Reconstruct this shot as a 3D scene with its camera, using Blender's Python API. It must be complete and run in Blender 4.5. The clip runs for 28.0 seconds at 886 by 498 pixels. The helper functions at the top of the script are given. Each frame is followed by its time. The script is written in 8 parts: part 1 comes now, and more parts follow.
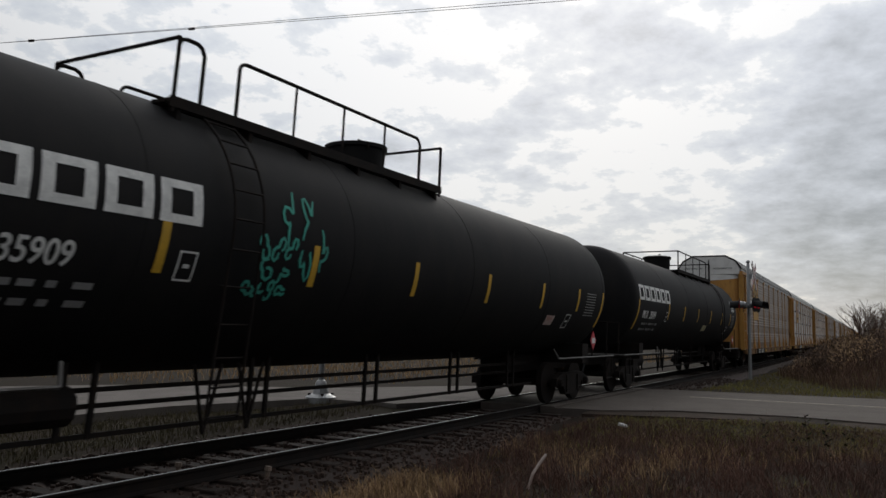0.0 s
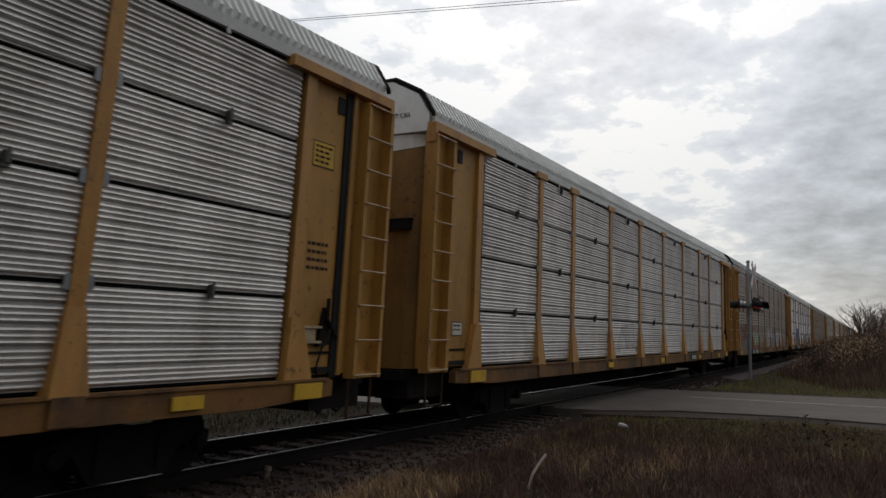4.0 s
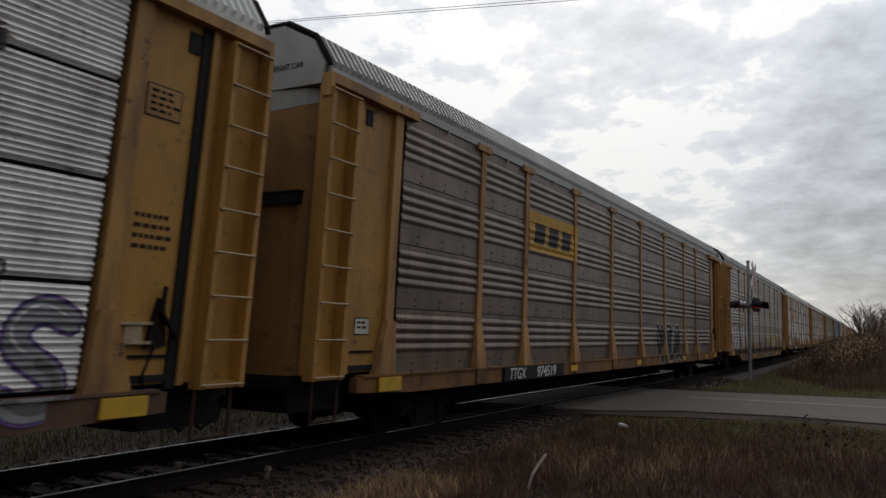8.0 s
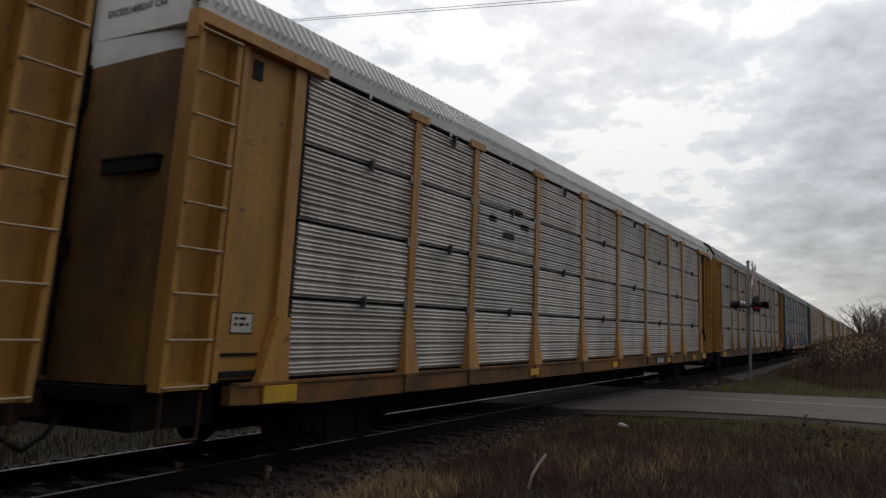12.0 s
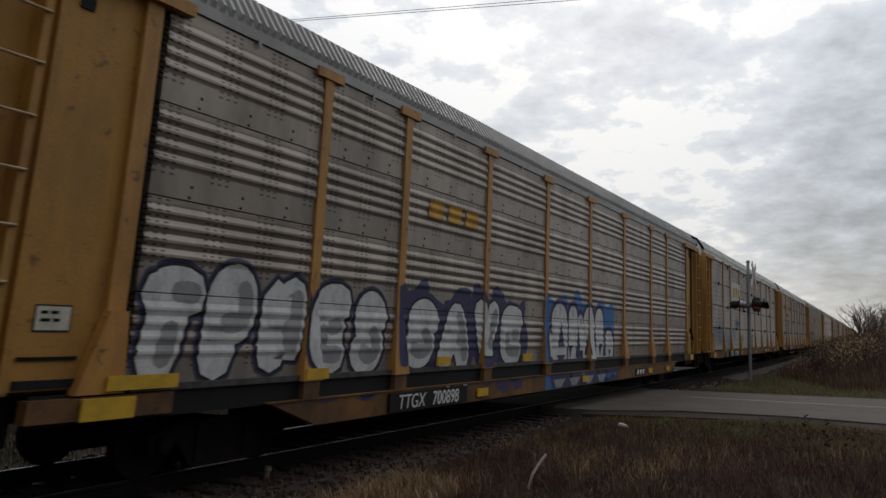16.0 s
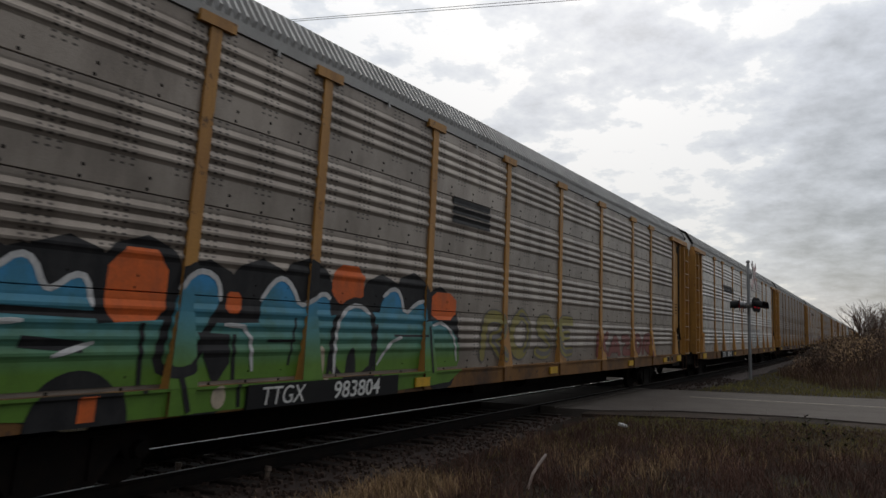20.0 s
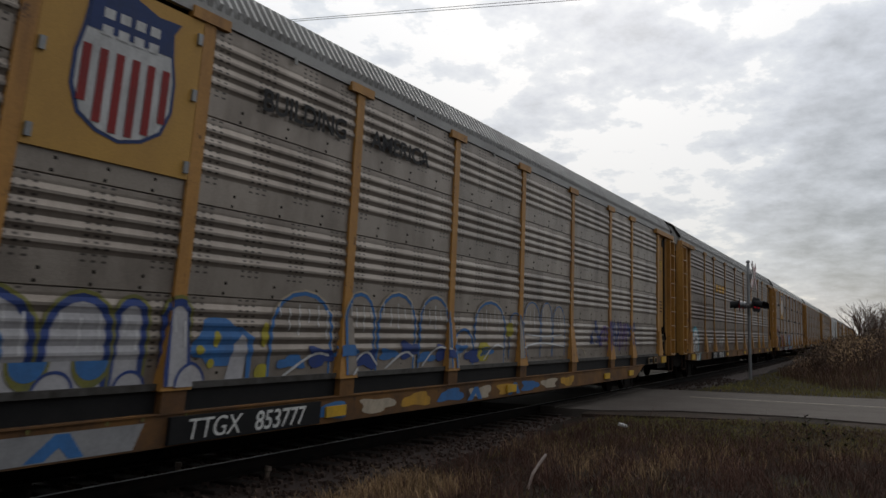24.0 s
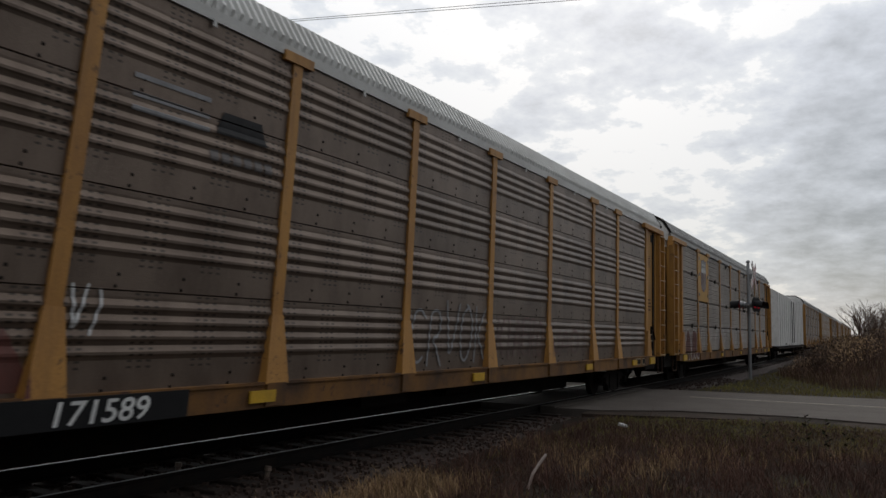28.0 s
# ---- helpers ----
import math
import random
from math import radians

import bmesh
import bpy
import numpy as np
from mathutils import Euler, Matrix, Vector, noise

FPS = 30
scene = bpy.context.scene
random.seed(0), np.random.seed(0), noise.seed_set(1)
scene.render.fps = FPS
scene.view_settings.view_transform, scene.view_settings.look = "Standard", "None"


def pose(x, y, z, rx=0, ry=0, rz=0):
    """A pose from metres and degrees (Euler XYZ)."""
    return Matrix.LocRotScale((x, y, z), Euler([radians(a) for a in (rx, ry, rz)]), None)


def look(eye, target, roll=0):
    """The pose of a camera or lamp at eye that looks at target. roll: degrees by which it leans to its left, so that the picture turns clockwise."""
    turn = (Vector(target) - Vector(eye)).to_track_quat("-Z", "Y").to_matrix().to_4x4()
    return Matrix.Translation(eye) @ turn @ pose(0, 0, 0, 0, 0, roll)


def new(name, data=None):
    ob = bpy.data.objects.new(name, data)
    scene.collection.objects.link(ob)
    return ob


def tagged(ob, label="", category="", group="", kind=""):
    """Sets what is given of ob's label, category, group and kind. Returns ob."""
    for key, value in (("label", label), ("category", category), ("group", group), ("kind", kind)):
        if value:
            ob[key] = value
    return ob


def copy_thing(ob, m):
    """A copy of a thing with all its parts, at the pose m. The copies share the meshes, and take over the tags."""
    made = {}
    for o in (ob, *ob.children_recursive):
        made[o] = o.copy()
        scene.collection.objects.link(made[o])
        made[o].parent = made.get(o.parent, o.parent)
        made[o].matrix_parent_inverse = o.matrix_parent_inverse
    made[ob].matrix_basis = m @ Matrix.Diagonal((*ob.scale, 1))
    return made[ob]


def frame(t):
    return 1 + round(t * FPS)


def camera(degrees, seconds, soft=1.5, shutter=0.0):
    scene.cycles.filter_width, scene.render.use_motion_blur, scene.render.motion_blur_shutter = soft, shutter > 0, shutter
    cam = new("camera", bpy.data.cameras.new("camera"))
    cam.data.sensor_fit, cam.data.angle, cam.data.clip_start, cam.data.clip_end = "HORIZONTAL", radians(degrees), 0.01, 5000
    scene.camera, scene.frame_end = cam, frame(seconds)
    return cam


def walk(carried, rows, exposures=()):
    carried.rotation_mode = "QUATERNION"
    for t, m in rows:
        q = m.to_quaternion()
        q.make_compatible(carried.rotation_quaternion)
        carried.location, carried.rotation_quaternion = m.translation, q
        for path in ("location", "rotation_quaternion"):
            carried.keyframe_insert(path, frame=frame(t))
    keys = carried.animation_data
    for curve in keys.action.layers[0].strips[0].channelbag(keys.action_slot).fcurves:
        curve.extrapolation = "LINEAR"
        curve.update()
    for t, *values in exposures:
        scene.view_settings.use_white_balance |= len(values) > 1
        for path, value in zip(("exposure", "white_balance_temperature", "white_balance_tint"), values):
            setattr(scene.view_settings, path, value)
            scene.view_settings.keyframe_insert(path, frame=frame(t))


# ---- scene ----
# The track runs along x, the train rolls towards -x, the camera stands south of it; rail tops are at z = 0.
from mathutils import geometry

SECONDS = 28.0
SPEED = 22.0
TRACK_Y = 7.603
SIDE = 1.5

EYE = Vector((0.0, 0.0, 1.567))
AIM = Vector((8.7007, 4.8207, 2.5957))
cam = camera(57.94, SECONDS, soft=1.5, shutter=0.62)
# a phone camera reads its picture from top to bottom
scene.cycles.rolling_shutter_type, scene.cycles.rolling_shutter_duration = "TOP", 0.08
walk(cam, [(0.0, look(EYE, AIM, 1.047)), (SECONDS, look(EYE, AIM, 1.047))], exposures=[(0.0, 0.0), (SECONDS, 0.0)])


# ---- light ----
def node(tree, kind, x=0, **values):
    n = tree.nodes.new(kind)
    n.location = (x, 0)
    for key, value in values.items():
        n.inputs[key].default_value = value
    return n


def make_world():
    """An overcast sky: thin bright cloud in front of the sun, heavier cloud elsewhere."""
    world = bpy.data.worlds.new("sky")
    scene.world = world
    world.use_nodes = True
    t = world.node_tree
    t.nodes.clear()
    link = t.links.new
    out = node(t, "ShaderNodeOutputWorld")
    back = node(t, "ShaderNodeBackground", Strength=1.0)
    sky = t.nodes.new("ShaderNodeTexSky")
    sky.sky_type, sky.sun_disc = "NISHITA", False
    sky.sun_elevation, sky.sun_rotation = radians(30), radians(71)
    coord = t.nodes.new("ShaderNodeTexCoord")
    # clouds lie on a flat layer: divide the direction by its height
    sep = t.nodes.new("ShaderNodeSeparateXYZ")
    link(coord.outputs["Generated"], sep.inputs[0])
    high = t.nodes.new("ShaderNodeMath")
    high.operation = "MAXIMUM"
    link(sep.outputs["Z"], high.inputs[0])
    high.inputs[1].default_value = 0.0
    lift = t.nodes.new("ShaderNodeMath")
    lift.operation = "ADD"
    link(high.outputs[0], lift.inputs[0])
    lift.inputs[1].default_value = 0.24
    flat = t.nodes.new("ShaderNodeVectorMath")
    flat.operation = "DIVIDE"
    link(coord.outputs["Generated"], flat.inputs[0])
    link(lift.outputs[0], flat.inputs[1])
    flatz = t.nodes.new("ShaderNodeVectorMath")
    flatz.operation = "MULTIPLY"
    link(flat.outputs[0], flatz.inputs[0])
    flatz.inputs[1].default_value = (1, 1, 0.25)
    big = node(t, "ShaderNodeTexNoise", Scale=1.5, Detail=7.0, Roughness=0.52, Distortion=0.1)
    small = node(t, "ShaderNodeTexNoise", Scale=7.5, Detail=7.0, Roughness=0.6, Distortion=0.0)
    for n in (big, small):
        link(flatz.outputs[0], n.inputs["Vector"])
    both = t.nodes.new("ShaderNodeMath")
    both.operation = "MULTIPLY_ADD"
    link(small.outputs["Fac"], both.inputs[0])
    both.inputs[1].default_value = 0.95
    link(big.outputs["Fac"], both.inputs[2])
    ramp = t.nodes.new("ShaderNodeValToRGB")
    e = ramp.color_ramp.elements
    e[0].position, e[0].color = 0.48, (0.40, 0.425, 0.455, 1)
    e[1].position, e[1].color = 1.06, (1.0, 1.0, 1.0, 1)
    for pos, col in ((0.68, (0.57, 0.60, 0.645, 1)), (0.83, (0.70, 0.735, 0.795, 1)), (0.95, (0.82, 0.85, 0.885, 1))):
        m = e.new(pos)
        m.color = col
    bank = t.nodes.new("ShaderNodeVectorMath")
    bank.operation = "DOT_PRODUCT"
    link(coord.outputs["Generated"], bank.inputs[0])
    bank.inputs[1].default_value = Vector((0.975, -0.06, 0.155)).normalized()
    heavy = t.nodes.new("ShaderNodeMapRange")
    heavy.interpolation_type = "SMOOTHSTEP"
    link(bank.outputs["Value"], heavy.inputs["Value"])
    for key, value in (("From Min", 0.968), ("From Max", 0.999), ("To Min", 0.0), ("To Max", 0.34)):
        heavy.inputs[key].default_value = value
    less = t.nodes.new("ShaderNodeMath")
    less.operation = "SUBTRACT"
    link(both.outputs[0], less.inputs[0])
    link(heavy.outputs[0], less.inputs[1])
    link(less.outputs[0], ramp.inputs[0])
    # a broad glow where the sun stands behind the cloud
    sun_dir = t.nodes.new("ShaderNodeVectorMath")
    sun_dir.operation = "DOT_PRODUCT"
    link(coord.outputs["Generated"], sun_dir.inputs[0])
    sun_dir.inputs[1].default_value = Vector((0.858, 0.295, 0.42)).normalized()
    glow = t.nodes.new("ShaderNodeMapRange")
    glow.interpolation_type = "SMOOTHSTEP"
    link(sun_dir.outputs["Value"], glow.inputs["Value"])
    for key, value in (("From Min", 0.40), ("From Max", 1.0), ("To Min", 0.03), ("To Max", 0.66)):
        glow.inputs[key].default_value = value
    # an overcast sky is brightest overhead
    zenith = t.nodes.new("ShaderNodeMath")
    zenith.operation = "MULTIPLY_ADD"
    link(high.outputs[0], zenith.inputs[0])
    zenith.inputs[1].default_value = 0.88
    link(glow.outputs[0], zenith.inputs[2])
    glow = zenith
    lit = t.nodes.new("ShaderNodeVectorMath")
    lit.operation = "SCALE"
    link(ramp.outputs[0], lit.inputs[0])
    link(glow.outputs[0], lit.inputs["Scale"])
    dim = t.nodes.new("ShaderNodeVectorMath")
    dim.operation = "SCALE"
    link(sky.outputs[0], dim.inputs[0])
    dim.inputs["Scale"].default_value = 0.10
    mix = t.nodes.new("ShaderNodeMix")
    mix.data_type = "RGBA"
    mix.inputs["Factor"].default_value = 0.9
    link(dim.outputs[0], mix.inputs["A"])
    link(lit.outputs[0], mix.inputs["B"])
    link(mix.outputs["Result"], back.inputs["Color"])
    link(back.outputs[0], out.inputs[0])


make_world()
sun = new("sun", bpy.data.lights.new("sun", "SUN"))
sun.data.energy, sun.data.angle, sun.data.color = 0.6, radians(25), (1.0, 0.96, 0.9)
sun.matrix_world = look((60, 20, 40), (0, 0, 10))


# ---- materials ----
MATS = {}


def paint(name, base, other=None, rough=0.6, metal=0.0, scale=3.0, stain=0.5, bump=0.15, fine=60.0, streak=1.0, vary=0.0, spec=0.5, rust=0.0):
    """A worn surface: base colour, blotches of another colour, fine grain and relief. streak < 1 draws the blotches out downwards."""
    if name in MATS:
        return MATS[name]
    m = bpy.data.materials.new(name)
    m.use_nodes = True
    t = m.node_tree
    link = t.links.new
    b = t.nodes["Principled BSDF"]
    b.inputs["Roughness"].default_value, b.inputs["Metallic"].default_value = rough, metal
    b.inputs["Specular IOR Level"].default_value = spec
    other = other or [c * 0.6 for c in base]
    coord = t.nodes.new("ShaderNodeTexCoord")
    info = t.nodes.new("ShaderNodeObjectInfo")
    shift = t.nodes.new("ShaderNodeVectorMath")
    shift.operation = "MULTIPLY_ADD"
    link(info.outputs["Random"], shift.inputs[0])
    shift.inputs[1].default_value = (37.0, 53.0, 29.0)
    link(coord.outputs["Object"], shift.inputs[2])
    stretch = t.nodes.new("ShaderNodeMapping")
    link(shift.outputs[0], stretch.inputs["Vector"])
    stretch.inputs["Scale"].default_value = (1, 1, streak)
    blotch = node(t, "ShaderNodeTexNoise", Scale=scale, Detail=6.0, Roughness=0.62)
    grain = node(t, "ShaderNodeTexNoise", Scale=fine, Detail=3.0, Roughness=0.6)
    link(stretch.outputs[0], blotch.inputs["Vector"])
    link(shift.outputs[0], grain.inputs["Vector"])
    ramp = t.nodes.new("ShaderNodeMapRange")
    link(blotch.outputs["Fac"], ramp.inputs["Value"])
    for key, value in (("From Min", 0.42), ("From Max", 0.68), ("To Min", 0.0), ("To Max", stain)):
        ramp.inputs[key].default_value = value
    mix = t.nodes.new("ShaderNodeMix")
    mix.data_type = "RGBA"
    link(ramp.outputs[0], mix.inputs["Factor"])
    mix.inputs["A"].default_value, mix.inputs["B"].default_value = (*base, 1), (*other, 1)
    if rust:
        # long drips and small flecks of rust over the blotches
        drip_map = t.nodes.new("ShaderNodeMapping")
        link(shift.outputs[0], drip_map.inputs["Vector"])
        drip_map.inputs["Scale"].default_value = (4.0, 4.0, 0.5)
        drip = node(t, "ShaderNodeTexNoise", Scale=1.0, Detail=5.0, Roughness=0.6)
        link(drip_map.outputs[0], drip.inputs["Vector"])
        fleck = node(t, "ShaderNodeTexNoise", Scale=5.5, Detail=8.0, Roughness=0.75)
        link(shift.outputs[0], fleck.inputs["Vector"])
        last = mix
        for n, lo, hi, amount, colour in ((drip, 0.5, 0.72, rust * 0.7, (0.12, 0.055, 0.026)), (fleck, 0.585, 0.65, min(1.0, rust * 1.3), (0.055, 0.026, 0.018))):
            r = t.nodes.new("ShaderNodeMapRange")
            link(n.outputs["Fac"], r.inputs["Value"])
            for key, value in (("From Min", lo), ("From Max", hi), ("To Min", 0.0), ("To Max", amount)):
                r.inputs[key].default_value = value
            over = t.nodes.new("ShaderNodeMix")
            over.data_type = "RGBA"
            link(r.outputs[0], over.inputs["Factor"])
            link(last.outputs["Result"], over.inputs["A"])
            over.inputs["B"].default_value = (*colour, 1)
            last = over
        mix = last
    tone = t.nodes.new("ShaderNodeMath")
    tone.operation = "MULTIPLY_ADD"
    link(grain.outputs["Fac"], tone.inputs[0])
    tone.inputs[1].default_value, tone.inputs[2].default_value = 0.5, 0.75 - vary / 2
    if vary:
        more = t.nodes.new("ShaderNodeMath")
        more.operation = "MULTIPLY_ADD"
        link(info.outputs["Random"], more.inputs[0])
        more.inputs[1].default_value = vary
        link(tone.outputs[0], more.inputs[2])
        tone = more
    shade = t.nodes.new("ShaderNodeVectorMath")
    shade.operation = "SCALE"
    link(mix.outputs["Result"], shade.inputs[0])
    link(tone.outputs[0], shade.inputs["Scale"])
    link(shade.outputs[0], b.inputs["Base Color"])
    if bump:
        bp = node(t, "ShaderNodeBump", Strength=bump, Distance=0.02)
        link(grain.outputs["Fac"], bp.inputs["Height"])
        link(bp.outputs[0], b.inputs["Normal"])
    MATS[name] = m
    return m


YELLOW = paint("yellow_paint", (0.48, 0.235, 0.05), (0.24, 0.10, 0.03), rough=0.55, scale=2.2, stain=0.55, streak=0.35, fine=40, rust=0.6)
YELLOW_OLD = paint("old_yellow_paint", (0.43, 0.225, 0.06), (0.14, 0.06, 0.028), rough=0.65, scale=2.6, stain=0.8, streak=0.3, fine=40, rust=0.85)
END_YELLOW = paint("end_yellow_paint", (0.43, 0.215, 0.04), (0.24, 0.115, 0.028), rough=0.6, scale=1.2, stain=0.6, streak=0.7, fine=40, rust=0.5)
# end doors: grime and the shade between cars, both put into one darker yellow
DOOR_SHADED_GRIME = paint("grimy_yellow_paint", (0.26, 0.135, 0.03), (0.06, 0.028, 0.014), rough=0.65, scale=1.0, stain=0.85, streak=0.5, fine=40, rust=0.6)
SILL_DIRTY = paint("dirty_sill_paint", (0.2, 0.09, 0.018), (0.034, 0.018, 0.012), rough=0.75, scale=1.1, stain=0.95, fine=40, rust=0.8)
SILL_RUST = paint("rusted_sill", (0.075, 0.042, 0.03), (0.17, 0.095, 0.05), rough=0.8, scale=1.0, stain=0.7, fine=40, rust=0.6)
RUNG_WORN = paint("worn_rung_paint", (0.42, 0.30, 0.18), (0.25, 0.14, 0.06), rough=0.6, scale=9)
B_PALE = paint("cream_paint", (0.42, 0.33, 0.2), (0.2, 0.12, 0.06), rough=0.6, scale=6, rust=0.5)
TEAL = paint("teal_paint", (0.022, 0.095, 0.135), (0.014, 0.035, 0.045), rough=0.55, streak=0.3)
BLUE_POST = paint("blue_post_paint", (0.08, 0.17, 0.30), (0.04, 0.07, 0.1), rough=0.6, streak=0.3)
STEEL_NEW = paint("galvanized_steel", (0.6254, 0.5959, 0.5664), (0.3068, 0.2832, 0.2572), rough=0.42, metal=0.55, scale=1.6, stain=0.6, streak=0.5, vary=0.22)
STEEL_OLD = paint("weathered_steel", (0.33, 0.2856, 0.246), (0.138, 0.1128, 0.0936), rough=0.42, metal=0.55, scale=1.4, stain=0.7, streak=0.4, vary=0.25)
STEEL_WARM = paint("warm_grey_steel", (0.28, 0.2162, 0.1736), (0.1176, 0.08736, 0.0672), rough=0.42, metal=0.55, scale=1.4, stain=0.7, streak=0.4, vary=0.22)
STEEL_MID = paint("grey_steel", (0.4945, 0.4577, 0.4255), (0.23, 0.2024, 0.1805), rough=0.42, metal=0.55, scale=1.4, stain=0.7, streak=0.4, vary=0.22)
STEEL_BROWN = paint("rust_brown_steel", (0.176, 0.132, 0.1038), (0.07744, 0.0528, 0.0396), rough=0.42, metal=0.55, scale=1.5, stain=0.7, streak=0.4, vary=0.2)
STEEL_PALE = paint("pale_steel", (0.84, 0.82, 0.81), (0.52, 0.48, 0.47), rough=0.5, metal=0.25, scale=1.8, stain=0.6, streak=0.5, vary=0.2, rust=0.35)
ROOF_WHITE = paint("white_roof", (0.62, 0.62, 0.60), (0.38, 0.37, 0.35), rough=0.5, scale=1.2, stain=0.5, streak=1.0)
ROOF_GREY = paint("grey_roof", (0.34, 0.335, 0.325), (0.2, 0.19, 0.18), rough=0.5, metal=0.3, scale=1.2, stain=0.6)
WHITE = paint("white_paint", (0.74, 0.73, 0.71), (0.5, 0.48, 0.45), rough=0.55, scale=3, stain=0.5)
TANK_BLACK = paint("tank_black", (0.009, 0.009, 0.010), (0.018, 0.016, 0.015), rough=0.7, scale=1.5, stain=0.6, bump=0.05, streak=0.4, spec=0.13)
IRON = paint("dark_iron", (0.010, 0.008, 0.0075), (0.022, 0.014, 0.010), spec=0.15, rough=0.8, scale=5, stain=0.6)
RUST = paint("rusty_steel", (0.05, 0.028, 0.019), (0.022, 0.014, 0.011), spec=0.2, rough=0.9, scale=6, stain=0.7)
SHINE = paint("polished_steel", (0.36, 0.36, 0.36), (0.35, 0.34, 0.33), rough=0.3, metal=1.0, stain=0.2, bump=0.02)
WORN = paint("worn_steel", (0.10, 0.095, 0.09), (0.03, 0.025, 0.02), rough=0.5, metal=0.5, scale=6, stain=0.8)
BLACK = paint("black_paint", (0.009, 0.009, 0.010), (0.016, 0.016, 0.016), spec=0.25, rough=0.7, scale=4)
WOOD = paint("tie_wood", (0.026, 0.015, 0.010), (0.014, 0.0085, 0.006), rough=0.9, scale=7, stain=0.8, bump=0.4)
STONE = paint("ballast_stone", (0.034, 0.019, 0.0135), (0.016, 0.009, 0.007), rough=0.9, scale=9, stain=0.8, bump=0.4, vary=0.35)
ASPHALT = paint("asphalt", (0.088, 0.074, 0.064), (0.056, 0.046, 0.04), spec=0.2, rough=0.9, scale=1.1, stain=0.7, bump=0.3, fine=45)
GRAVEL = paint("gravel", (0.13, 0.115, 0.105), (0.08, 0.07, 0.063), spec=0.2, rough=0.95, scale=1.3, stain=0.7, bump=0.5, fine=30)
SOIL = paint("soil", (0.022, 0.015, 0.011), (0.02, 0.018, 0.009), spec=0.1, rough=1.0, scale=0.9, stain=0.9, bump=0.5, fine=18)
DRY = paint("dry_grass", (0.11, 0.052, 0.036), (0.045, 0.022, 0.016), rough=0.95, scale=1.3, stain=0.9, fine=20, bump=0)
TAN = paint("tan_grass", (0.36, 0.235, 0.12), (0.18, 0.115, 0.06), rough=0.95, scale=1.1, stain=0.8, fine=20, bump=0)
GREEN = paint("green_grass", (0.19, 0.175, 0.045), (0.2, 0.14, 0.055), rough=0.95, scale=0.9, stain=0.9, fine=20, bump=0)
TWIG = paint("twig_bark", (0.11, 0.07, 0.052), (0.06, 0.04, 0.03), rough=0.95, scale=2, stain=0.8, bump=0)
LEAF = paint("dead_leaf", (0.05, 0.032, 0.022), (0.075, 0.05, 0.02), rough=0.9, scale=3, stain=0.8, bump=0)
GALV = paint("galvanized_mast", (0.27, 0.275, 0.28), (0.18, 0.18, 0.18), rough=0.4, metal=0.6, scale=4, stain=0.4)
RED = paint("red_paint", (0.5, 0.03, 0.05), (0.35, 0.02, 0.03), rough=0.5, stain=0.3)


FAR_VERGE = paint("far_verge_grass", (0.075, 0.062, 0.025), (0.04, 0.03, 0.016), rough=0.95, scale=0.9, stain=0.9, fine=20, bump=0)
BRUSH = paint("bank_brush", (0.13, 0.08, 0.045), (0.06, 0.037, 0.022), rough=0.95, scale=1.1, stain=0.9, fine=20, bump=0)
WIRE = paint("wire_sheath", (0.06, 0.06, 0.065), rough=0.6, bump=0)


def perforated(material):
    """The same steel with rows of small dark slots, as on ribbed rack sheets."""
    name = "slotted_" + material.name
    if name in MATS:
        return MATS[name]
    m = material.copy()
    m.name = name
    t = m.node_tree
    b = t.nodes["Principled BSDF"]
    old = b.inputs["Base Color"].links[0].from_socket
    coord = t.nodes.new("ShaderNodeTexCoord")
    sep = t.nodes.new("ShaderNodeSeparateXYZ")
    t.links.new(coord.outputs["Object"], sep.inputs[0])

    def math_node(kind, a, c):
        n = t.nodes.new("ShaderNodeMath")
        n.operation = kind
        for k, value in enumerate((a, c)):
            if isinstance(value, float):
                n.inputs[k].default_value = value
            else:
                t.links.new(value, n.inputs[k])
        return n.outputs[0]

    def dash(axis, period, share):
        return math_node("LESS_THAN", math_node("FRACT", math_node("DIVIDE", sep.outputs[axis], period), 0.0), share)

    slot = math_node("MULTIPLY", dash("X", 0.11, 0.5), dash("Z", 0.056, 0.36))
    slot = math_node("MULTIPLY", slot, dash("X", 0.75, 0.42))
    slot = math_node("MULTIPLY", slot, math_node("GREATER_THAN", sep.outputs["Z"], 0.2))
    slot = math_node("MULTIPLY", slot, 0.8)
    mix = t.nodes.new("ShaderNodeMix")
    mix.data_type = "RGBA"
    t.links.new(slot, mix.inputs["Factor"])
    t.links.new(old, mix.inputs["A"])
    mix.inputs["B"].default_value = (0.03, 0.025, 0.022, 1)
    t.links.new(mix.outputs["Result"], b.inputs["Base Color"])
    MATS[name] = m
    return m


# ---- mesh helpers ----
def box(bm, x0, x1, y0, y1, z0, z1):
    v = [bm.verts.new((x, y, z)) for x in (x0, x1) for y in (y0, y1) for z in (z0, z1)]
    for f in ((0, 1, 3, 2), (4, 6, 7, 5), (0, 4, 5, 1), (2, 3, 7, 6), (0, 2, 6, 4), (1, 5, 7, 3)):
        bm.faces.new([v[i] for i in f])


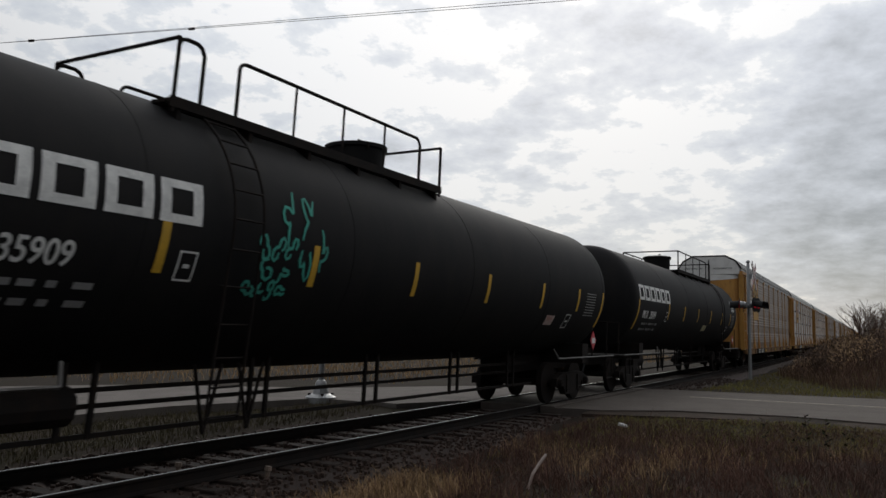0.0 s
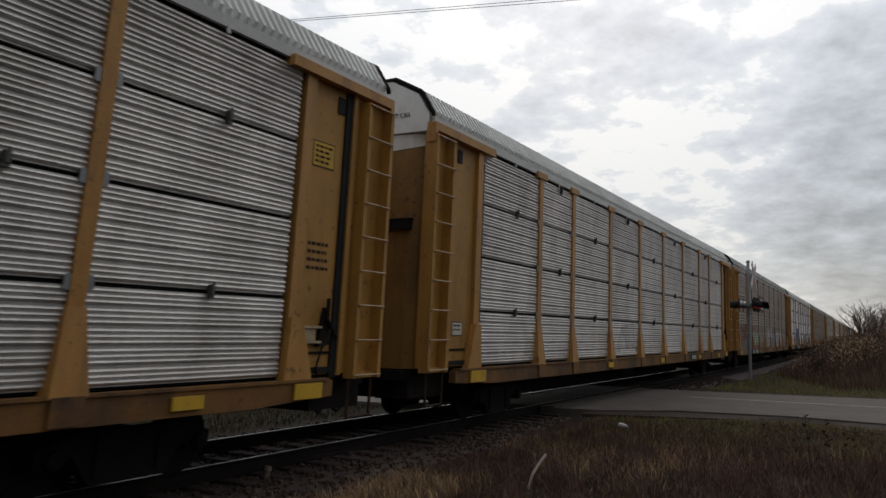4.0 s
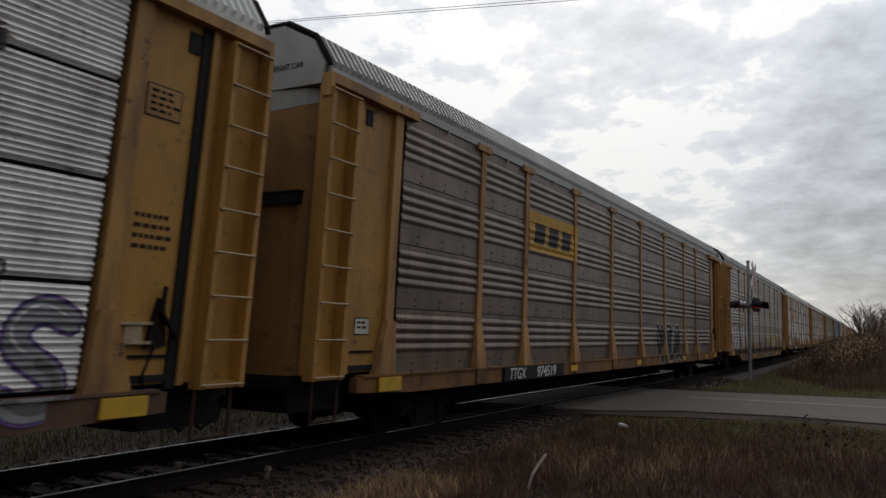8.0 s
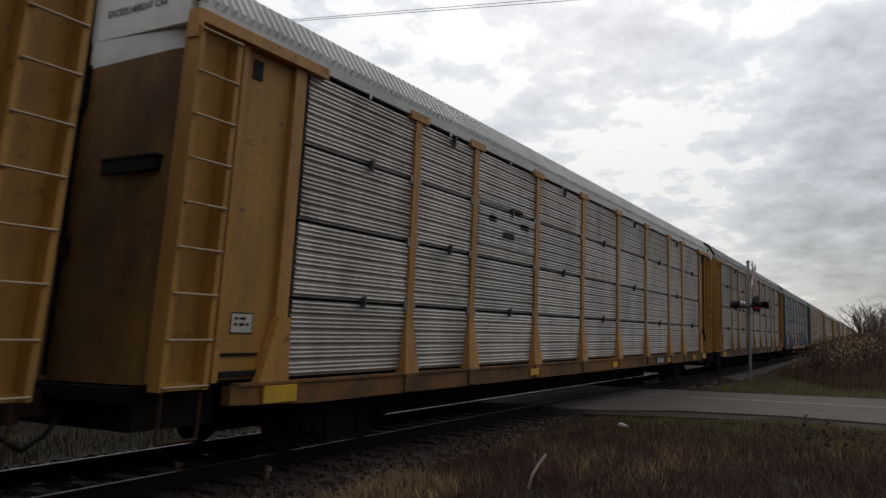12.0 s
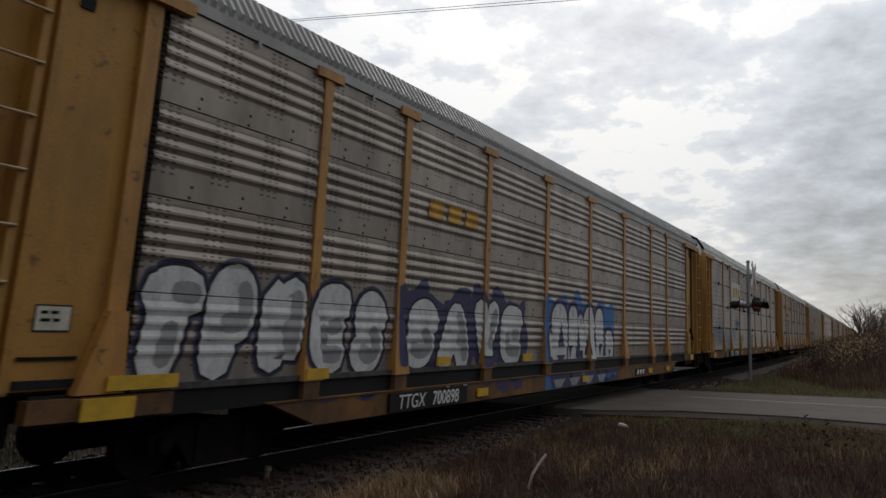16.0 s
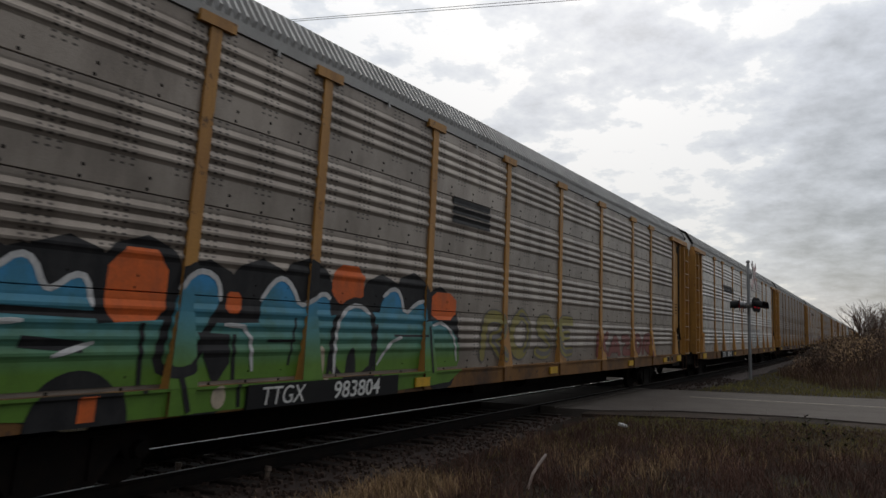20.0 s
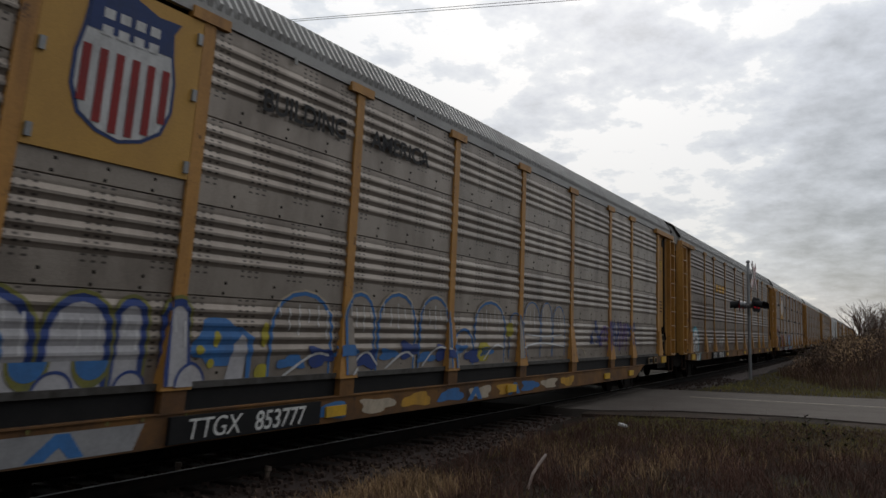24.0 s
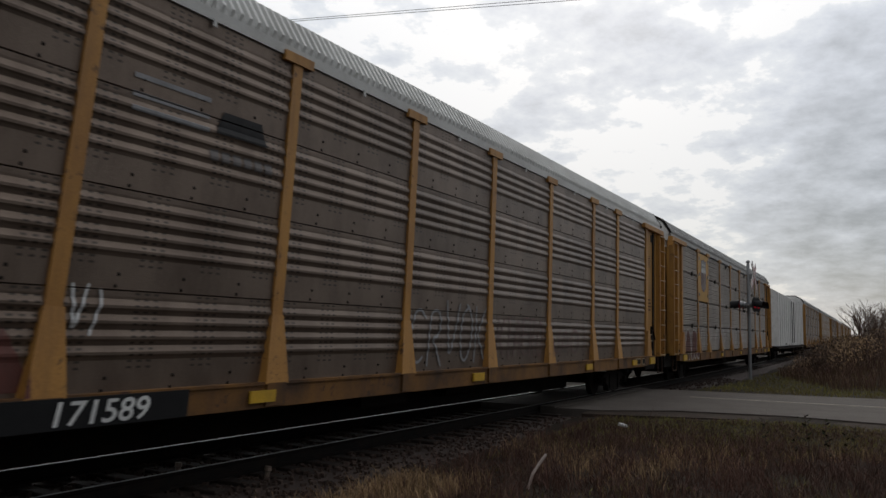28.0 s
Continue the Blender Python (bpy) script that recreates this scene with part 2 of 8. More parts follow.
def rod(bm, a, b, r, n=6, r2=None):
    """A round bar from a to b."""
    a, b = Vector(a), Vector(b)
    q = (b - a).to_track_quat("Z", "Y").to_matrix()
    ends = []
    for c, rad in ((a, r), (b, r if r2 is None else r2)):
        ends.append([bm.verts.new(c + q @ Vector((math.cos(k * 2 * math.pi / n) * rad, math.sin(k * 2 * math.pi / n) * rad, 0))) for k in range(n)])
    for k in range(n):
        bm.faces.new((ends[0][k], ends[0][(k + 1) % n], ends[1][(k + 1) % n], ends[1][k]))
    bm.faces.new(ends[0][::-1])
    bm.faces.new(ends[1])


def pipe(bm, points, r, n=6):
    for a, b in zip(points, points[1:]):
        rod(bm, a, b, r, n)


def turned(bm, profile, axis="x", n=24, at=(0, 0, 0)):
    """A body of revolution: profile rows of (along, radius)."""
    rings = []
    at = Vector(at)
    for s, r in profile:
        ring = []
        for k in range(n):
            c, d = math.cos(2 * math.pi * k / n) * r, math.sin(2 * math.pi * k / n) * r
            ring.append(bm.verts.new(at + Vector({"x": (s, c, d), "y": (c, s, d), "z": (c, d, s)}[axis])))
        rings.append(ring)
    for a, b in zip(rings, rings[1:]):
        for k in range(n):
            bm.faces.new((a[k], a[(k + 1) % n], b[(k + 1) % n], b[k]))
    bm.faces.new(rings[0][::-1])
    bm.faces.new(rings[-1])


def prism(bm, outline, x0, x1):
    """An outline of (y, z) drawn out from x0 to x1."""
    a = [bm.verts.new((x0, y, z)) for y, z in outline]
    b = [bm.verts.new((x1, y, z)) for y, z in outline]
    n = len(outline)
    for k in range(n):
        bm.faces.new((a[k], a[(k + 1) % n], b[(k + 1) % n], b[k]))
    bm.faces.new(a[::-1])
    bm.faces.new(b)


def plate(bm, outline, y0, y1):
    """An outline of (x, z) with its face at y0 and its back at y1."""
    a = [bm.verts.new((x, y0, z)) for x, z in outline]
    b = [bm.verts.new((x, y1, z)) for x, z in outline]
    n = len(outline)
    for k in range(n):
        bm.faces.new((a[k], a[(k + 1) % n], b[(k + 1) % n], b[k]))
    bm.faces.new(a[::-1])
    bm.faces.new(b)


def to_mesh(name, bm, material, smooth=False, angle=None):
    bmesh.ops.recalc_face_normals(bm, faces=bm.faces)
    me = bpy.data.meshes.new(name)
    bm.to_mesh(me)
    bm.free()
    me.materials.append(material)
    if smooth:
        for p in me.polygons:
            p.use_smooth = True
        if angle:
            me.set_sharp_from_angle(angle=radians(angle))
    return me


def put(name, me, parent, m=None, label=""):
    """One mesh object under a thing or a part."""
    ob = new(name, me)
    ob.parent = parent
    if m is not None:
        ob.matrix_basis = m
    if label:
        ob["label"] = label
    return ob


def part(name, bm, material, parent, label="", smooth=False, angle=40, m=None):
    return put(name, to_mesh(name, bm, material, smooth, angle), parent, m, label)


def thing(name, label, category, group="", kind="", m=None):
    ob = new(name)
    if m is not None:
        ob.matrix_basis = m
    return tagged(ob, label, category, group, kind)


CACHE = {}


def kept(key, make):
    """The mesh made once for a key."""
    if key not in CACHE:
        CACHE[key] = make()
    return CACHE[key]


def words(text, size, material, shear=0.0, squeeze=1.0, bold=0.0):
    """A mesh of flat letters standing in the xz plane, facing -y."""
    def make():
        c = bpy.data.curves.new("letters", "FONT")
        c.body, c.size, c.shear, c.offset, c.extrude = text, size, shear, bold, 0.002
        ob = new("letters", c)
        me = bpy.data.meshes.new_from_object(ob.evaluated_get(bpy.context.evaluated_depsgraph_get()))
        bpy.data.objects.remove(ob)
        bpy.data.curves.remove(c)
        me.transform(Matrix.Diagonal((squeeze, 1, 1, 1)))
        me.transform(Matrix.Rotation(radians(90), 4, "X"))
        me.materials.clear()
        me.materials.append(material)
        return me
    return kept(("words", text, size, material.name, shear, squeeze, bold), make)


# ---- the setting ----
def bend(x):
    """The line turns gently north beyond the crossing."""
    if x < 18:
        return 0.0
    return 0.0155 * (x - 18) ** 2 / 64 if x < 50 else 0.0155 * (x - 34)


def along(bm, outline, x0, x1):
    """An outline of (y, z) drawn out along the bending line."""
    xs = [x0] + [x for x in (18, 22, 26, 30, 34, 38, 42, 46, 50) if x0 < x < x1] + [x1]
    rows = [[bm.verts.new((x, y + bend(x), z)) for y, z in outline] for x in xs]
    n = len(outline)
    for a, b in zip(rows, rows[1:]):
        for k in range(n):
            bm.faces.new((a[k], a[(k + 1) % n], b[(k + 1) % n], b[k]))
    bm.faces.new(rows[0][::-1])
    bm.faces.new(rows[-1])


def smooth(a, b, v):
    v = min(1.0, max(0.0, (v - a) / (b - a)))
    return v * v * (3 - 2 * v)


def ground_height(x, y):
    """Flat land, a low ballast bed along the track, and a brushy bank beyond the road."""
    z = -0.22 + 0.05 * noise.noise(Vector((x * 0.3, y * 0.3, 0))) + 0.025 * noise.noise(Vector((x * 1.1, y * 1.1, 3)))
    # shallow rise towards the camera's side
    z += 0.12 * smooth(4.7, 1.7, y) * smooth(18, 10, x)
    # the road meets the rails level
    z += 0.12 * smooth(9.0, 4.6, abs(x - 21.5))
    # the bank beyond the road
    foot = 4.0 - 0.34 * max(0.0, 40 - x)
    z += (1.35 + 0.3 * noise.noise(Vector((x * 0.12, y * 0.12, 9)))) * smooth(0.0, 7.0, foot - y) * smooth(27.0, 36, x)
    z -= 0.15 * smooth(2.4, 1.2, abs(y - TRACK_Y - bend(x)))
    return z


def steps(*runs):
    out = []
    for a, b, d in runs:
        n = max(1, round((b - a) / d))
        out += [a + (b - a) * k / n for k in range(n)]
    return out + [runs[-1][1]]


def sheet(name, xs, ys, height, material, label, category):
    verts = [(x, y, height(x, y)) for x in xs for y in ys]
    n = len(ys)
    faces = [(i * n + j, (i + 1) * n + j, (i + 1) * n + j + 1, i * n + j + 1) for i in range(len(xs) - 1) for j in range(n - 1)]
    me = bpy.data.meshes.new(name)
    me.from_pydata(verts, [], faces)
    me.materials.append(material)
    for p in me.polygons:
        p.use_smooth = True
    return tagged(new(name, me), label, category, kind="structure")


sheet("ground", steps((-2500, -300, 550), (-300, -40, 40), (-40, -4, 4), (-4, 70, 0.8), (70, 130, 3), (130, 500, 30), (500, 3000, 500)),
      steps((-2500, -300, 550), (-300, -40, 40), (-40, -6, 3), (-6, 16, 0.5), (16, 60, 3), (60, 300, 40), (300, 3000, 500)),
      ground_height, SOIL, "brown autumn ground with thin grass", "ground")


def slab(name, outline, z0, z1, material, label, category):
    bm = bmesh.new()
    a = [bm.verts.new((x, y, z0)) for x, y in outline]
    b = [bm.verts.new((x, y, z1)) for x, y in outline]
    n = len(outline)
    for k in range(n):
        bm.faces.new((a[k], a[(k + 1) % n], b[(k + 1) % n], b[k]))
    bm.faces.new(b)
    bm.faces.new(a[::-1])
    bmesh.ops.triangulate(bm, faces=bm.faces)
    return tagged(new(name, to_mesh(name, bm, material)), label, category, kind="structure")


# the road comes from the south, crosses the rails and opens into a gravel yard on the north side
slab("road", [(17.9, -70), (17.94, 0.16), (18.3, 1.86), (17.95, 4.09), (16.93, 5.43), (16.8, 6.435), (24.5, 6.435), (24.74, 5.53), (24.94, 2.42), (25.2, 0.18), (25.9, -70)],
     -0.3, -0.045, ASPHALT, "worn grey asphalt road", "road")
slab("road_north", [(17.16, 8.785), (15.3, 9.59), (15.25, 11.76), (11.85, 12.81), (-70, 13.3), (-70, 34), (2.3, 26.45), (15.2, 18.5), (18.4, 13.46), (21.3, 11.46), (24.6, 8.785)],
     -0.3, -0.04, GRAVEL, "pale gravel yard beside the track", "road")
slab("road_line", [(22.3, -70), (22.11, 4.65), (22.2, 4.65), (22.42, -70)], -0.1, -0.040, paint("road_marking", (0.26, 0.22, 0.15), (0.09, 0.08, 0.07), stain=0.9, scale=4), "faded painted centre line", "road marking")
SHOULDER = paint("shoulder_gravel", (0.05, 0.036, 0.028), (0.026, 0.02, 0.014), rough=0.95, scale=2.2, stain=0.9, bump=0.5, fine=25, spec=0.1)
slab("shoulder", [(16.0, -70), (16.11, -0.78), (16.4, 0.54), (17.0, 1.85), (17.16, 2.65), (16.96, 3.54), (16.5, 4.83), (16.25, 5.63), (18.58, 5.83), (18.2, -70)], -0.3, -0.078, SHOULDER, "gravel road shoulder", "road shoulder")

# crossing surface, flush with the rail tops
crossing = tagged(new("crossing_panel_bed"), "asphalt level crossing flush with the rails", "level crossing", kind="structure")
for y0, y1 in ((6.435, 6.775), (6.955, 8.245), (8.425, 8.785)):
    for k in range(4):
        bm = bmesh.new()
        box(bm, 16.8 + 1.95 * k, 18.74 + 1.95 * k, y0, y1, -0.3, -0.02 - 0.003 * (k % 2))
        part("panel", bm, ASPHALT, crossing)

# ---- track ----
track = tagged(new("track"), "single railway track with worn shiny rails", "railway track", kind="structure")
for side in (-1, 1):
    bm = bmesh.new()
    y = TRACK_Y + side * 0.753
    head = [(-0.075, -0.17), (0.075, -0.17), (0.075, -0.155), (0.012, -0.13), (0.012, -0.045), (0.036, -0.03), (0.036, -0.006), (-0.036, -0.006), (-0.036, -0.03), (-0.012, -0.045), (-0.012, -0.13), (-0.075, -0.155)]
    along(bm, [(y + a, b) for a, b in head], -80, 600)
    rail = part("rail", bm, IRON, track, "rusty steel rail with a polished top")
    bm = bmesh.new()
    along(bm, [(y - 0.009, -0.0055), (y + 0.009, -0.0055), (y + 0.009, 0.0), (y - 0.009, 0.0)], -80, 600)
    part("rail_head", bm, SHINE, rail)

bm = bmesh.new()
bed = [(TRACK_Y - 2.9, -0.36), (TRACK_Y - 1.75, -0.215), (TRACK_Y + 1.75, -0.215), (TRACK_Y + 2.9, -0.36), (TRACK_Y, -0.6)]
along(bm, bed, -80, 16.75)
along(bm, bed, 24.65, 600)
part("ballast_bed", bm, STONE, track, "grey crushed stone")

rng = np.random.default_rng(3)
bm = bmesh.new()
box(bm, -0.11, 0.11, -1.3, 1.3, -0.18, 0.0)
bmesh.ops.bevel(bm, geom=bm.edges, offset=0.012, segments=1, affect="EDGES")
TIE = to_mesh("tie", bm, WOOD)
for k in range(300):
    x = -4 + 0.53 * k
    if not 16.7 < x < 24.7:
        put("tie", TIE, track, pose(x, TRACK_Y + bend(x) + random.uniform(-0.05, 0.05), -0.172 + random.uniform(-0.008, 0.002), 0, 0, random.uniform(-1.2, 1.2)))
for n, (x, y) in enumerate(((7.13, 7.55), (7.53, 6.49))):
    bm = bmesh.new()
    turned(bm, [(-0.25, 0.03), (-0.06, 0.03), (-0.05, 0.045), (0.0, 0.04)], "z", 8)
    tagged(new("marker_stake", to_mesh("marker_stake", bm, paint("stake_paint", (0.2, 0.15, 0.115), (0.1, 0.06, 0.04)))), "short pale painted stake in the ballast", "marker stake", "marker stakes").matrix_basis = pose(x, y, -0.06, 6 * n, 4, 0)



def stones(name, count, spots, parent, material):
    """Loose stones: bent cubes in one mesh."""
    corner = np.array([(x, y, z) for x in (-1, 1) for y in (-1, 1) for z in (-1, 1)], float)
    quads = np.array([(0, 1, 3, 2), (4, 6, 7, 5), (0, 4, 5, 1), (2, 3, 7, 6), (0, 2, 6, 4), (1, 5, 7, 3)])
    at = spots(count)
    size = rng.uniform(0.014, 0.036, (count, 1, 1)) * rng.uniform(0.6, 1.3, (count, 1, 3))
    v = corner[None] * size * rng.uniform(0.55, 1.15, (count, 8, 3))
    a = rng.uniform(0, 6.28, count)
    c, s = np.cos(a)[:, None], np.sin(a)[:, None]
    v = np.stack([v[..., 0] * c - v[..., 1] * s, v[..., 0] * s + v[..., 1] * c, v[..., 2] + 0.3 * v[..., 0]], -1) + at[:, None]
    me = bpy.data.meshes.new(name)
    me.from_pydata(v.reshape(-1, 3).tolist(), [], (quads[None] + 8 * np.arange(count)[:, None, None]).reshape(-1, 4).tolist())
    me.materials.append(material)
    ob = new(name, me)
    ob.parent = parent
    return tagged(ob, kind="stuff")


def bed_spots(n):
    x = 2 + 34 * rng.random(n) ** 1.6
    x = np.where((x > 16.6) & (x < 24.8), x - 10, x)
    d = rng.uniform(-2.9, 2.4, n)
    z = np.where(abs(d) < 1.75, -0.21, -0.21 - 0.13 * (abs(d) - 1.75))
    return np.stack([x, TRACK_Y + d, z + rng.uniform(-0.005, 0.02, n)], -1)


STONE_LIGHT = paint("loose_stone", (0.055, 0.032, 0.023), (0.02, 0.012, 0.009), rough=0.9, scale=14, stain=0.8, bump=0)
stones("loose_stone", 9000, bed_spots, track, STONE_LIGHT)

# ---- crossing signals ----
GLASS_RED = bpy.data.materials.new("red_lens")
GLASS_RED.use_nodes = True
lens = GLASS_RED.node_tree.nodes["Principled BSDF"]
lens.inputs["Base Color"].default_value, lens.inputs["Roughness"].default_value = (0.45, 0.01, 0.02, 1), 0.15
lens.inputs["Emission Color"].default_value, lens.inputs["Emission Strength"].default_value = (0.9, 0.03, 0.06, 1), 0.1


def crossing_signal(m, label, footed=True):
    s = thing("crossing_signal", label, "crossing signal", "crossing signals", m=m)
    bm = bmesh.new()
    turned(bm, [(0.0, 0.066), (4.65, 0.062), (4.7, 0.04)], "z", 14)
    part("mast", bm, GALV, s, "galvanized steel mast", True)
    bm = bmesh.new()
    turned(bm, [(-0.3, 0.36), (0.02, 0.36), (0.06, 0.30), (0.10, 0.2), (0.34, 0.13), (0.4, 0.1), (0.42, 0.07)], "z", 12)
    if footed:
        part("base", bm, GALV, s, "cast metal base")
    for k in range(4 if footed else 0):
        bm = bmesh.new()
        a = math.pi / 4 + k * math.pi / 2
        box(bm, 0.27 * math.cos(a) - 0.025, 0.27 * math.cos(a) + 0.025, 0.27 * math.sin(a) - 0.025, 0.27 * math.sin(a) + 0.025, 0.02, 0.11)
        part("bolt", bm, IRON, s)
    for tilt in (-1, 1):
        bm = bmesh.new()
        box(bm, -0.72, 0.72, -0.012, 0.012, -0.115, 0.115)
        blade = part("crossbuck_blade", bm, WHITE, s, "white crossbuck board with red edge", m=pose(0, -0.2 - 0.03 * (tilt > 0), 4.16, 0, 45 * tilt + 3, 0))
        for z in (-0.1, 0.1):
            bm = bmesh.new()
            box(bm, -0.7, 0.7, -0.018, -0.013, z - 0.014, z + 0.014)
            part("red_edge", bm, RED, blade)
    bm = bmesh.new()
    box(bm, -0.05, 0.05, -0.19, 0.0, 4.06, 4.26)
    part("crossbuck_bracket", bm, GALV, s)
    bm = bmesh.new()
    rod(bm, (-0.42, 0, 3.0), (0.42, 0, 3.0), 0.03, 8)
    box(bm, -0.1, 0.1, -0.1, 0.1, 2.9, 3.1)
    part("cross_arm", bm, GALV, s)
    for face in (-1, 1):
        for x in (-0.36, 0.36):
            bm = bmesh.new()
            turned(bm, [(0.0, 0.05), (0.004, 0.30), (0.02, 0.30), (0.026, 0.05)], "y", 24)
            head = part("lamp_head", bm, BLACK, s, "round black backing disc", m=pose(x, face * 0.3, 3.0, 0, 0, (0 if face < 0 else 180) + face * 12))
            bm = bmesh.new()
            turned(bm, [(0.028, 0.15), (0.05, 0.15), (0.16, 0.12), (0.2, 0.06)], "y", 16)
            part("lamp_housing", bm, GALV, head, "grey cast lamp housing", True)
            bm = bmesh.new()
            turned(bm, [(-0.02, 0.11), (-0.015, 0.145), (0.0, 0.15)], "y", 16)
            part("lens", bm, GLASS_RED, head, "red signal lens")
            bm = bmesh.new()
            rows = []
            for y, r in ((-0.005, 0.165), (-0.36, 0.20)):
                rows.append([bm.verts.new((math.cos(a) * r, y, math.sin(a) * r + (y + 0.005) * 0.18)) for a in np.linspace(radians(-25), radians(205), 14)])
            for k in range(13):
                bm.faces.new((rows[0][k], rows[0][k + 1], rows[1][k + 1], rows[1][k]))
            hood = part("hood", bm, BLACK, head, "black sheet visor")
            thick = hood.modifiers.new("thick", "SOLIDIFY")
            thick.thickness = 0.006
    bm = bmesh.new()
    turned(bm, [(4.7, 0.05), (4.74, 0.09), (4.8, 0.07), (4.84, 0.02)], "z", 12)
    part("cap", bm, GALV, s)
    return s


crossing_signal(pose(34.58, 4.88, -0.12, 0, 0, -2), "grey crossing signal mast with crossbuck and red lamps", False)
crossing_signal(pose(15.37, 11.74, -0.03), "crossing signal on a pale cast base beside the yard")

# ---- overhead wires ----
for n, (ax, bx, dz, sag) in enumerate(((4.07, 21.2, 0.0, 0.05), (5.1, 21.5, 0.3, 0.05))):
    bm = bmesh.new()
    a, b = Vector((ax, 45.0, 8.5 + dz)), Vector((bx, -15.0, 8.5 + dz))
    pts = [a.lerp(b, k / 40) - Vector((0, 0, sag * 4 * (k / 40) * (1 - k / 40) - sag)) for k in range(41)]
    pipe(bm, pts, 0.0065, 5)
    w = tagged(new("wire", to_mesh("wire", bm, WIRE)), "black overhead wire", "wire", "overhead wires", "structure")
    if n == 0:
        for d in (0.447, 0.517):
            bm = bmesh.new()
            q = a.lerp(b, d) - Vector((0, 0, sag * 4 * d * (1 - d) - sag))
            rod(bm, q - (b - a).normalized() * 0.07, q + (b - a).normalized() * 0.07, 0.035, 8)
            part("clamp", bm, IRON, w)


# ---- the train ----
BAYS = [-12.2, -9.5, -7.5, -4.68, -1.85, 0.95, 3.78, 6.6, 8.58, 11.38]
MID = -0.43  # the body's middle, off the drawing's origin
ROOF = [(-1.49, 4.90), (-1.48, 4.96), (-1.26, 5.32), (-0.78, 5.58), (0.78, 5.58), (1.26, 5.32), (1.48, 4.96), (1.49, 4.90)]


def rib_profile(kind, height):
    """Heights and recesses of one sheet's section."""
    out = []
    if kind == "fine":
        n = round(height / 0.19)
        u = height / n
        for k in range(n):
            z = k * u
            out += [(z, 0.024), (z + 0.012, 0.024), (z + 0.026, -0.003)]
            for j in range(3):
                a = z + 0.024 + j * (u - 0.024) / 3
                w = (u - 0.024) / 3
                out += [(a + 0.3 * w, -0.010), (a + 0.6 * w, -0.003), (a + 0.75 * w, 0.009), (a + 0.95 * w, 0.008)]
        out.append((height, 0.02))
    else:
        out = [(0.0, 0.010), (0.006, 0.0)]
        z = 0.302
        for j in range(4):
            a = z + j * 0.14
            out += [(a, 0.0), (a + 0.026, -0.008), (a + 0.048, -0.0185), (a + 0.074, -0.019), (a + 0.102, -0.008), (a + 0.13, 0.002)]
        out += [(z + 0.575, 0.0), (height - 0.005, 0.0), (height, 0.014)]
    return out


def side_panel(kind, width, height, material):
    def make():
        prof = rib_profile(kind, height)
        v, f = [], []
        for z, y in prof:
            v += [(0, y, z), (width, y, z)]
        for k in range(len(prof) - 1):
            f.append((2 * k, 2 * k + 1, 2 * k + 3, 2 * k + 2))
        n = len(v)
        v += [(0, 0.06, 0), (width, 0.06, 0), (width, 0.06, height), (0, 0.06, height)]
        f += [(n, n + 3, n + 2, n + 1), (0, n, n + 1, 1), (n - 2, n - 1, n + 2, n + 3)]
        count = len(f)
        if kind == "ribbed":
            # rows of bolt heads on the flat band
            for z in (0.035, 0.145):
                for k in range(3):
                    x = width * (0.2 + 0.29 * k) + (0.02 if z > 0.1 else 0)
                    m = len(v)
                    v += [(x - 0.016, 0, z - 0.016), (x + 0.016, 0, z - 0.016), (x + 0.016, 0, z + 0.016), (x - 0.016, 0, z + 0.016), (x, -0.016, z)]
                    f += [(m, m + 1, m + 4), (m + 1, m + 2, m + 4), (m + 2, m + 3, m + 4), (m + 3, m, m + 4)]
        me = bpy.data.meshes.new("side_panel")
        me.from_pydata(v, [], f)
        me.materials.append(material)
        if kind == "ribbed":
            me.materials.append(IRON)
            for p in me.polygons[count:]:
                p.material_index = 1
        return me
    return kept(("panel", kind, round(width, 3), round(height, 3), material.name), make)


def roof_mesh(material):
    def make():
        xs, k = [], 0
        x = -14.04
        while x < 13.14:
            for d, h in ((0, 0.0), (0.055, 0.0), (0.075, 0.042), (0.118, 0.042), (0.14, 0.0)):
                if d < 0.14:
                    xs.append((min(x + d, 13.14), h))
            x += 0.14
        xs.append((13.14, 0.0))
        v, f, n = [], [], len(ROOF)
        for x, h in xs:
            for y, z in ROOF:
                low = z < 4.93
                v.append((x, y * (1 + (0 if low else h / 1.5)), z + (0 if low else h)))
        for i in range(len(xs) - 1):
            for j in range(n - 1):
                f.append((i * n + j, (i + 1) * n + j, (i + 1) * n + j + 1, i * n + j + 1))
        me = bpy.data.meshes.new("roof")
        me.from_pydata(v, [], f)
        me.materials.append(material)
        return me
    return kept(("roof", material.name), make)


def truck(car, x, r, wide=1.0):
    """A freight truck with two wheelsets; returns the wheelsets."""
    frame_ob = put("truck", kept(("bolster", r), lambda: bolster(r)), car, pose(x, 0, 0), "dark cast steel truck")
    for y in (-1.0, 1.0):
        put("side_frame", kept(("side_frame", r), lambda: side_frame(r)), frame_ob, pose(0, y, 0))
    sets = []
    for d in (-0.86, 0.86):
        sets.append(put("wheelset", kept(("wheelset", r), lambda: wheelset(r)), frame_ob, pose(d, 0, r)))
    return sets


def bolster(r):
    bm = bmesh.new()
    box(bm, -0.22, 0.22, -1.05, 1.05, r - 0.05, r + 0.2)
    box(bm, -0.3, 0.3, -0.3, 0.3, r + 0.2, r + 0.34)
    for y in (-1.0, 1.0):
        for d in (-0.12, 0.0, 0.12):
            rod(bm, (d, y - 0.02, r - 0.25), (d, y - 0.02, r), 0.05, 8)
    return to_mesh("truck", bm, IRON)


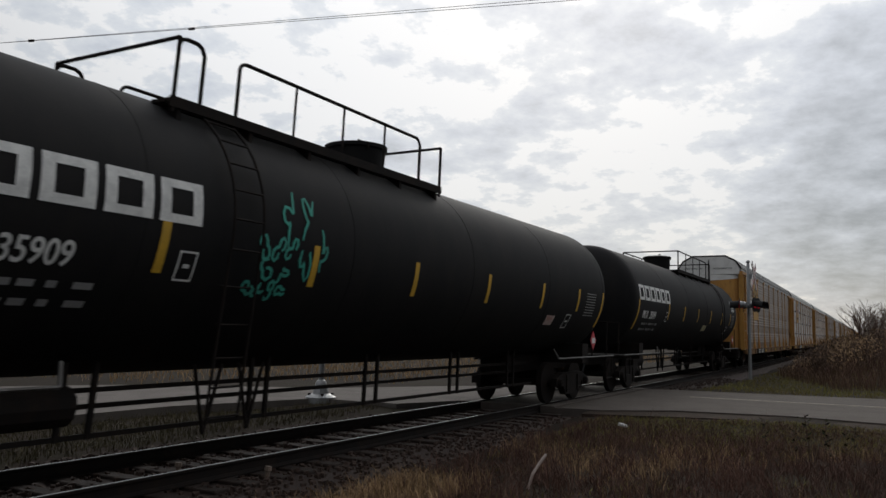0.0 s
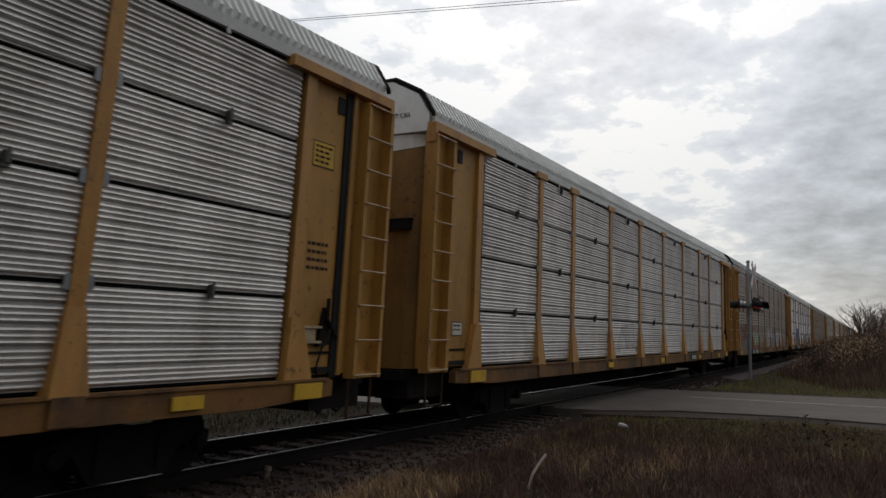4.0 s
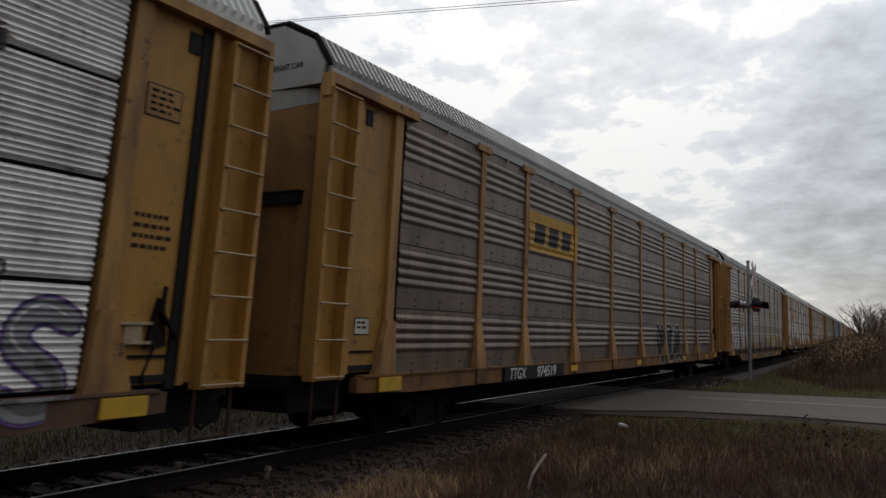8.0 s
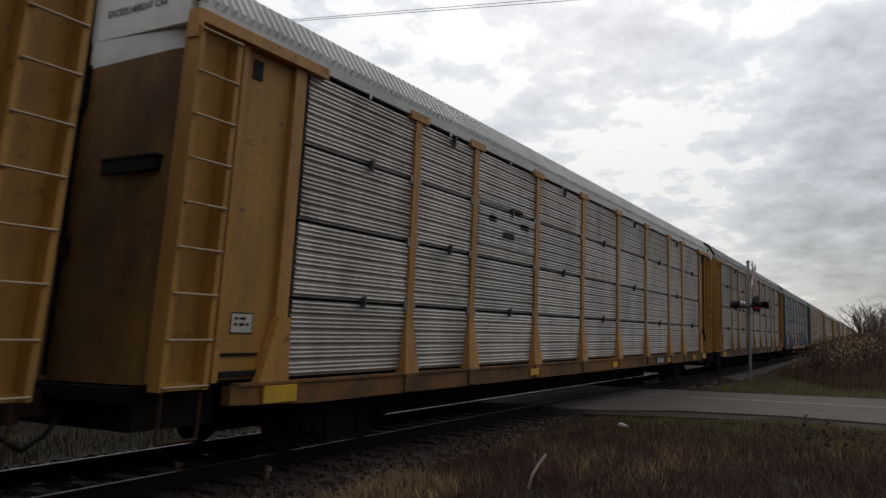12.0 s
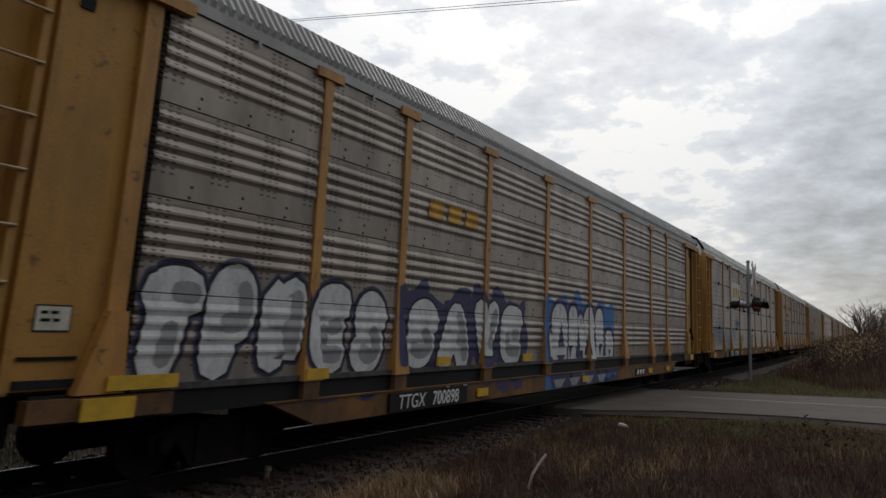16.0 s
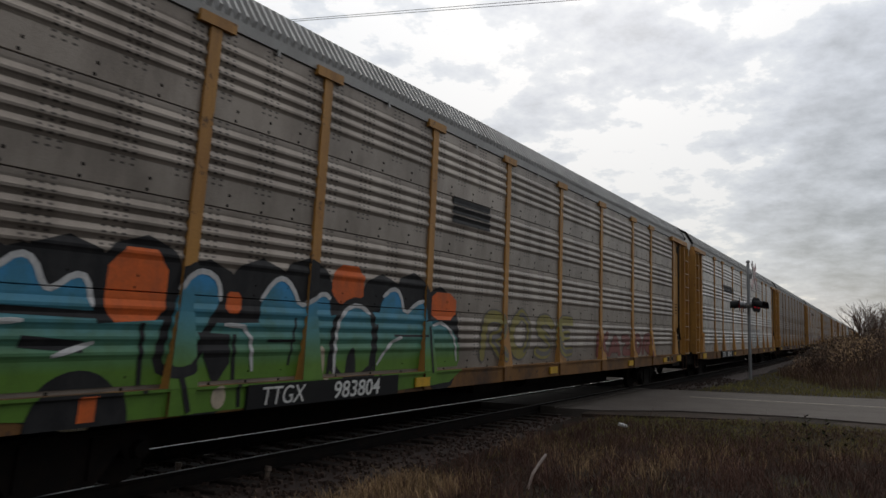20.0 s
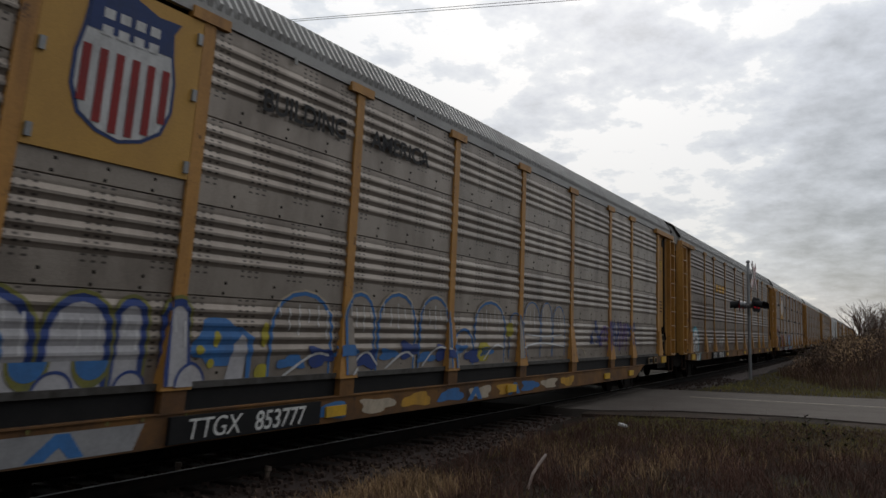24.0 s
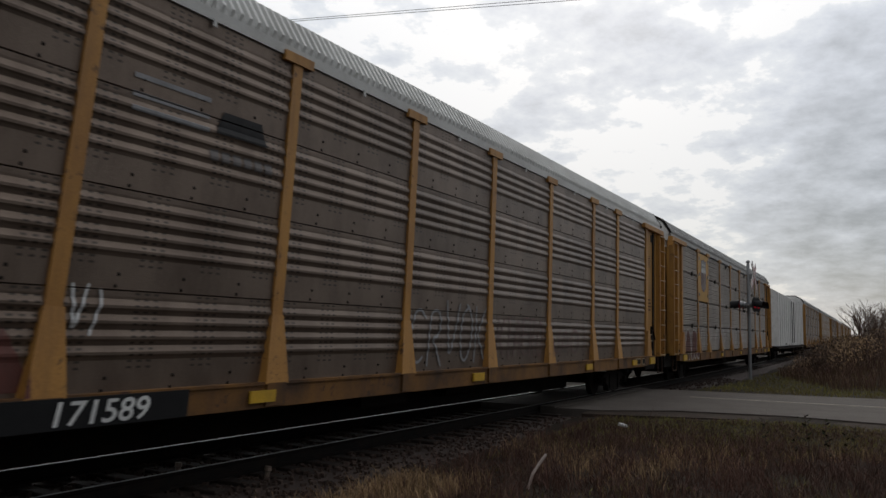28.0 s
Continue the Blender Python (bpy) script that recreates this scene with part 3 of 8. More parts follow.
def side_frame(r):
    bm = bmesh.new()
    top, low = r + 0.22, r - 0.28
    o = [(-1.02, r - 0.08), (-1.02, r + 0.1), (-0.62, top), (0.62, top), (1.02, r + 0.1), (1.02, r - 0.08), (0.74, r - 0.08), (0.66, r + 0.02), (0.42, low), (-0.42, low), (-0.66, r + 0.02), (-0.74, r - 0.08)]
    plate(bm, o, -0.07, 0.07)
    for d in (-0.86, 0.86):
        turned(bm, [(-0.16, 0.03), (-0.15, 0.08), (-0.06, 0.1), (0.02, 0.1)], "y", 12, (d, 0, r))
    for d in (-0.36, 0.36):
        box(bm, d - 0.05, d + 0.05, -0.1, -0.06, low + 0.06, top - 0.05)
    return to_mesh("side_frame", bm, IRON)


def wheelset(r):
    bm = bmesh.new()
    rod(bm, (0, -1.1, 0), (0, 1.1, 0), 0.075, 10)
    for s in (-1, 1):
        y = s * 0.753
        turned(bm, [(y - 0.065 * s, r * 0.86), (y - 0.065 * s, r + 0.0), (y + 0.05 * s, r - 0.002), (y + 0.05 * s, r * 0.86), (y + 0.02 * s, r * 0.82), (y, r * 0.3), (y + 0.05 * s, 0.12)][::s], "y", 28)
        # cast marks and brake scuffs that turn with the wheel
        box(bm, r * 0.5, r * 0.62, y - 0.03, y + 0.03, -0.03, 0.03)
    # tread
    for s in (-1, 1):
        turned(bm, [(s * 0.753 - 0.058, r + 0.001), (s * 0.753 + 0.04, r + 0.0006)], "y", 28)
    return to_mesh("wheelset", bm, IRON, True, 40)


def coupler(car, x, s):
    bm = bmesh.new()
    box(bm, min(x, x + 0.5 * s), max(x, x + 0.5 * s), -0.13, 0.13, 0.66, 0.92)
    box(bm, min(x + 0.4 * s, x + 0.62 * s), max(x + 0.4 * s, x + 0.62 * s), -0.2, 0.16, 0.6, 0.96)
    part("coupler", bm, RUST, car, "rusty knuckle coupler")
    bm = bmesh.new()
    pipe(bm, [(x, -0.35, 0.8), (x + 0.2 * s, -0.36, 0.5), (x + 0.42 * s, -0.33, 0.36), (x + 0.64 * s, -0.3, 0.5)], 0.025, 6)
    part("air_hose", bm, BLACK, car)


def post_mesh(material, cap=True):
    def make():
        bm = bmesh.new()
        y = -SIDE
        plate(bm, [(-0.085, 0.97), (0.085, 0.97), (0.085, 4.77), (-0.085, 4.77)], y - 0.032, y + 0.06)
        # flared foot
        a = [bm.verts.new(p) for p in ((-0.19, y - 0.12, 0.96), (0.19, y - 0.12, 0.96), (0.10, y - 0.042, 1.72), (-0.10, y - 0.042, 1.72))]
        b = [bm.verts.new(p) for p in ((-0.19, y + 0.05, 0.96), (0.19, y + 0.05, 0.96), (0.10, y + 0.05, 1.72), (-0.10, y + 0.05, 1.72))]
        for k in range(4):
            bm.faces.new((a[k], a[(k + 1) % 4], b[(k + 1) % 4], b[k]))
        bm.faces.new(a[::-1])
        bm.faces.new(b)
        if cap:
            box(bm, -0.27, 0.27, y - 0.055, y + 0.03, 4.715, 4.835)
        return to_mesh("post", bm, material)
    return kept(("post", material.name, cap), make)


def end_meshes(paint_mat, top_mat, clean=False):
    """Meshes of one car end, drawn for the end towards -x."""
    def make():
        y = -SIDE
        out = {}
        end_mat = TEAL if paint_mat is TEAL else END_YELLOW
        door_mat = TEAL if paint_mat is TEAL else YELLOW if clean else DOOR_SHADED_GRIME
        bm = bmesh.new()
        box(bm, -13.94, -12.14, y + 0.03, y + 0.1, 1.02, 4.74)
        out["end_panel"] = to_mesh("end_panel", bm, end_mat)
        bm = bmesh.new()
        box(bm, -13.2, -13.12, y - 0.03, y + 0.028, 1.0, 4.69)
        out["fold"] = to_mesh("fold", bm, end_mat)
        bm = bmesh.new()
        box(bm, -12.30, -12.10, y - 0.035, y + 0.08, 0.97, 4.76)
        plate(bm, [(-12.55, 0.97), (-12.05, 0.97), (-12.1, 1.7), (-12.3, 1.7)], y - 0.09, y + 0.02)
        out["corner_post"] = to_mesh("corner_post", bm, paint_mat)
        bm = bmesh.new()
        box(bm, -13.98, -11.75, y - 0.10, y + 0.05, 4.68, 4.81)
        box(bm, -13.98, -13.9, y - 0.10, y + 0.05, 4.50, 4.68)
        out["eave_beam"] = to_mesh("eave_beam", bm, paint_mat)
        bm = bmesh.new()
        for x in (-13.92, -13.37):
            box(bm, x - 0.035, x + 0.035, y - 0.13, y + 0.029, 0.95, 4.62)
        box(bm, -13.95, -13.33, y - 0.06, y + 0.029, 0.95, 1.02)
        out["ladder"] = to_mesh("ladder", bm, end_mat)
        bm = bmesh.new()
        rod(bm, (-13.93, y - 0.145, 0), (-13.35, y - 0.145, 0), 0.014, 6)
        out["rung"] = to_mesh("rung", bm, RUNG_WORN)
        # two proud black boxes: the shaded step slot and vent opening, given as colour
        bm = bmesh.new()
        box(bm, -13.05, -12.45, y + 0.0, y + 0.028, 1.04, 1.11)
        out["step_slot"] = to_mesh("step_slot", bm, BLACK)
        bm = bmesh.new()
        box(bm, -12.98, -12.83, y + 0.012, y + 0.029, 4.36, 4.58)
        out["vent_hole"] = to_mesh("vent_hole", bm, BLACK)
        bm = bmesh.new()
        box(bm, -13.05, -12.5, y + 0.01, y + 0.029, 1.27, 1.30)
        out["grab_bar"] = to_mesh("grab_bar", bm, IRON)
        # the two door leaves with rounded outer edge
        for name, s in (("door_leaf_near", -1), ("door_leaf_far", 1)):
            bm = bmesh.new()
            ring = [(-13.98, s * 0.02), (-13.95, s * 0.7), (-13.90, s * 1.15), (-13.80, s * 1.36), (-13.66, s * 1.43), (-13.66, s * 0.02)]
            lo = [bm.verts.new((x, yy, 1.0)) for x, yy in ring]
            hi = [bm.verts.new((x, yy, 4.67)) for x, yy in ring]
            for k in range(6):
                bm.faces.new((lo[k], lo[(k + 1) % 6], hi[(k + 1) % 6], hi[k]))
            bm.faces.new(lo)
            bm.faces.new(hi)
            out[name] = to_mesh("end_door", bm, door_mat)
            bm = bmesh.new()
            grow = [(x - 0.006, yy + 0.006 * s) for x, yy in ring[:5]]
            lo = [bm.verts.new((x, yy, 4.36 + 0.04 * k)) for k, (x, yy) in enumerate(grow)]
            hi = [bm.verts.new((x, yy, 4.668)) for x, yy in grow]
            for k in range(4):
                bm.faces.new((lo[k], lo[k + 1], hi[k + 1], hi[k]))
            out[name + "_band"] = to_mesh("top_band", bm, top_mat)
        bm = bmesh.new()
        prism(bm, [(-1.43, 4.68), (-1.46, 4.94), (-1.24, 5.30), (-0.76, 5.555), (0.76, 5.555), (1.24, 5.30), (1.46, 4.94), (1.43, 4.68)], -13.97, -13.75)
        out["end_cap"] = to_mesh("end_cap", bm, top_mat)
        bm = bmesh.new()
        grow = [(yy * 1.02, z + 0.02) for yy, z in ROOF]
        for a, b in zip(grow, grow[1:]):
            rod(bm, (-13.93, *a), (-13.93, *b), 0.035, 5)
        out["roof_rim"] = to_mesh("roof_rim", bm, IRON)
        bm = bmesh.new()
        rod(bm, (-14.02, 0, 1.05), (-14.02, 0, 5.4), 0.03, 6)
        box(bm, -14.06, -13.98, -0.07, 0.07, 3.9, 4.4)
        box(bm, -14.06, -13.98, -0.09, 0.09, 2.3, 2.5)
        out["lock_rod"] = to_mesh("lock_rod", bm, IRON)
        # no opening is cut: a black box stands for the slot's shade, lip above
        bm = bmesh.new()
        box(bm, -13.985, -13.88, -1.2, -0.42, 3.14, 3.28)
        box(bm, -13.995, -13.88, -1.22, -0.4, 3.285, 3.31)
        out["door_slot"] = to_mesh("door_slot", bm, BLACK)
        bm = bmesh.new()
        box(bm, -13.95, -12.9, -1.3, 1.3, 0.56, 0.98)
        box(bm, -14.1, -13.95, -1.25, 1.25, 0.84, 0.98)
        out["platform"] = to_mesh("platform", bm, IRON)
        bm = bmesh.new()
        for x in (-13.85, -13.35):
            rod(bm, (x, y - 0.05, 0.95), (x, y - 0.05, 0.46), 0.02, 6)
        rod(bm, (-13.85, y - 0.05, 0.46), (-13.35, y - 0.05, 0.46), 0.02, 6)
        out["stirrup"] = to_mesh("stirrup", bm, RUST)
        for me in out.values():
            me.transform(Matrix.Translation((-0.14, 0, 0)))
        return out
    return kept(("end", paint_mat.name, top_mat.name, clean), make)


def sill_mesh(material):
    def make():
        bm = bmesh.new()
        y = -SIDE
        plate(bm, [(-13.1, 0.95), (-13.1, 0.76), (-11.7, 0.70), (10.9, 0.70), (12.25, 0.76), (12.25, 0.95)], y - 0.085, y + 0.04)
        plate(bm, [(-13.0, 0.98), (-13.0, 0.95), (12.15, 0.95), (12.15, 0.98)], y - 0.11, y + 0.04)
        for x in BAYS[1:-1]:
            box(bm, x - 0.16, x + 0.16, y - 0.12, y - 0.06, 0.72, 0.97)
        return to_mesh("side_sill", bm, material)
    return kept(("sill", material.name), make)


def deep_sill_mesh(material):
    """A fish-belly sill hung below the body."""
    def make():
        bm = bmesh.new()
        y = -SIDE
        plate(bm, [(-10.2, 0.735), (-9.35, 0.43), (8.75, 0.43), (9.6, 0.735)], y - 0.085, y + 0.04)
        plate(bm, [(-10.25, 0.75), (-10.25, 0.735), (9.65, 0.735), (9.65, 0.75)], y - 0.105, y + 0.04)
        plate(bm, [(-13.1, 0.95), (-13.1, 0.76), (-11.6, 0.75), (-11.6, 0.95)], y - 0.085, y + 0.04)
        plate(bm, [(10.8, 0.95), (10.8, 0.75), (12.25, 0.76), (12.25, 0.95)], y - 0.085, y + 0.04)
        for x in BAYS[1:-1]:
            box(bm, x - 0.15, x + 0.15, y - 0.1, y - 0.02, 0.751, 0.972)
        return to_mesh("side_sill", bm, material)
    return kept(("deep_sill", material.name), make)


def web_mesh():
    bm = bmesh.new()
    box(bm, -13.05, 12.2, -SIDE - 0.018, -SIDE + 0.03, 0.72, 0.98)
    return to_mesh("sill_web", bm, BLACK)


def far_side_mesh(material, frame_mat):
    def make():
        v, f = [], []
        prof = rib_profile("ribbed", 0.929)
        rows = [(0.957 + k * 0.935 + z, y) for k in range(4) for z, y in prof]
        for z, y in rows:
            v += [(-14.04, SIDE - y, z), (13.14, SIDE - y, z)]
        f = [(2 * k, 2 * k + 2, 2 * k + 3, 2 * k + 1) for k in range(len(rows) - 1)]
        me = bpy.data.meshes.new("far_side")
        me.from_pydata(v, [], f)
        me.materials.append(material)
        return me
    return kept(("far", material.name), make)


WHEELSETS = []
CARS = []
SIDES = {}


def autorack(at, kind, panels, frame_mat=None, roof=None, top=None, label="", door_half=0, number="", mark="TTGX", sill=None, board_x=-8.6, clean=False, deep=False):
    """One enclosed car carrier; at is the place of its middle along the track at the clip's start."""
    frame_mat, roof, top = frame_mat or YELLOW, roof or ROOF_GREY, top or WHITE
    car = thing("autorack_car", label, "railway car", "autorack cars", m=pose(at, TRACK_Y, 0))
    CARS.append((car, at))
    SIDES[car.name] = (kind, deep)
    # added black core, so the gaps between sheets look shaded
    shell = kept("shell", lambda: shade_backing_mesh())
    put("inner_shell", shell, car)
    put("roof", roof_mesh(roof), car)
    put("eave_trim", kept(("eave_trim", roof.name), lambda: eave_mesh(roof)), car, None, "flat strip below the roof edge")
    low_sill = deep_sill_mesh if deep else sill_mesh
    for turn in (0, 180):
        m = pose(2 * MID * (turn > 0), 0, 0, 0, 0, turn)
        put("side_sill", low_sill(sill or SILL_DIRTY), car, m)
        if deep:
            put("sill_web", kept("sill_web", web_mesh), car, m, "dark recessed web above the sill")
    put("far_side", far_side_mesh(panels, frame_mat), car)
    h = 0.935
    base = 1.02 if kind == "fine" else 0.957
    if kind == "ribbed":
        panels = perforated(panels)
    for i, (a, b) in enumerate(zip(BAYS, BAYS[1:])):
        for k in range(4):
            z = base + k * h
            if door_half and i == 1 and z > door_half - 0.15:
                continue
            gap = 0.042 if kind == "fine" else 0.006 if k < 3 else -0.075
            put("side_panel", side_panel(kind, b - a - 0.14, h - gap, panels), car, pose(a + 0.07, -SIDE, z))
    if kind == "fine":
        lug = kept("joint_lug", lug_mesh)
        for x in BAYS[1:-1]:
            for k in range(1, 4):
                put("joint_lug", lug, car, pose(x, -SIDE, 1.0 + k * h))
        latch = kept("latch", latch_mesh)
        for i, (a, b) in enumerate(zip(BAYS, BAYS[1:])):
            for k in range(1, 5):
                if not (door_half and i == 1 and k > 1) and (i + k) % 2:
                    put("latch", latch, car, pose((a + b) / 2 + 0.15, -SIDE, 1.02 + k * h - (0.12 if k == 4 else 0.02)))
    for x in BAYS[1:-1]:
        put("post", post_mesh(frame_mat if frame_mat is not TEAL else BLUE_POST), car, pose(x, 0, 0))
    if deep:
        put("bottom_channel", kept("bottom_channel", channel_mesh), car, None, "dark steel channel above the sill")
    brake = put("hand_brake", kept("hand_brake", brake_mesh), car, None, "cream hand brake bracket")
    put("brake_lever", kept("brake_lever", lever_mesh), brake, None, "dark greasy lever and chain")
    e = end_meshes(frame_mat, top, clean)
    for turn in (0, 180):
        flip = Matrix.Diagonal((-1, 1, 1, 1)) if turn else None
        for name, me in e.items():
            if name == "rung":
                continue
            near = name in ("end_panel", "corner_post", "eave_beam", "ladder", "stirrup", "door_slot", "fold", "step_slot", "vent_hole", "grab_bar")
            if turn and near:
                me = kept(("mirror", name, frame_mat.name, top.name), lambda: mirrored(me))
            ob = put({"door_leaf_near": "end_door", "door_leaf_far": "end_door", "door_leaf_near_band": "top_band", "door_leaf_far_band": "top_band"}.get(name, name), me, car, None if near else pose(2 * MID if turn else 0, 0, 0, 0, 0, turn))
            if name == "ladder":
                rung = e["rung"] if not turn else kept(("mirror", "rung", frame_mat.name), lambda: mirrored(e["rung"]))
                for k in range(9):
                    put("rung", rung, ob, pose(0, 0, 0.99 + k * 0.45))
    for x in (-10.35, 9.75):
        for w in truck(car, x, 0.36):
            WHEELSETS.append((w, at + x, 0.36))
    put("recess", kept("recess", gap_shade_mesh), car, None, "dark gap beside the end ladder")
    put("center_sill", kept("center_sill", center_sill_mesh), car)
    coupler(car, -14.09, -1)
    coupler(car, 13.22, 1)
    for y in (1.22, -0.2):
        put("end_lettering", words("EXCESS HEIGHT CAR", 0.115, BLACK, 0, 0.85), car, pose(-14.116, y, 4.93, 0, 0, -90))
    if number:
        put("end_lettering", words(mark + " " + number, 0.15, BLACK, 0, 0.85), car, pose(-14.10, -0.55, 4.32, 0, 0, -78))
        bm = bmesh.new()
        z = 0.45 if deep else 0.703
        box(bm, board_x, board_x + (2.3 if deep else 3.0), -SIDE - 0.133, -SIDE - 0.08, z, z + 0.259)
        board = part("number_board", bm, BLACK, car, "black number board with white lettering")
        put("lettering", words(mark, 0.285, WHITE_INK, 0.15, 0.98), board, pose(board_x + 0.2, -SIDE - 0.137, z + 0.032))
        put("lettering", words(number, 0.285, WHITE_INK, 0.1, 0.98 if deep else 1.2, 0.003), board, pose(board_x + (1.16 if deep else 1.5), -SIDE - 0.137, z + 0.032))
    return car


def channel_mesh():
    bm = bmesh.new()
    y = -SIDE
    box(bm, -12.1, 11.3, y - 0.06, y + 0.02, 0.965, 1.03)
    return to_mesh("bottom_channel", bm, WORN)


def brake_mesh():
    bm = bmesh.new()
    y = -SIDE
    box(bm, 11.62, 12.02, y - 0.04, y + 0.028, 1.58, 1.61)
    box(bm, 11.62, 12.02, y - 0.04, y + 0.028, 1.40, 1.43)
    box(bm, 11.72, 11.92, y - 0.02, y + 0.028, 1.43, 1.58)
    return to_mesh("hand_brake", bm, B_PALE)


def lever_mesh():
    bm = bmesh.new()
    y = -SIDE
    pipe(bm, [(12.13, y - 0.03, 1.95), (12.10, y - 0.05, 1.7), (12.33, y - 0.04, 1.45)], 0.025)
    plate(bm, [(11.98, 1.36), (12.22, 1.38), (12.16, 1.8), (12.08, 1.84)], y - 0.02, y + 0.026)
    pipe(bm, [(12.08, y - 0.02, 1.38), (11.98, y - 0.02, 1.1), (12.03, y, 0.98)], 0.014)
    return to_mesh("brake_lever", bm, IRON)


def lug_mesh():
    bm = bmesh.new()
    plate(bm, [(-0.15, -0.05), (-0.13, -0.07), (0.13, -0.07), (0.15, -0.05), (0.15, 0.05), (0.13, 0.07), (-0.13, 0.07), (-0.15, 0.05)], -0.024, 0.0)
    return to_mesh("joint_lug", bm, GALV)


def latch_mesh():
    bm = bmesh.new()
    box(bm, -0.035, 0.035, -0.045, 0.0, -0.07, 0.07)
    box(bm, -0.02, 0.02, -0.06, -0.046, -0.03, 0.1)
    return to_mesh("latch", bm, WORN)


def mirrored(me):
    out = me.copy()
    out.transform(Matrix.Translation((2 * MID, 0, 0)) @ Matrix.Diagonal((-1, 1, 1, 1)))
    out.flip_normals()
    return out


def shade_backing_mesh():
    # black filler for the body: stands for the dark inside, blocks light
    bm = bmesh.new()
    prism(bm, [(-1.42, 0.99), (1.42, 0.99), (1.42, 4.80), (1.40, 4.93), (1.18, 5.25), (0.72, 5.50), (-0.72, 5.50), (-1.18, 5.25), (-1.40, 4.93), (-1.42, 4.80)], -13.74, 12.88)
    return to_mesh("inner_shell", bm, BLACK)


def eave_mesh(roof):
    bm = bmesh.new()
    box(bm, -14.04, 13.14, -1.525, -1.47, 4.778, 4.905)
    for a, b in zip(BAYS, BAYS[1:]):
        x = (a + b) / 2
        box(bm, x - 0.025, x + 0.025, -1.54, -1.526, 4.71, 4.80)
    return to_mesh("eave_trim", bm, ROOF_GREY if roof is ROOF_GREY else ROOF_WHITE)


def gap_shade_mesh():
    # black box laid over the end panel: the ladder gap's shade given as colour
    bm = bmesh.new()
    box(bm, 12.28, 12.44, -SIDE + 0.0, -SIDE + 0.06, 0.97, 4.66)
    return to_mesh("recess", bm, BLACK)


def center_sill_mesh():
    bm = bmesh.new()
    box(bm, -14.0, 13.15, -0.28, 0.28, 0.62, 0.985)
    box(bm, -8.9, 8.3, -0.26, 0.26, 0.2, 0.63)
    for k in range(-5, 6):
        box(bm, k * 2.2 - 0.06, k * 2.2 + 0.06, -1.4, 1.4, 0.74, 0.985)
    box(bm, -2.4, -1.2, -1.2, -0.5, 0.5, 0.9)
    rod(bm, (0.5, -0.8, 0.62), (1.6, -0.8, 0.62), 0.18, 10)
    return to_mesh("center_sill", bm, IRON)


WHITE_INK = paint("white_ink", (0.72, 0.72, 0.70), (0.4, 0.4, 0.4), stain=0.6, scale=8, bump=0)
YELLOW_INK = paint("yellow_reflector", (0.62, 0.36, 0.02), (0.3, 0.2, 0.03), stain=0.5, scale=5, bump=0)
TANK_R, TANK_Z, TANK_END = 1.555, 2.60, 9.5
GREY_INK = paint("grey_ink", (0.30, 0.30, 0.30), (0.15, 0.15, 0.15), bump=0)


def on_tank(bm, x0, x1, z0, z1, lift=0.006, n=6, lean=0.0):
    """A patch on the tank's near side between two heights."""
    rows = []
    for k in range(n + 1):
        z = z0 + (z1 - z0) * k / n
        y = -math.sqrt((TANK_R + lift) ** 2 - (z - TANK_Z) ** 2)
        rows.append([bm.verts.new((x + lean * k / n, y, z)) for x in (x0, x1)])
    for a, b in zip(rows, rows[1:]):
        bm.faces.new((a[0], a[1], b[1], b[0]))


def wrap_words(text, size, material, x, z, bold=0.0, squeeze=1.0):
    me = words(text, size, material, 0, squeeze, bold).copy()
    for v in me.vertices:
        zz = v.co.z + z
        v.co = (v.co.x + x, v.co.y - math.sqrt(TANK_R ** 2 - (zz - TANK_Z) ** 2) - 0.005, zz)
    return me


# six plain ring blocks stand for the company's name, as (left, right, bottom, top) in a 5 x 5 cell
RING = ((0, 1.2, 0, 5), (3.8, 5, 0, 5), (1.2, 3.8, 4, 5), (1.2, 3.8, 0, 1))


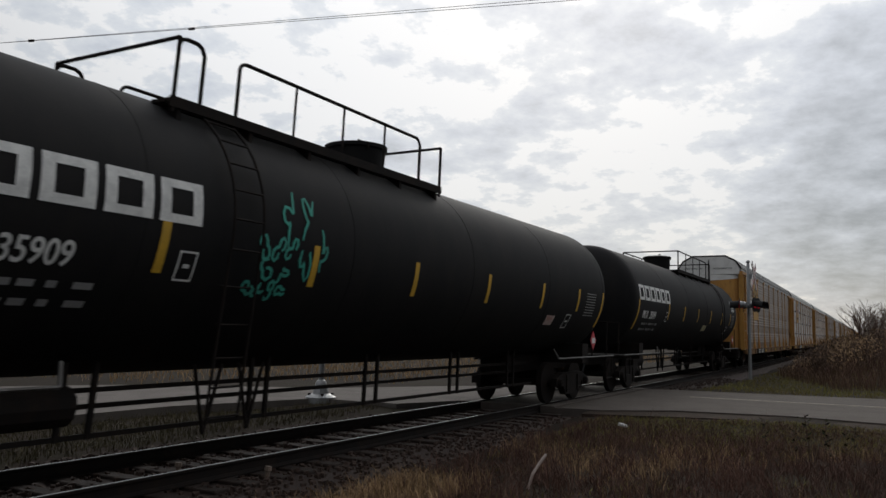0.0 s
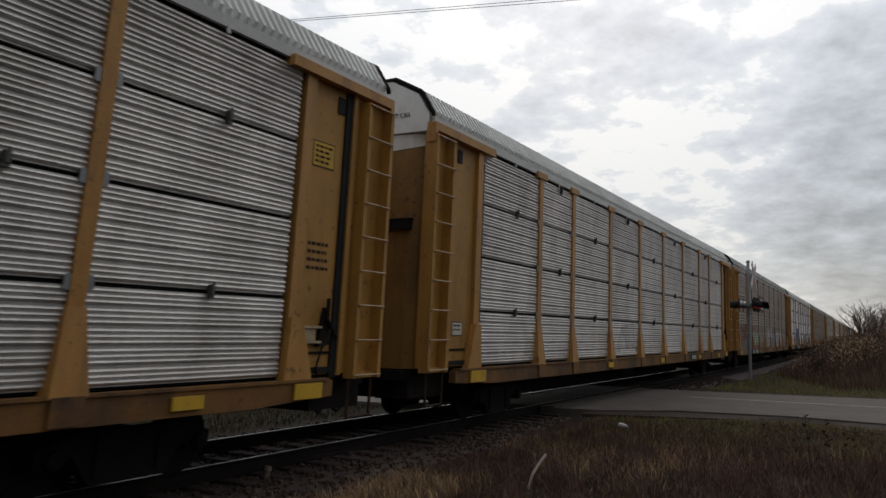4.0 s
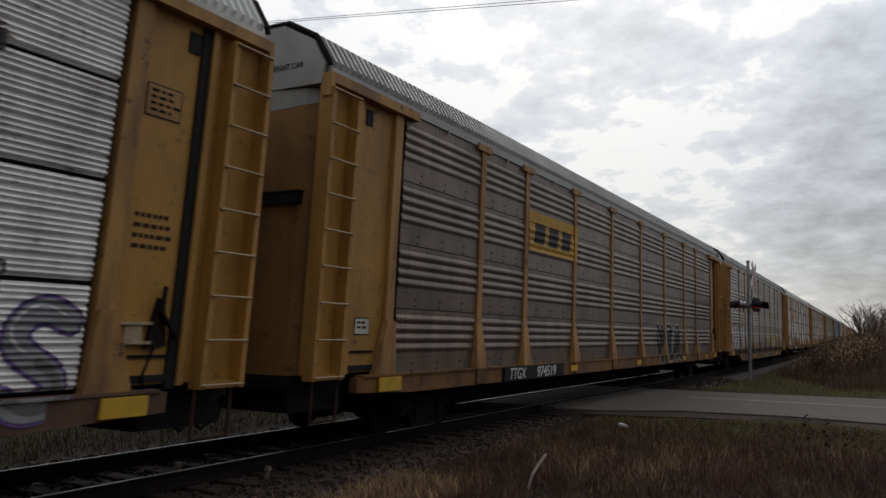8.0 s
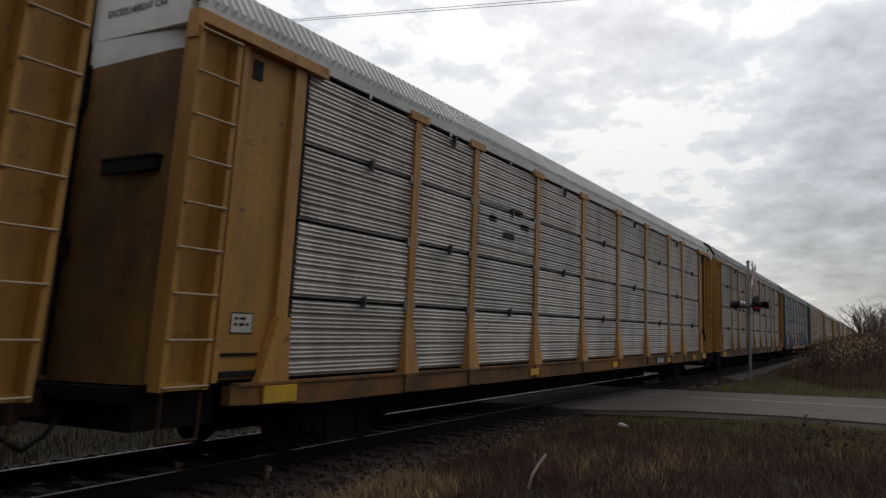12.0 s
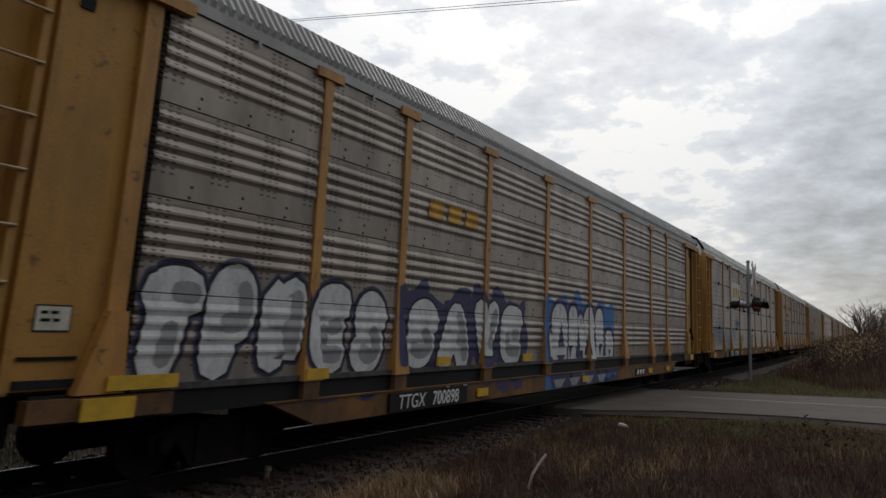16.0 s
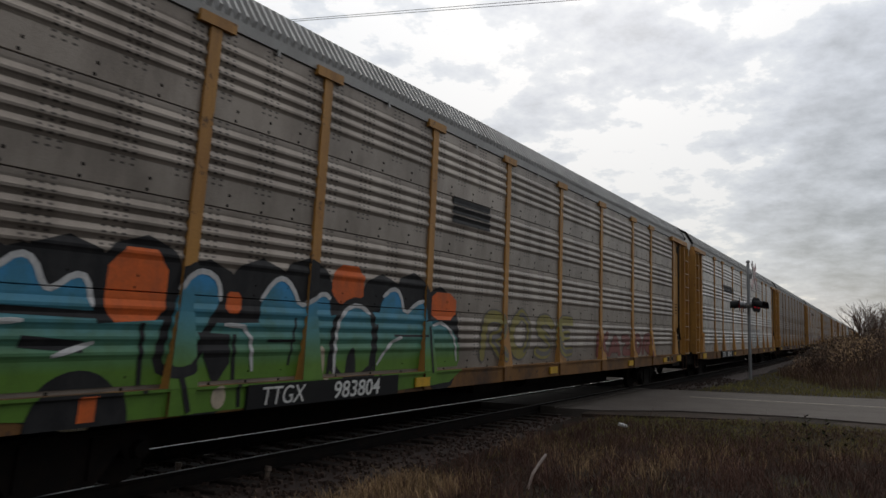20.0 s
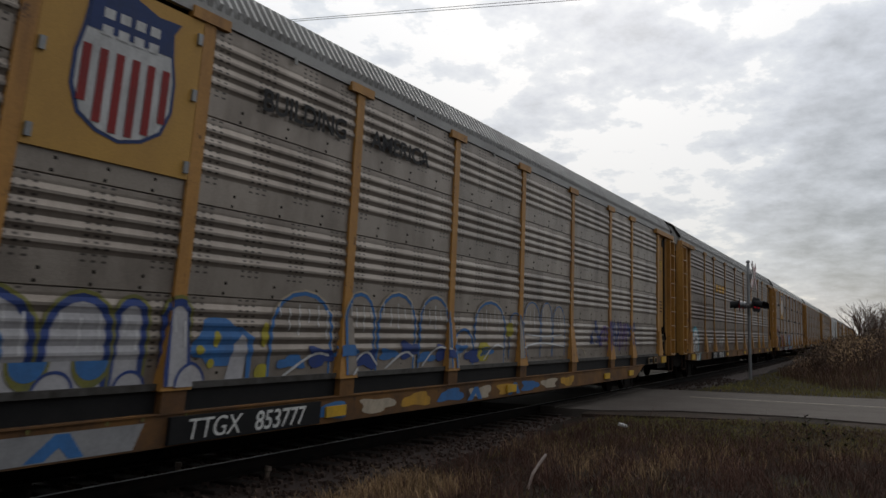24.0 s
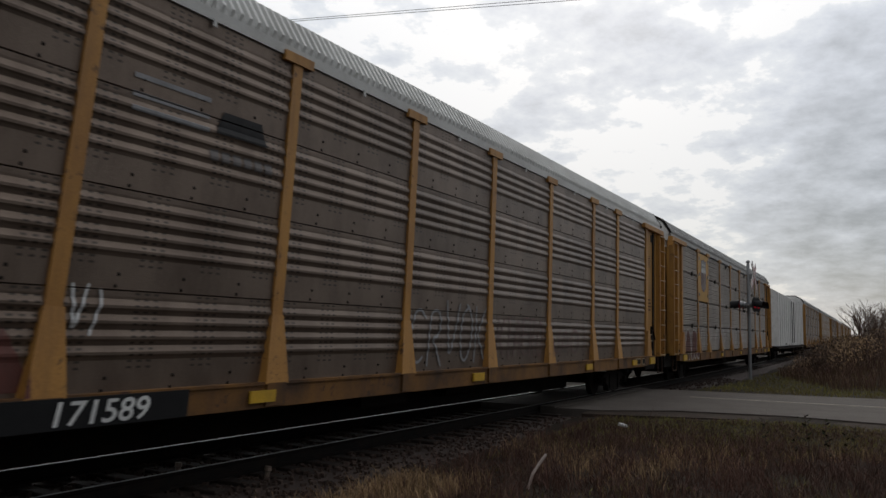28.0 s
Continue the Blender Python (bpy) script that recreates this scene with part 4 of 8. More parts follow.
def tank_car(at, number, label, rails, ends, deck, lpg, lx, shift=0.0, strips=0.0, valve=-0.3):
    """rails: near handrails as (from, to); ends: where the cross rails stand; deck: the walkway's span."""
    car = thing("tank_car", label, "railway car", "tank cars", m=pose(at, TRACK_Y, 0))
    CARS.append((car, at))
    bm = bmesh.new()
    prof = [(-TANK_END + 0.8 * (1 - math.cos(a)), TANK_R * math.sin(a)) for a in np.linspace(0.06, math.pi / 2, 12)]
    prof += [(x, TANK_R) for x in np.linspace(-TANK_END + 1.3, TANK_END - 1.3, 9)]
    prof += [(TANK_END - 0.8 * (1 - math.cos(a)), TANK_R * math.sin(a)) for a in np.linspace(math.pi / 2, 0.06, 12)]
    turned(bm, prof, "x", 72, (0, 0, TANK_Z))
    part("tank_shell", bm, TANK_BLACK, car, "black painted steel tank", True)
    for x in (-8.6, -5.3, -1.9, 1.6, 5.1, 8.6):
        bm = bmesh.new()
        turned(bm, [(x - 0.014, TANK_R + 0.003), (x + 0.014, TANK_R + 0.003)], "x", 72, (0, 0, TANK_Z))
        part("weld_seam", bm, TANK_BLACK, car, "", True)
    bm = bmesh.new()
    turned(bm, [(3.95, 0.44), (4.05, 0.47), (4.50, 0.49), (4.52, 0.52), (4.58, 0.52), (4.61, 0.40), (4.62, 0.1)], "z", 28, (valve, 0, 0))
    dome = part("manway_housing", bm, TANK_BLACK, car, "black round valve housing", True, 30)
    bm = bmesh.new()
    pipe(bm, [(valve - 0.12, -0.1, 4.60), (valve - 0.10, -0.1, 4.68), (valve + 0.1, -0.1, 4.68), (valve + 0.12, -0.1, 4.60)], 0.016)
    part("lid_handle", bm, IRON, dome)
    for k in range(8):
        bm = bmesh.new()
        a = k * math.pi / 4 + 0.2
        c = Vector((valve + 0.51 * math.cos(a), 0.51 * math.sin(a), 4.47))
        rod(bm, c, c + Vector((0, 0, 0.1)), 0.022, 6)
        part("lid_bolt", bm, IRON, dome)
    d0, d1 = deck
    for s in (-1, 1):
        bm = bmesh.new()
        y0, y1 = sorted((s * 0.72, s * 1.02))
        for k in range(4):
            yy = y0 + (y1 - y0) * k / 4
            box(bm, d0, d1, yy, yy + 0.05, 3.96, 4.0)
        box(bm, d0, d1, s * 1.03 - 0.012, s * 1.03 + 0.012, 3.9, 4.02)
        part("walkway", bm, IRON, car, "black grated walkway")
        for k in range(6):
            bm = bmesh.new()
            x = d0 + 0.15 + (d1 - d0 - 0.3) * k / 5
            box(bm, x - 0.03, x + 0.03, y0, y1, 3.72, 3.96)
            part("bracket", bm, IRON, car)
    for s in (-1, 1):
        y = s * 1.02
        for a, b in rails:
            bm = bmesh.new()
            pipe(bm, [(a, y, 3.95), (a, y, 4.62), (a + 0.04, y, 4.67), (a + 0.1, y, 4.69), (b - 0.12, y, 4.69), (b - 0.05, y, 4.66), (b, y, 4.58), (b, y, 3.95)], 0.024)
            rail = part("handrail", bm, IRON, car, "black pipe handrail")
            n = int((b - a) / 1.4)
            for k in range(n):
                bm = bmesh.new()
                x = a + (b - a) * (k + 1) / (n + 1)
                rod(bm, (x, y, 3.95), (x, y, 4.69), 0.017)
                part("baluster", bm, IRON, rail)
    for x in ends:
        bm = bmesh.new()
        pipe(bm, [(x, -1.02, 3.85), (x, -1.02, 4.69), (x, 1.02, 4.69), (x, 1.02, 3.85)], 0.024)
        part("end_rail", bm, IRON, car)
    # side ladder, from the walkway to the sill
    bm = bmesh.new()
    for x in (lx - 0.23, lx + 0.23):
        pts = [(x, -(TANK_R + 0.08) * math.sin(a), TANK_Z + (TANK_R + 0.08) * math.cos(a)) for a in np.linspace(0.62, 1.75, 10)] + [(x, -1.5, 0.62)]
        pipe(bm, pts, 0.016)
    ladder = part("ladder", bm, IRON, car)
    for a in np.linspace(0.7, 1.7, 6):
        bm = bmesh.new()
        rod(bm, (lx - 0.23, -(TANK_R + 0.08) * math.sin(a), TANK_Z + (TANK_R + 0.08) * math.cos(a)), (lx + 0.23, -(TANK_R + 0.08) * math.sin(a), TANK_Z + (TANK_R + 0.08) * math.cos(a)), 0.013)
        part("rung", bm, IRON, ladder)
    for z in (0.65, 0.95, 1.25, 1.6, 2.0):
        bm = bmesh.new()
        rod(bm, (lx - 0.23, -1.52, z), (lx + 0.23, -1.52, z), 0.013)
        part("rung", bm, IRON, ladder)
    for s in (-1, 1):
        bm = bmesh.new()
        box(bm, min(s * 5.8, s * 9.7), max(s * 5.8, s * 9.7), -0.35, 0.35, 0.72, 1.2)
        box(bm, min(s * 7.6, s * 8.0), max(s * 7.6, s * 8.0), -1.4, 1.4, 0.9, 1.35)
        part("stub_sill", bm, IRON, car)
        bm = bmesh.new()
        for k in range(4):
            x = s * (9.25 + 0.16 * k)
            box(bm, x - 0.05, x + 0.05, -1.45, 1.45, 0.98, 1.01)
        part("end_platform", bm, IRON, car)
        bm = bmesh.new()
        pipe(bm, [(s * 9.75, -1.3, 1.0), (s * 9.75, -1.3, 1.9), (s * 9.75, 1.3, 1.9), (s * 9.75, 1.3, 1.0)], 0.018)
        part("end_handrail", bm, IRON, car)
        for y in (-1.46, 1.46):
            bm = bmesh.new()
            pipe(bm, [(s * 9.8, y, 1.04), (s * 5.9, y, 1.04), (s * 5.85, y * 0.93, 1.25)], 0.02)
            part("side_rail", bm, WORN, car, "worn steel side rail")
        bm = bmesh.new()
        rod(bm, (s * 9.75, -1.46, 1.04), (s * 9.75, 1.46, 1.04), 0.022)
        part("cross_rail", bm, WORN, car)
        bm = bmesh.new()
        for x in (9.2, 9.65):
            rod(bm, (s * x, -1.46, 1.04), (s * x, -1.46, 0.5), 0.018)
        rod(bm, (s * 9.2, -1.46, 0.5), (s * 9.65, -1.46, 0.5), 0.018)
        part("stirrup", bm, IRON, car)
        coupler(car, s * 9.72, s)
        for w in truck(car, s * 7.85, 0.46):
            WHEELSETS.append((w, at + s * 7.85, 0.46))
    # brake rods and their hangers under the tank
    for y, z in ((-0.55, 0.92), (-0.4, 0.74), (-0.66, 0.48)):
        bm = bmesh.new()
        box(bm, -6.3, 6.3, y - 0.02, y + 0.02, z - 0.025, z + 0.025)
        part("brake_rod", bm, IRON, car)
    for x in (-5.3, -4.95, -2.7, -2.4, -0.2, 0.12, 2.5, 2.8, 5.0, 5.3):
        bm = bmesh.new()
        box(bm, x - 0.028, x + 0.028, -0.69, -0.65, 0.45, 1.3)
        part("hanger", bm, IRON, car)
    for x in (-3.6, -2.9):
        bm = bmesh.new()
        pipe(bm, [(x - 0.22, -0.85, 1.15), (x, -0.85, 0.38), (x + 0.2, -0.85, 1.15)], 0.022)
        part("v_brace", bm, IRON, car)
    bm = bmesh.new()
    rod(bm, (-6.0, -0.6, 0.78), (-5.2, -0.6, 0.78), 0.2, 12)
    part("brake_cylinder", bm, IRON, car)
    bm = bmesh.new()
    box(bm, -7.0, -6.5, -0.95, -0.5, 0.45, 0.85)
    part("valve_box", bm, IRON, car)
    for x in (-8.65, -4.98, -2.62, -0.2, 2.3, 4.85, 7.0, 8.72):
        bm = bmesh.new()
        lo = 1.75 if abs(x) > 8 else 2.08
        on_tank(bm, x + strips - 0.055, x + strips + 0.055, lo, 2.58)
        part("reflector", bm, YELLOW_INK, car, "yellow reflective strip")
    for k in range(6):
        x = shift - 8.63 + k * 0.637
        bm = bmesh.new()
        for a, b, c, d in RING:
            on_tank(bm, x + a * 0.11, x + b * 0.11, 2.58 + c * 0.087, 2.58 + d * 0.087, n=4)
        part("name_block", bm, WHITE_INK, car, "white painted block of the company mark")
    put("lettering", wrap_words("PROX", 0.31, WHITE_INK, -8.28 + 2.8 * shift, 2.07, 0.004, 0.72), car)
    put("lettering", wrap_words(number, 0.31, WHITE_INK, -7.48 + 2.8 * shift, 2.07, 0.004, 0.92), car)
    for z in (1.72, 1.88):
        for k in range(7):
            bm = bmesh.new()
            x = 2 * shift - 8.0 + k * 0.26
            on_tank(bm, x, x + 0.2 - 0.05 * (k % 3), z, z + 0.06, n=2)
            part("small_print", bm, GREY_INK, car)
    for x, w, z in ((-5.45 + shift * 2.2, 0.24, 2.02), (6.4, 0.3, 1.7)):
        bm = bmesh.new()
        for a, b, c, d in ((0, w, 0, 0.02), (0, w, 0.28, 0.3), (0, 0.02, 0.02, 0.28), (w - 0.02, w, 0.02, 0.28), (0.08, w - 0.08, 0.13, 0.17)):
            on_tank(bm, x + a, x + b, z + c, z + d, n=3)
        part("stencil_box", bm, WHITE_INK, car, "white stencil outline")
    for k in range(9):
        bm = bmesh.new()
        on_tank(bm, 7.45, 8.1, 2.0 + k * 0.062, 2.018 + k * 0.062, n=1)
        part("data_line", bm, GREY_INK, car)
    if lpg:
        for k, (text, w) in enumerate((("LIQUEFIED", 0.55), ("PETROLEUM  GAS", 0.55), ("NON - ODORIZED", 0.55))):
            put("lettering", wrap_words(text, 0.17, WHITE_INK, 7.3, 3.02 - 0.16 * k, 0.003, w), car)
        bm = bmesh.new()
        on_tank(bm, 1.2, 1.95, 1.78, 2.0, n=4)
        part("label_plate", bm, paint("cream_label", (0.45, 0.42, 0.25), (0.2, 0.18, 0.1), scale=9, stain=0.8), car, "faded cream label")
    else:
        bm = bmesh.new()
        on_tank(bm, 5.3, 5.75, 1.75, 1.95, n=4)
        part("label_plate", bm, paint("pink_label", (0.5, 0.42, 0.40), (0.35, 0.12, 0.08), scale=6, stain=0.8), car, "white and red label")
    bm = bmesh.new()
    y = -1.42
    plate(bm, [(8.3, 1.2), (8.5, 1.42), (8.3, 1.64), (8.1, 1.42)], y - 0.01, y + 0.01)
    placard = part("placard", bm, RED, car, "red and white diamond placard")
    bm = bmesh.new()
    box(bm, 8.18, 8.42, y - 0.016, y - 0.012, 1.36, 1.49)
    part("placard_field", bm, WHITE_INK, placard)
    bm = bmesh.new()
    rod(bm, (8.3, y + 0.02, 1.25), (8.3, y + 0.02, 1.0), 0.02)
    part("placard_post", bm, IRON, placard)
    return car


# ---- boards, marks and painted scrawls on the cars' sides ----



def flat(name, polys, material, car, y, label=""):
    """Flat painted shapes on the near side: each a list of (x, z); later ones lie a hair in front."""
    v, f, seen = [], [], {}
    for k, poly in enumerate(polys):
        for x, z in poly:
            key = (round(x, 4), round(z, 4))
            if key not in seen:
                seen[key] = len(v)
                v.append((x, y - 0.00005 * (k % 60), z))
        f.append([seen[(round(x, 4), round(z, 4))] for x, z in poly])
    me = bpy.data.meshes.new(name)
    me.from_pydata(v, [], f)
    me.materials.append(material)
    ob = put(name, me, car)
    if label:
        ob["label"] = label
    return ob


def rect(x0, x1, z0, z1):
    return [(x0, z0), (x1, z0), (x1, z1), (x0, z1)]


def arc(cx, cz, rx, rz, a0, a1, n=8):
    return [(cx + rx * math.cos(radians(a0 + (a1 - a0) * k / n)), cz + rz * math.sin(radians(a0 + (a1 - a0) * k / n))) for k in range(n + 1)]


def blob(r, cx, cz, rx, rz, lobes, rough=0.2):
    """A lobed closed outline."""
    ph, q = r.uniform(0, 6.28), r.uniform(0, 6.28)
    out = []
    for k in range(26):
        a = k * 2 * math.pi / 26
        g = 1 + rough * math.sin(lobes * a + ph) + 0.5 * rough * math.sin((lobes + 2) * a + q)
        c, s = math.cos(a), math.sin(a)
        out.append((cx + rx * g * math.copysign(abs(c) ** 0.7, c), cz + rz * g * math.copysign(abs(s) ** 0.7, s)))
    return out


def offset(poly, d):
    """The outline moved outwards by d."""
    n = len(poly)
    area = sum(poly[k][0] * poly[(k + 1) % n][1] - poly[(k + 1) % n][0] * poly[k][1] for k in range(n))
    s = 1 if area > 0 else -1
    out = []
    for k in range(n):
        (ax, az), (bx, bz), (cx, cz) = poly[k - 1], poly[k], poly[(k + 1) % n]
        d1, d2 = math.hypot(bx - ax, bz - az) or 1e-6, math.hypot(cx - bx, cz - bz) or 1e-6
        nx, nz = (bz - az) / d1 + (cz - bz) / d2, -(bx - ax) / d1 - (cx - bx) / d2
        m = max(0.55, math.hypot(nx, nz))
        out.append((bx + s * d * 2 * nx / m / m, bz + s * d * 2 * nz / m / m))
    return out


def softened(poly):
    """Corners cut once."""
    out = []
    for (ax, az), (bx, bz) in zip(poly, poly[1:] + poly[:1]):
        out += [(ax + 0.25 * (bx - ax), az + 0.25 * (bz - az)), (ax + 0.75 * (bx - ax), az + 0.75 * (bz - az))]
    return out


def ribbon(points, w):
    """A brush stroke as a strip of mitred quads."""
    left, right = [], []
    n = len(points)
    for k, (x, z) in enumerate(points):
        (ax, az), (bx, bz) = points[max(0, k - 1)], points[min(n - 1, k + 1)]
        d = math.hypot(bx - ax, bz - az) or 1e-6
        q = w * (1.0 if 0 < k < n - 1 else 0.55)
        left.append((x - (bz - az) / d * q, z + (bx - ax) / d * q))
        right.append((x + (bz - az) / d * q, z - (bx - ax) / d * q))
    return [[left[k], right[k], right[k + 1], left[k + 1]] for k in range(n - 1)]


def cut(poly, a, b, c):
    """The part of a convex outline where a x + b z > c."""
    out = []
    for p, q in zip(poly, poly[1:] + poly[:1]):
        dp, dq = a * p[0] + b * p[1] - c, a * q[0] + b * q[1] - c
        if dp >= 0:
            out.append(p)
        if dp * dq < 0:
            t = dp / (dp - dq)
            out.append((p[0] + t * (q[0] - p[0]), p[1] + t * (q[1] - p[1])))
    return out


def bands(kind):
    """The side's relief as (z0, y0, z1, y1) strips, from the sill upwards."""
    h = 0.935
    out = []
    for k in range(4):
        prof = rib_profile(kind, h - (0.042 if kind == "fine" else 0.006))
        z = (1.02 if kind == "fine" else 0.957) + k * h
        out += [(z + a[0], -SIDE + a[1], z + b[0], -SIDE + b[1]) for a, b in zip(prof, prof[1:]) if b[0] - a[0] > 1e-4]
    return out


def coat(name, polys, material, car, lift, label="", parent=None, sill=True):
    """Paint that lies on ribs, posts and sill alike."""
    kind, deep = SIDES[car.name]
    strips = kept(("bands", kind), lambda: bands(kind))
    v, f, seen = [], [], {}

    def add(poly, za, ya, zb, yb, k):
        if len(poly) < 3:
            return
        ids = []
        for x, z in poly:
            y = ya + (yb - ya) * (z - za) / (zb - za) - lift - 0.0003 * (k % 8)
            key = (round(x, 4), round(y, 4), round(z, 4))
            if key not in seen:
                seen[key] = len(v)
                v.append((x, y, z))
            if seen[key] not in ids:
                ids.append(seen[key])
        if len(ids) > 2:
            f.append(ids)

    def within(tri, x0, x1, z0, z1):
        for h in ((1, 0, x0), (-1, 0, -x1), (0, 1, z0), (0, -1, -z1)):
            tri = cut(tri, *h)
            if len(tri) < 3:
                return []
        return tri

    for k, poly in enumerate(polys):
        if len(poly) > 4:
            tris = [[poly[i] for i in t] for t in geometry.tessellate_polygon([[Vector((x, z, 0)) for x, z in poly]])]
        else:
            tris = [poly]
        for tri in tris:
            lo, hi = min(p[0] for p in tri), max(p[0] for p in tri)
            low, top = min(p[1] for p in tri), max(p[1] for p in tri)
            for a, b in zip(BAYS, BAYS[1:]):
                if hi < a or lo > b:
                    continue
                rest = within(tri, a + 0.07, b - 0.07, 1.02, 4.74)
                for z0, y0, z1, y1 in strips:
                    if len(rest) < 3 or z0 > top:
                        break
                    if z1 < low:
                        continue
                    rest = cut(rest, 0, 1, z0)
                    add(cut(rest, 0, -1, -z1), z0, y0, z1, y1, k)
            for x in BAYS[1:-1]:
                if hi < x - 0.2 or lo > x + 0.2:
                    continue
                add(within(tri, x - 0.085, x + 0.085, 1.72, 4.69), 0, -SIDE - 0.032, 1, -SIDE - 0.032, k)
                foot = within(tri, x - 0.2, x + 0.2, 0.975, 1.72)
                for s in (-1, 1):
                    if len(foot) > 2:
                        foot = cut(foot, s * 0.76, -0.09, s * x * 0.76 - 0.19 * 0.76 - 0.09 * 0.96)
                add(foot, 0.96, -SIDE - 0.12, 1.72, -SIDE - 0.042, k)
                if sill and low < 0.97 and not deep:
                    add(within(tri, x - 0.16, x + 0.16, 0.72, 0.97), 0, -SIDE - 0.12, 1, -SIDE - 0.12, k)
            if sill and low < 0.97 and deep:
                add([(x, z - 0.262) for x, z in within(tri, -9.3, 8.7, 0.70, 0.99)], 0, -SIDE - 0.085, 1, -SIDE - 0.085, k)
            elif sill and low < 0.97:
                add(within(tri, -11.6, 11.0, 0.70, 0.95), 0, -SIDE - 0.085, 1, -SIDE - 0.085, k)
                add(within(tri, -12.9, 12.3, 0.95, 0.98), 0, -SIDE - 0.113, 1, -SIDE - 0.113, k)
    me = bpy.data.meshes.new(name)
    me.from_pydata(v, [], f)
    me.materials.append(material)
    return put(name, me, parent or car, None, label)


# angular and swollen forms of sprayed shapes, in a unit cell
FORMS = [
    [(0, 0), (0.05, 0.6), (0.2, 0.95), (0.6, 1), (0.9, 0.85), (1, 0.5), (0.95, 0), (0.66, 0), (0.62, 0.42), (0.45, 0.52), (0.33, 0.38), (0.32, 0)],
    [(0, 0.1), (0.1, 0), (0.8, 0), (1, 0.25), (0.95, 0.5), (0.6, 0.6), (0.9, 0.75), (0.95, 0.95), (0.7, 1), (0.2, 1), (0, 0.8), (0.05, 0.5), (0.35, 0.42), (0.4, 0.3), (0.05, 0.35)],
    [(0, 0), (0.3, 0), (0.42, 0.3), (0.6, 0.3), (0.7, 0), (1, 0.05), (0.75, 0.9), (0.6, 1.05), (0.35, 0.98), (0.2, 0.6)],
    [(0, 0.7), (0.08, 1), (1, 0.95), (0.95, 0.68), (0.68, 0.66), (0.66, 0.1), (0.55, 0), (0.33, 0), (0.34, 0.64)],
    [(0.1, 0.05), (0.5, 0), (0.9, 0.1), (1, 0.5), (0.92, 0.85), (0.55, 1), (0.15, 0.92), (0, 0.5)],
    [(0, 0.95), (0.3, 1), (0.48, 0.6), (0.68, 1), (1, 0.93), (0.68, 0.4), (0.66, 0), (0.34, 0.02), (0.32, 0.42)],
    [(0, 0), (0.9, 0.02), (1, 0.3), (0.42, 0.34), (0.42, 0.62), (0.98, 0.72), (0.9, 1), (0.05, 0.96), (0.02, 0.5)],
]


def piece(car, x0, x1, z0, z1, fill, edge=None, shine=None, letters=5, seed=0, w=0.16, tone=None, back=None, label="", rim=None, drop=True, glow=None):
    """A row of interlocking sprayed shapes with edges, a cast block, inner lines and thin highlights."""
    r = random.Random(seed)
    cw, ch = (x1 - x0) / letters, z1 - z0
    if back is not None:
        blobs = []
        for i in range(letters * 2):
            cx, cz = x0 + (x1 - x0) * (i + 0.5) / (letters * 2), z0 + ch * r.uniform(0.45, 0.65)
            blobs.append(blob(r, cx, cz, cw * 0.45, ch * r.uniform(0.42, 0.58), r.randint(3, 5), 0.12))
        coat("paint_cloud", blobs, back, car, 0.003, "sprayed paint cloud")
    rim = rim or 0.03 + 0.018 * ch
    colour = fill.name.replace("spray_", "").replace("_", " ")
    for i in range(letters):
        form = r.choice(FORMS)
        flip, tall, sh = r.random() < 0.5, ch * r.uniform(0.84, 1.04), r.uniform(-0.1, 0.2)
        base = z0 + ch * r.uniform(-0.02, 0.06)
        body = []
        for u, q in form:
            u, q = (1 - u if flip else u) + r.uniform(-0.05, 0.05), q + r.uniform(-0.04, 0.04)
            body.append((x0 + cw * (i - 0.06 + 1.12 * u) + sh * (q - 0.5) * ch * 0.5, base + q * tall))
        for _ in range(r.choice((1, 1, 2))):
            body = softened(body)
        ob = coat("painted_shape", [body], fill, car, 0.0085, label or colour + " sprayed shape")
        if tone is not None:
            low = [(x, min(z, base + tall * (0.42 + 0.05 * math.sin(5 * x)))) for x, z in body]
            coat("paint_tone", [low], tone, car, 0.0105, "", ob)
        if edge is not None:
            around = [offset(body, rim)]
            if drop:
                around.append([(x + rim * 1.3, z - rim) for x, z in offset(body, rim * 0.6)])
            coat("paint_edge", around, edge, car, 0.0055, "", ob)
            if glow is not None:
                coat("paint_glow", [offset(body, rim * 1.45)], glow, car, 0.004, "", ob)
        cx, cz = x0 + cw * (i + 0.5), base + tall * 0.5
        lines = []
        for _ in range(2):
            ax, az, a0 = cx + cw * r.uniform(-0.2, 0.2), cz + ch * r.uniform(-0.2, 0.25), r.uniform(0, 360)
            lines += ribbon(arc(ax, az, cw * r.uniform(0.1, 0.26), ch * r.uniform(0.06, 0.2), a0, a0 + r.uniform(60, 150), 5), rim * 0.45)
        coat("paint_line", lines, edge or I_BLACK, car, 0.0125, "", ob)
        if shine is not None:
            lights = ribbon(arc(cx - cw * 0.02, cz + ch * 0.05, cw * 0.38, ch * 0.38, 95, 165, 5), rim * 0.35)
            lights += ribbon(arc(cx + cw * 0.05, cz - ch * 0.1, cw * 0.3, ch * 0.28, 290, 340, 4), rim * 0.3)
            coat("paint_highlight", lights, shine, car, 0.0145, "", ob)


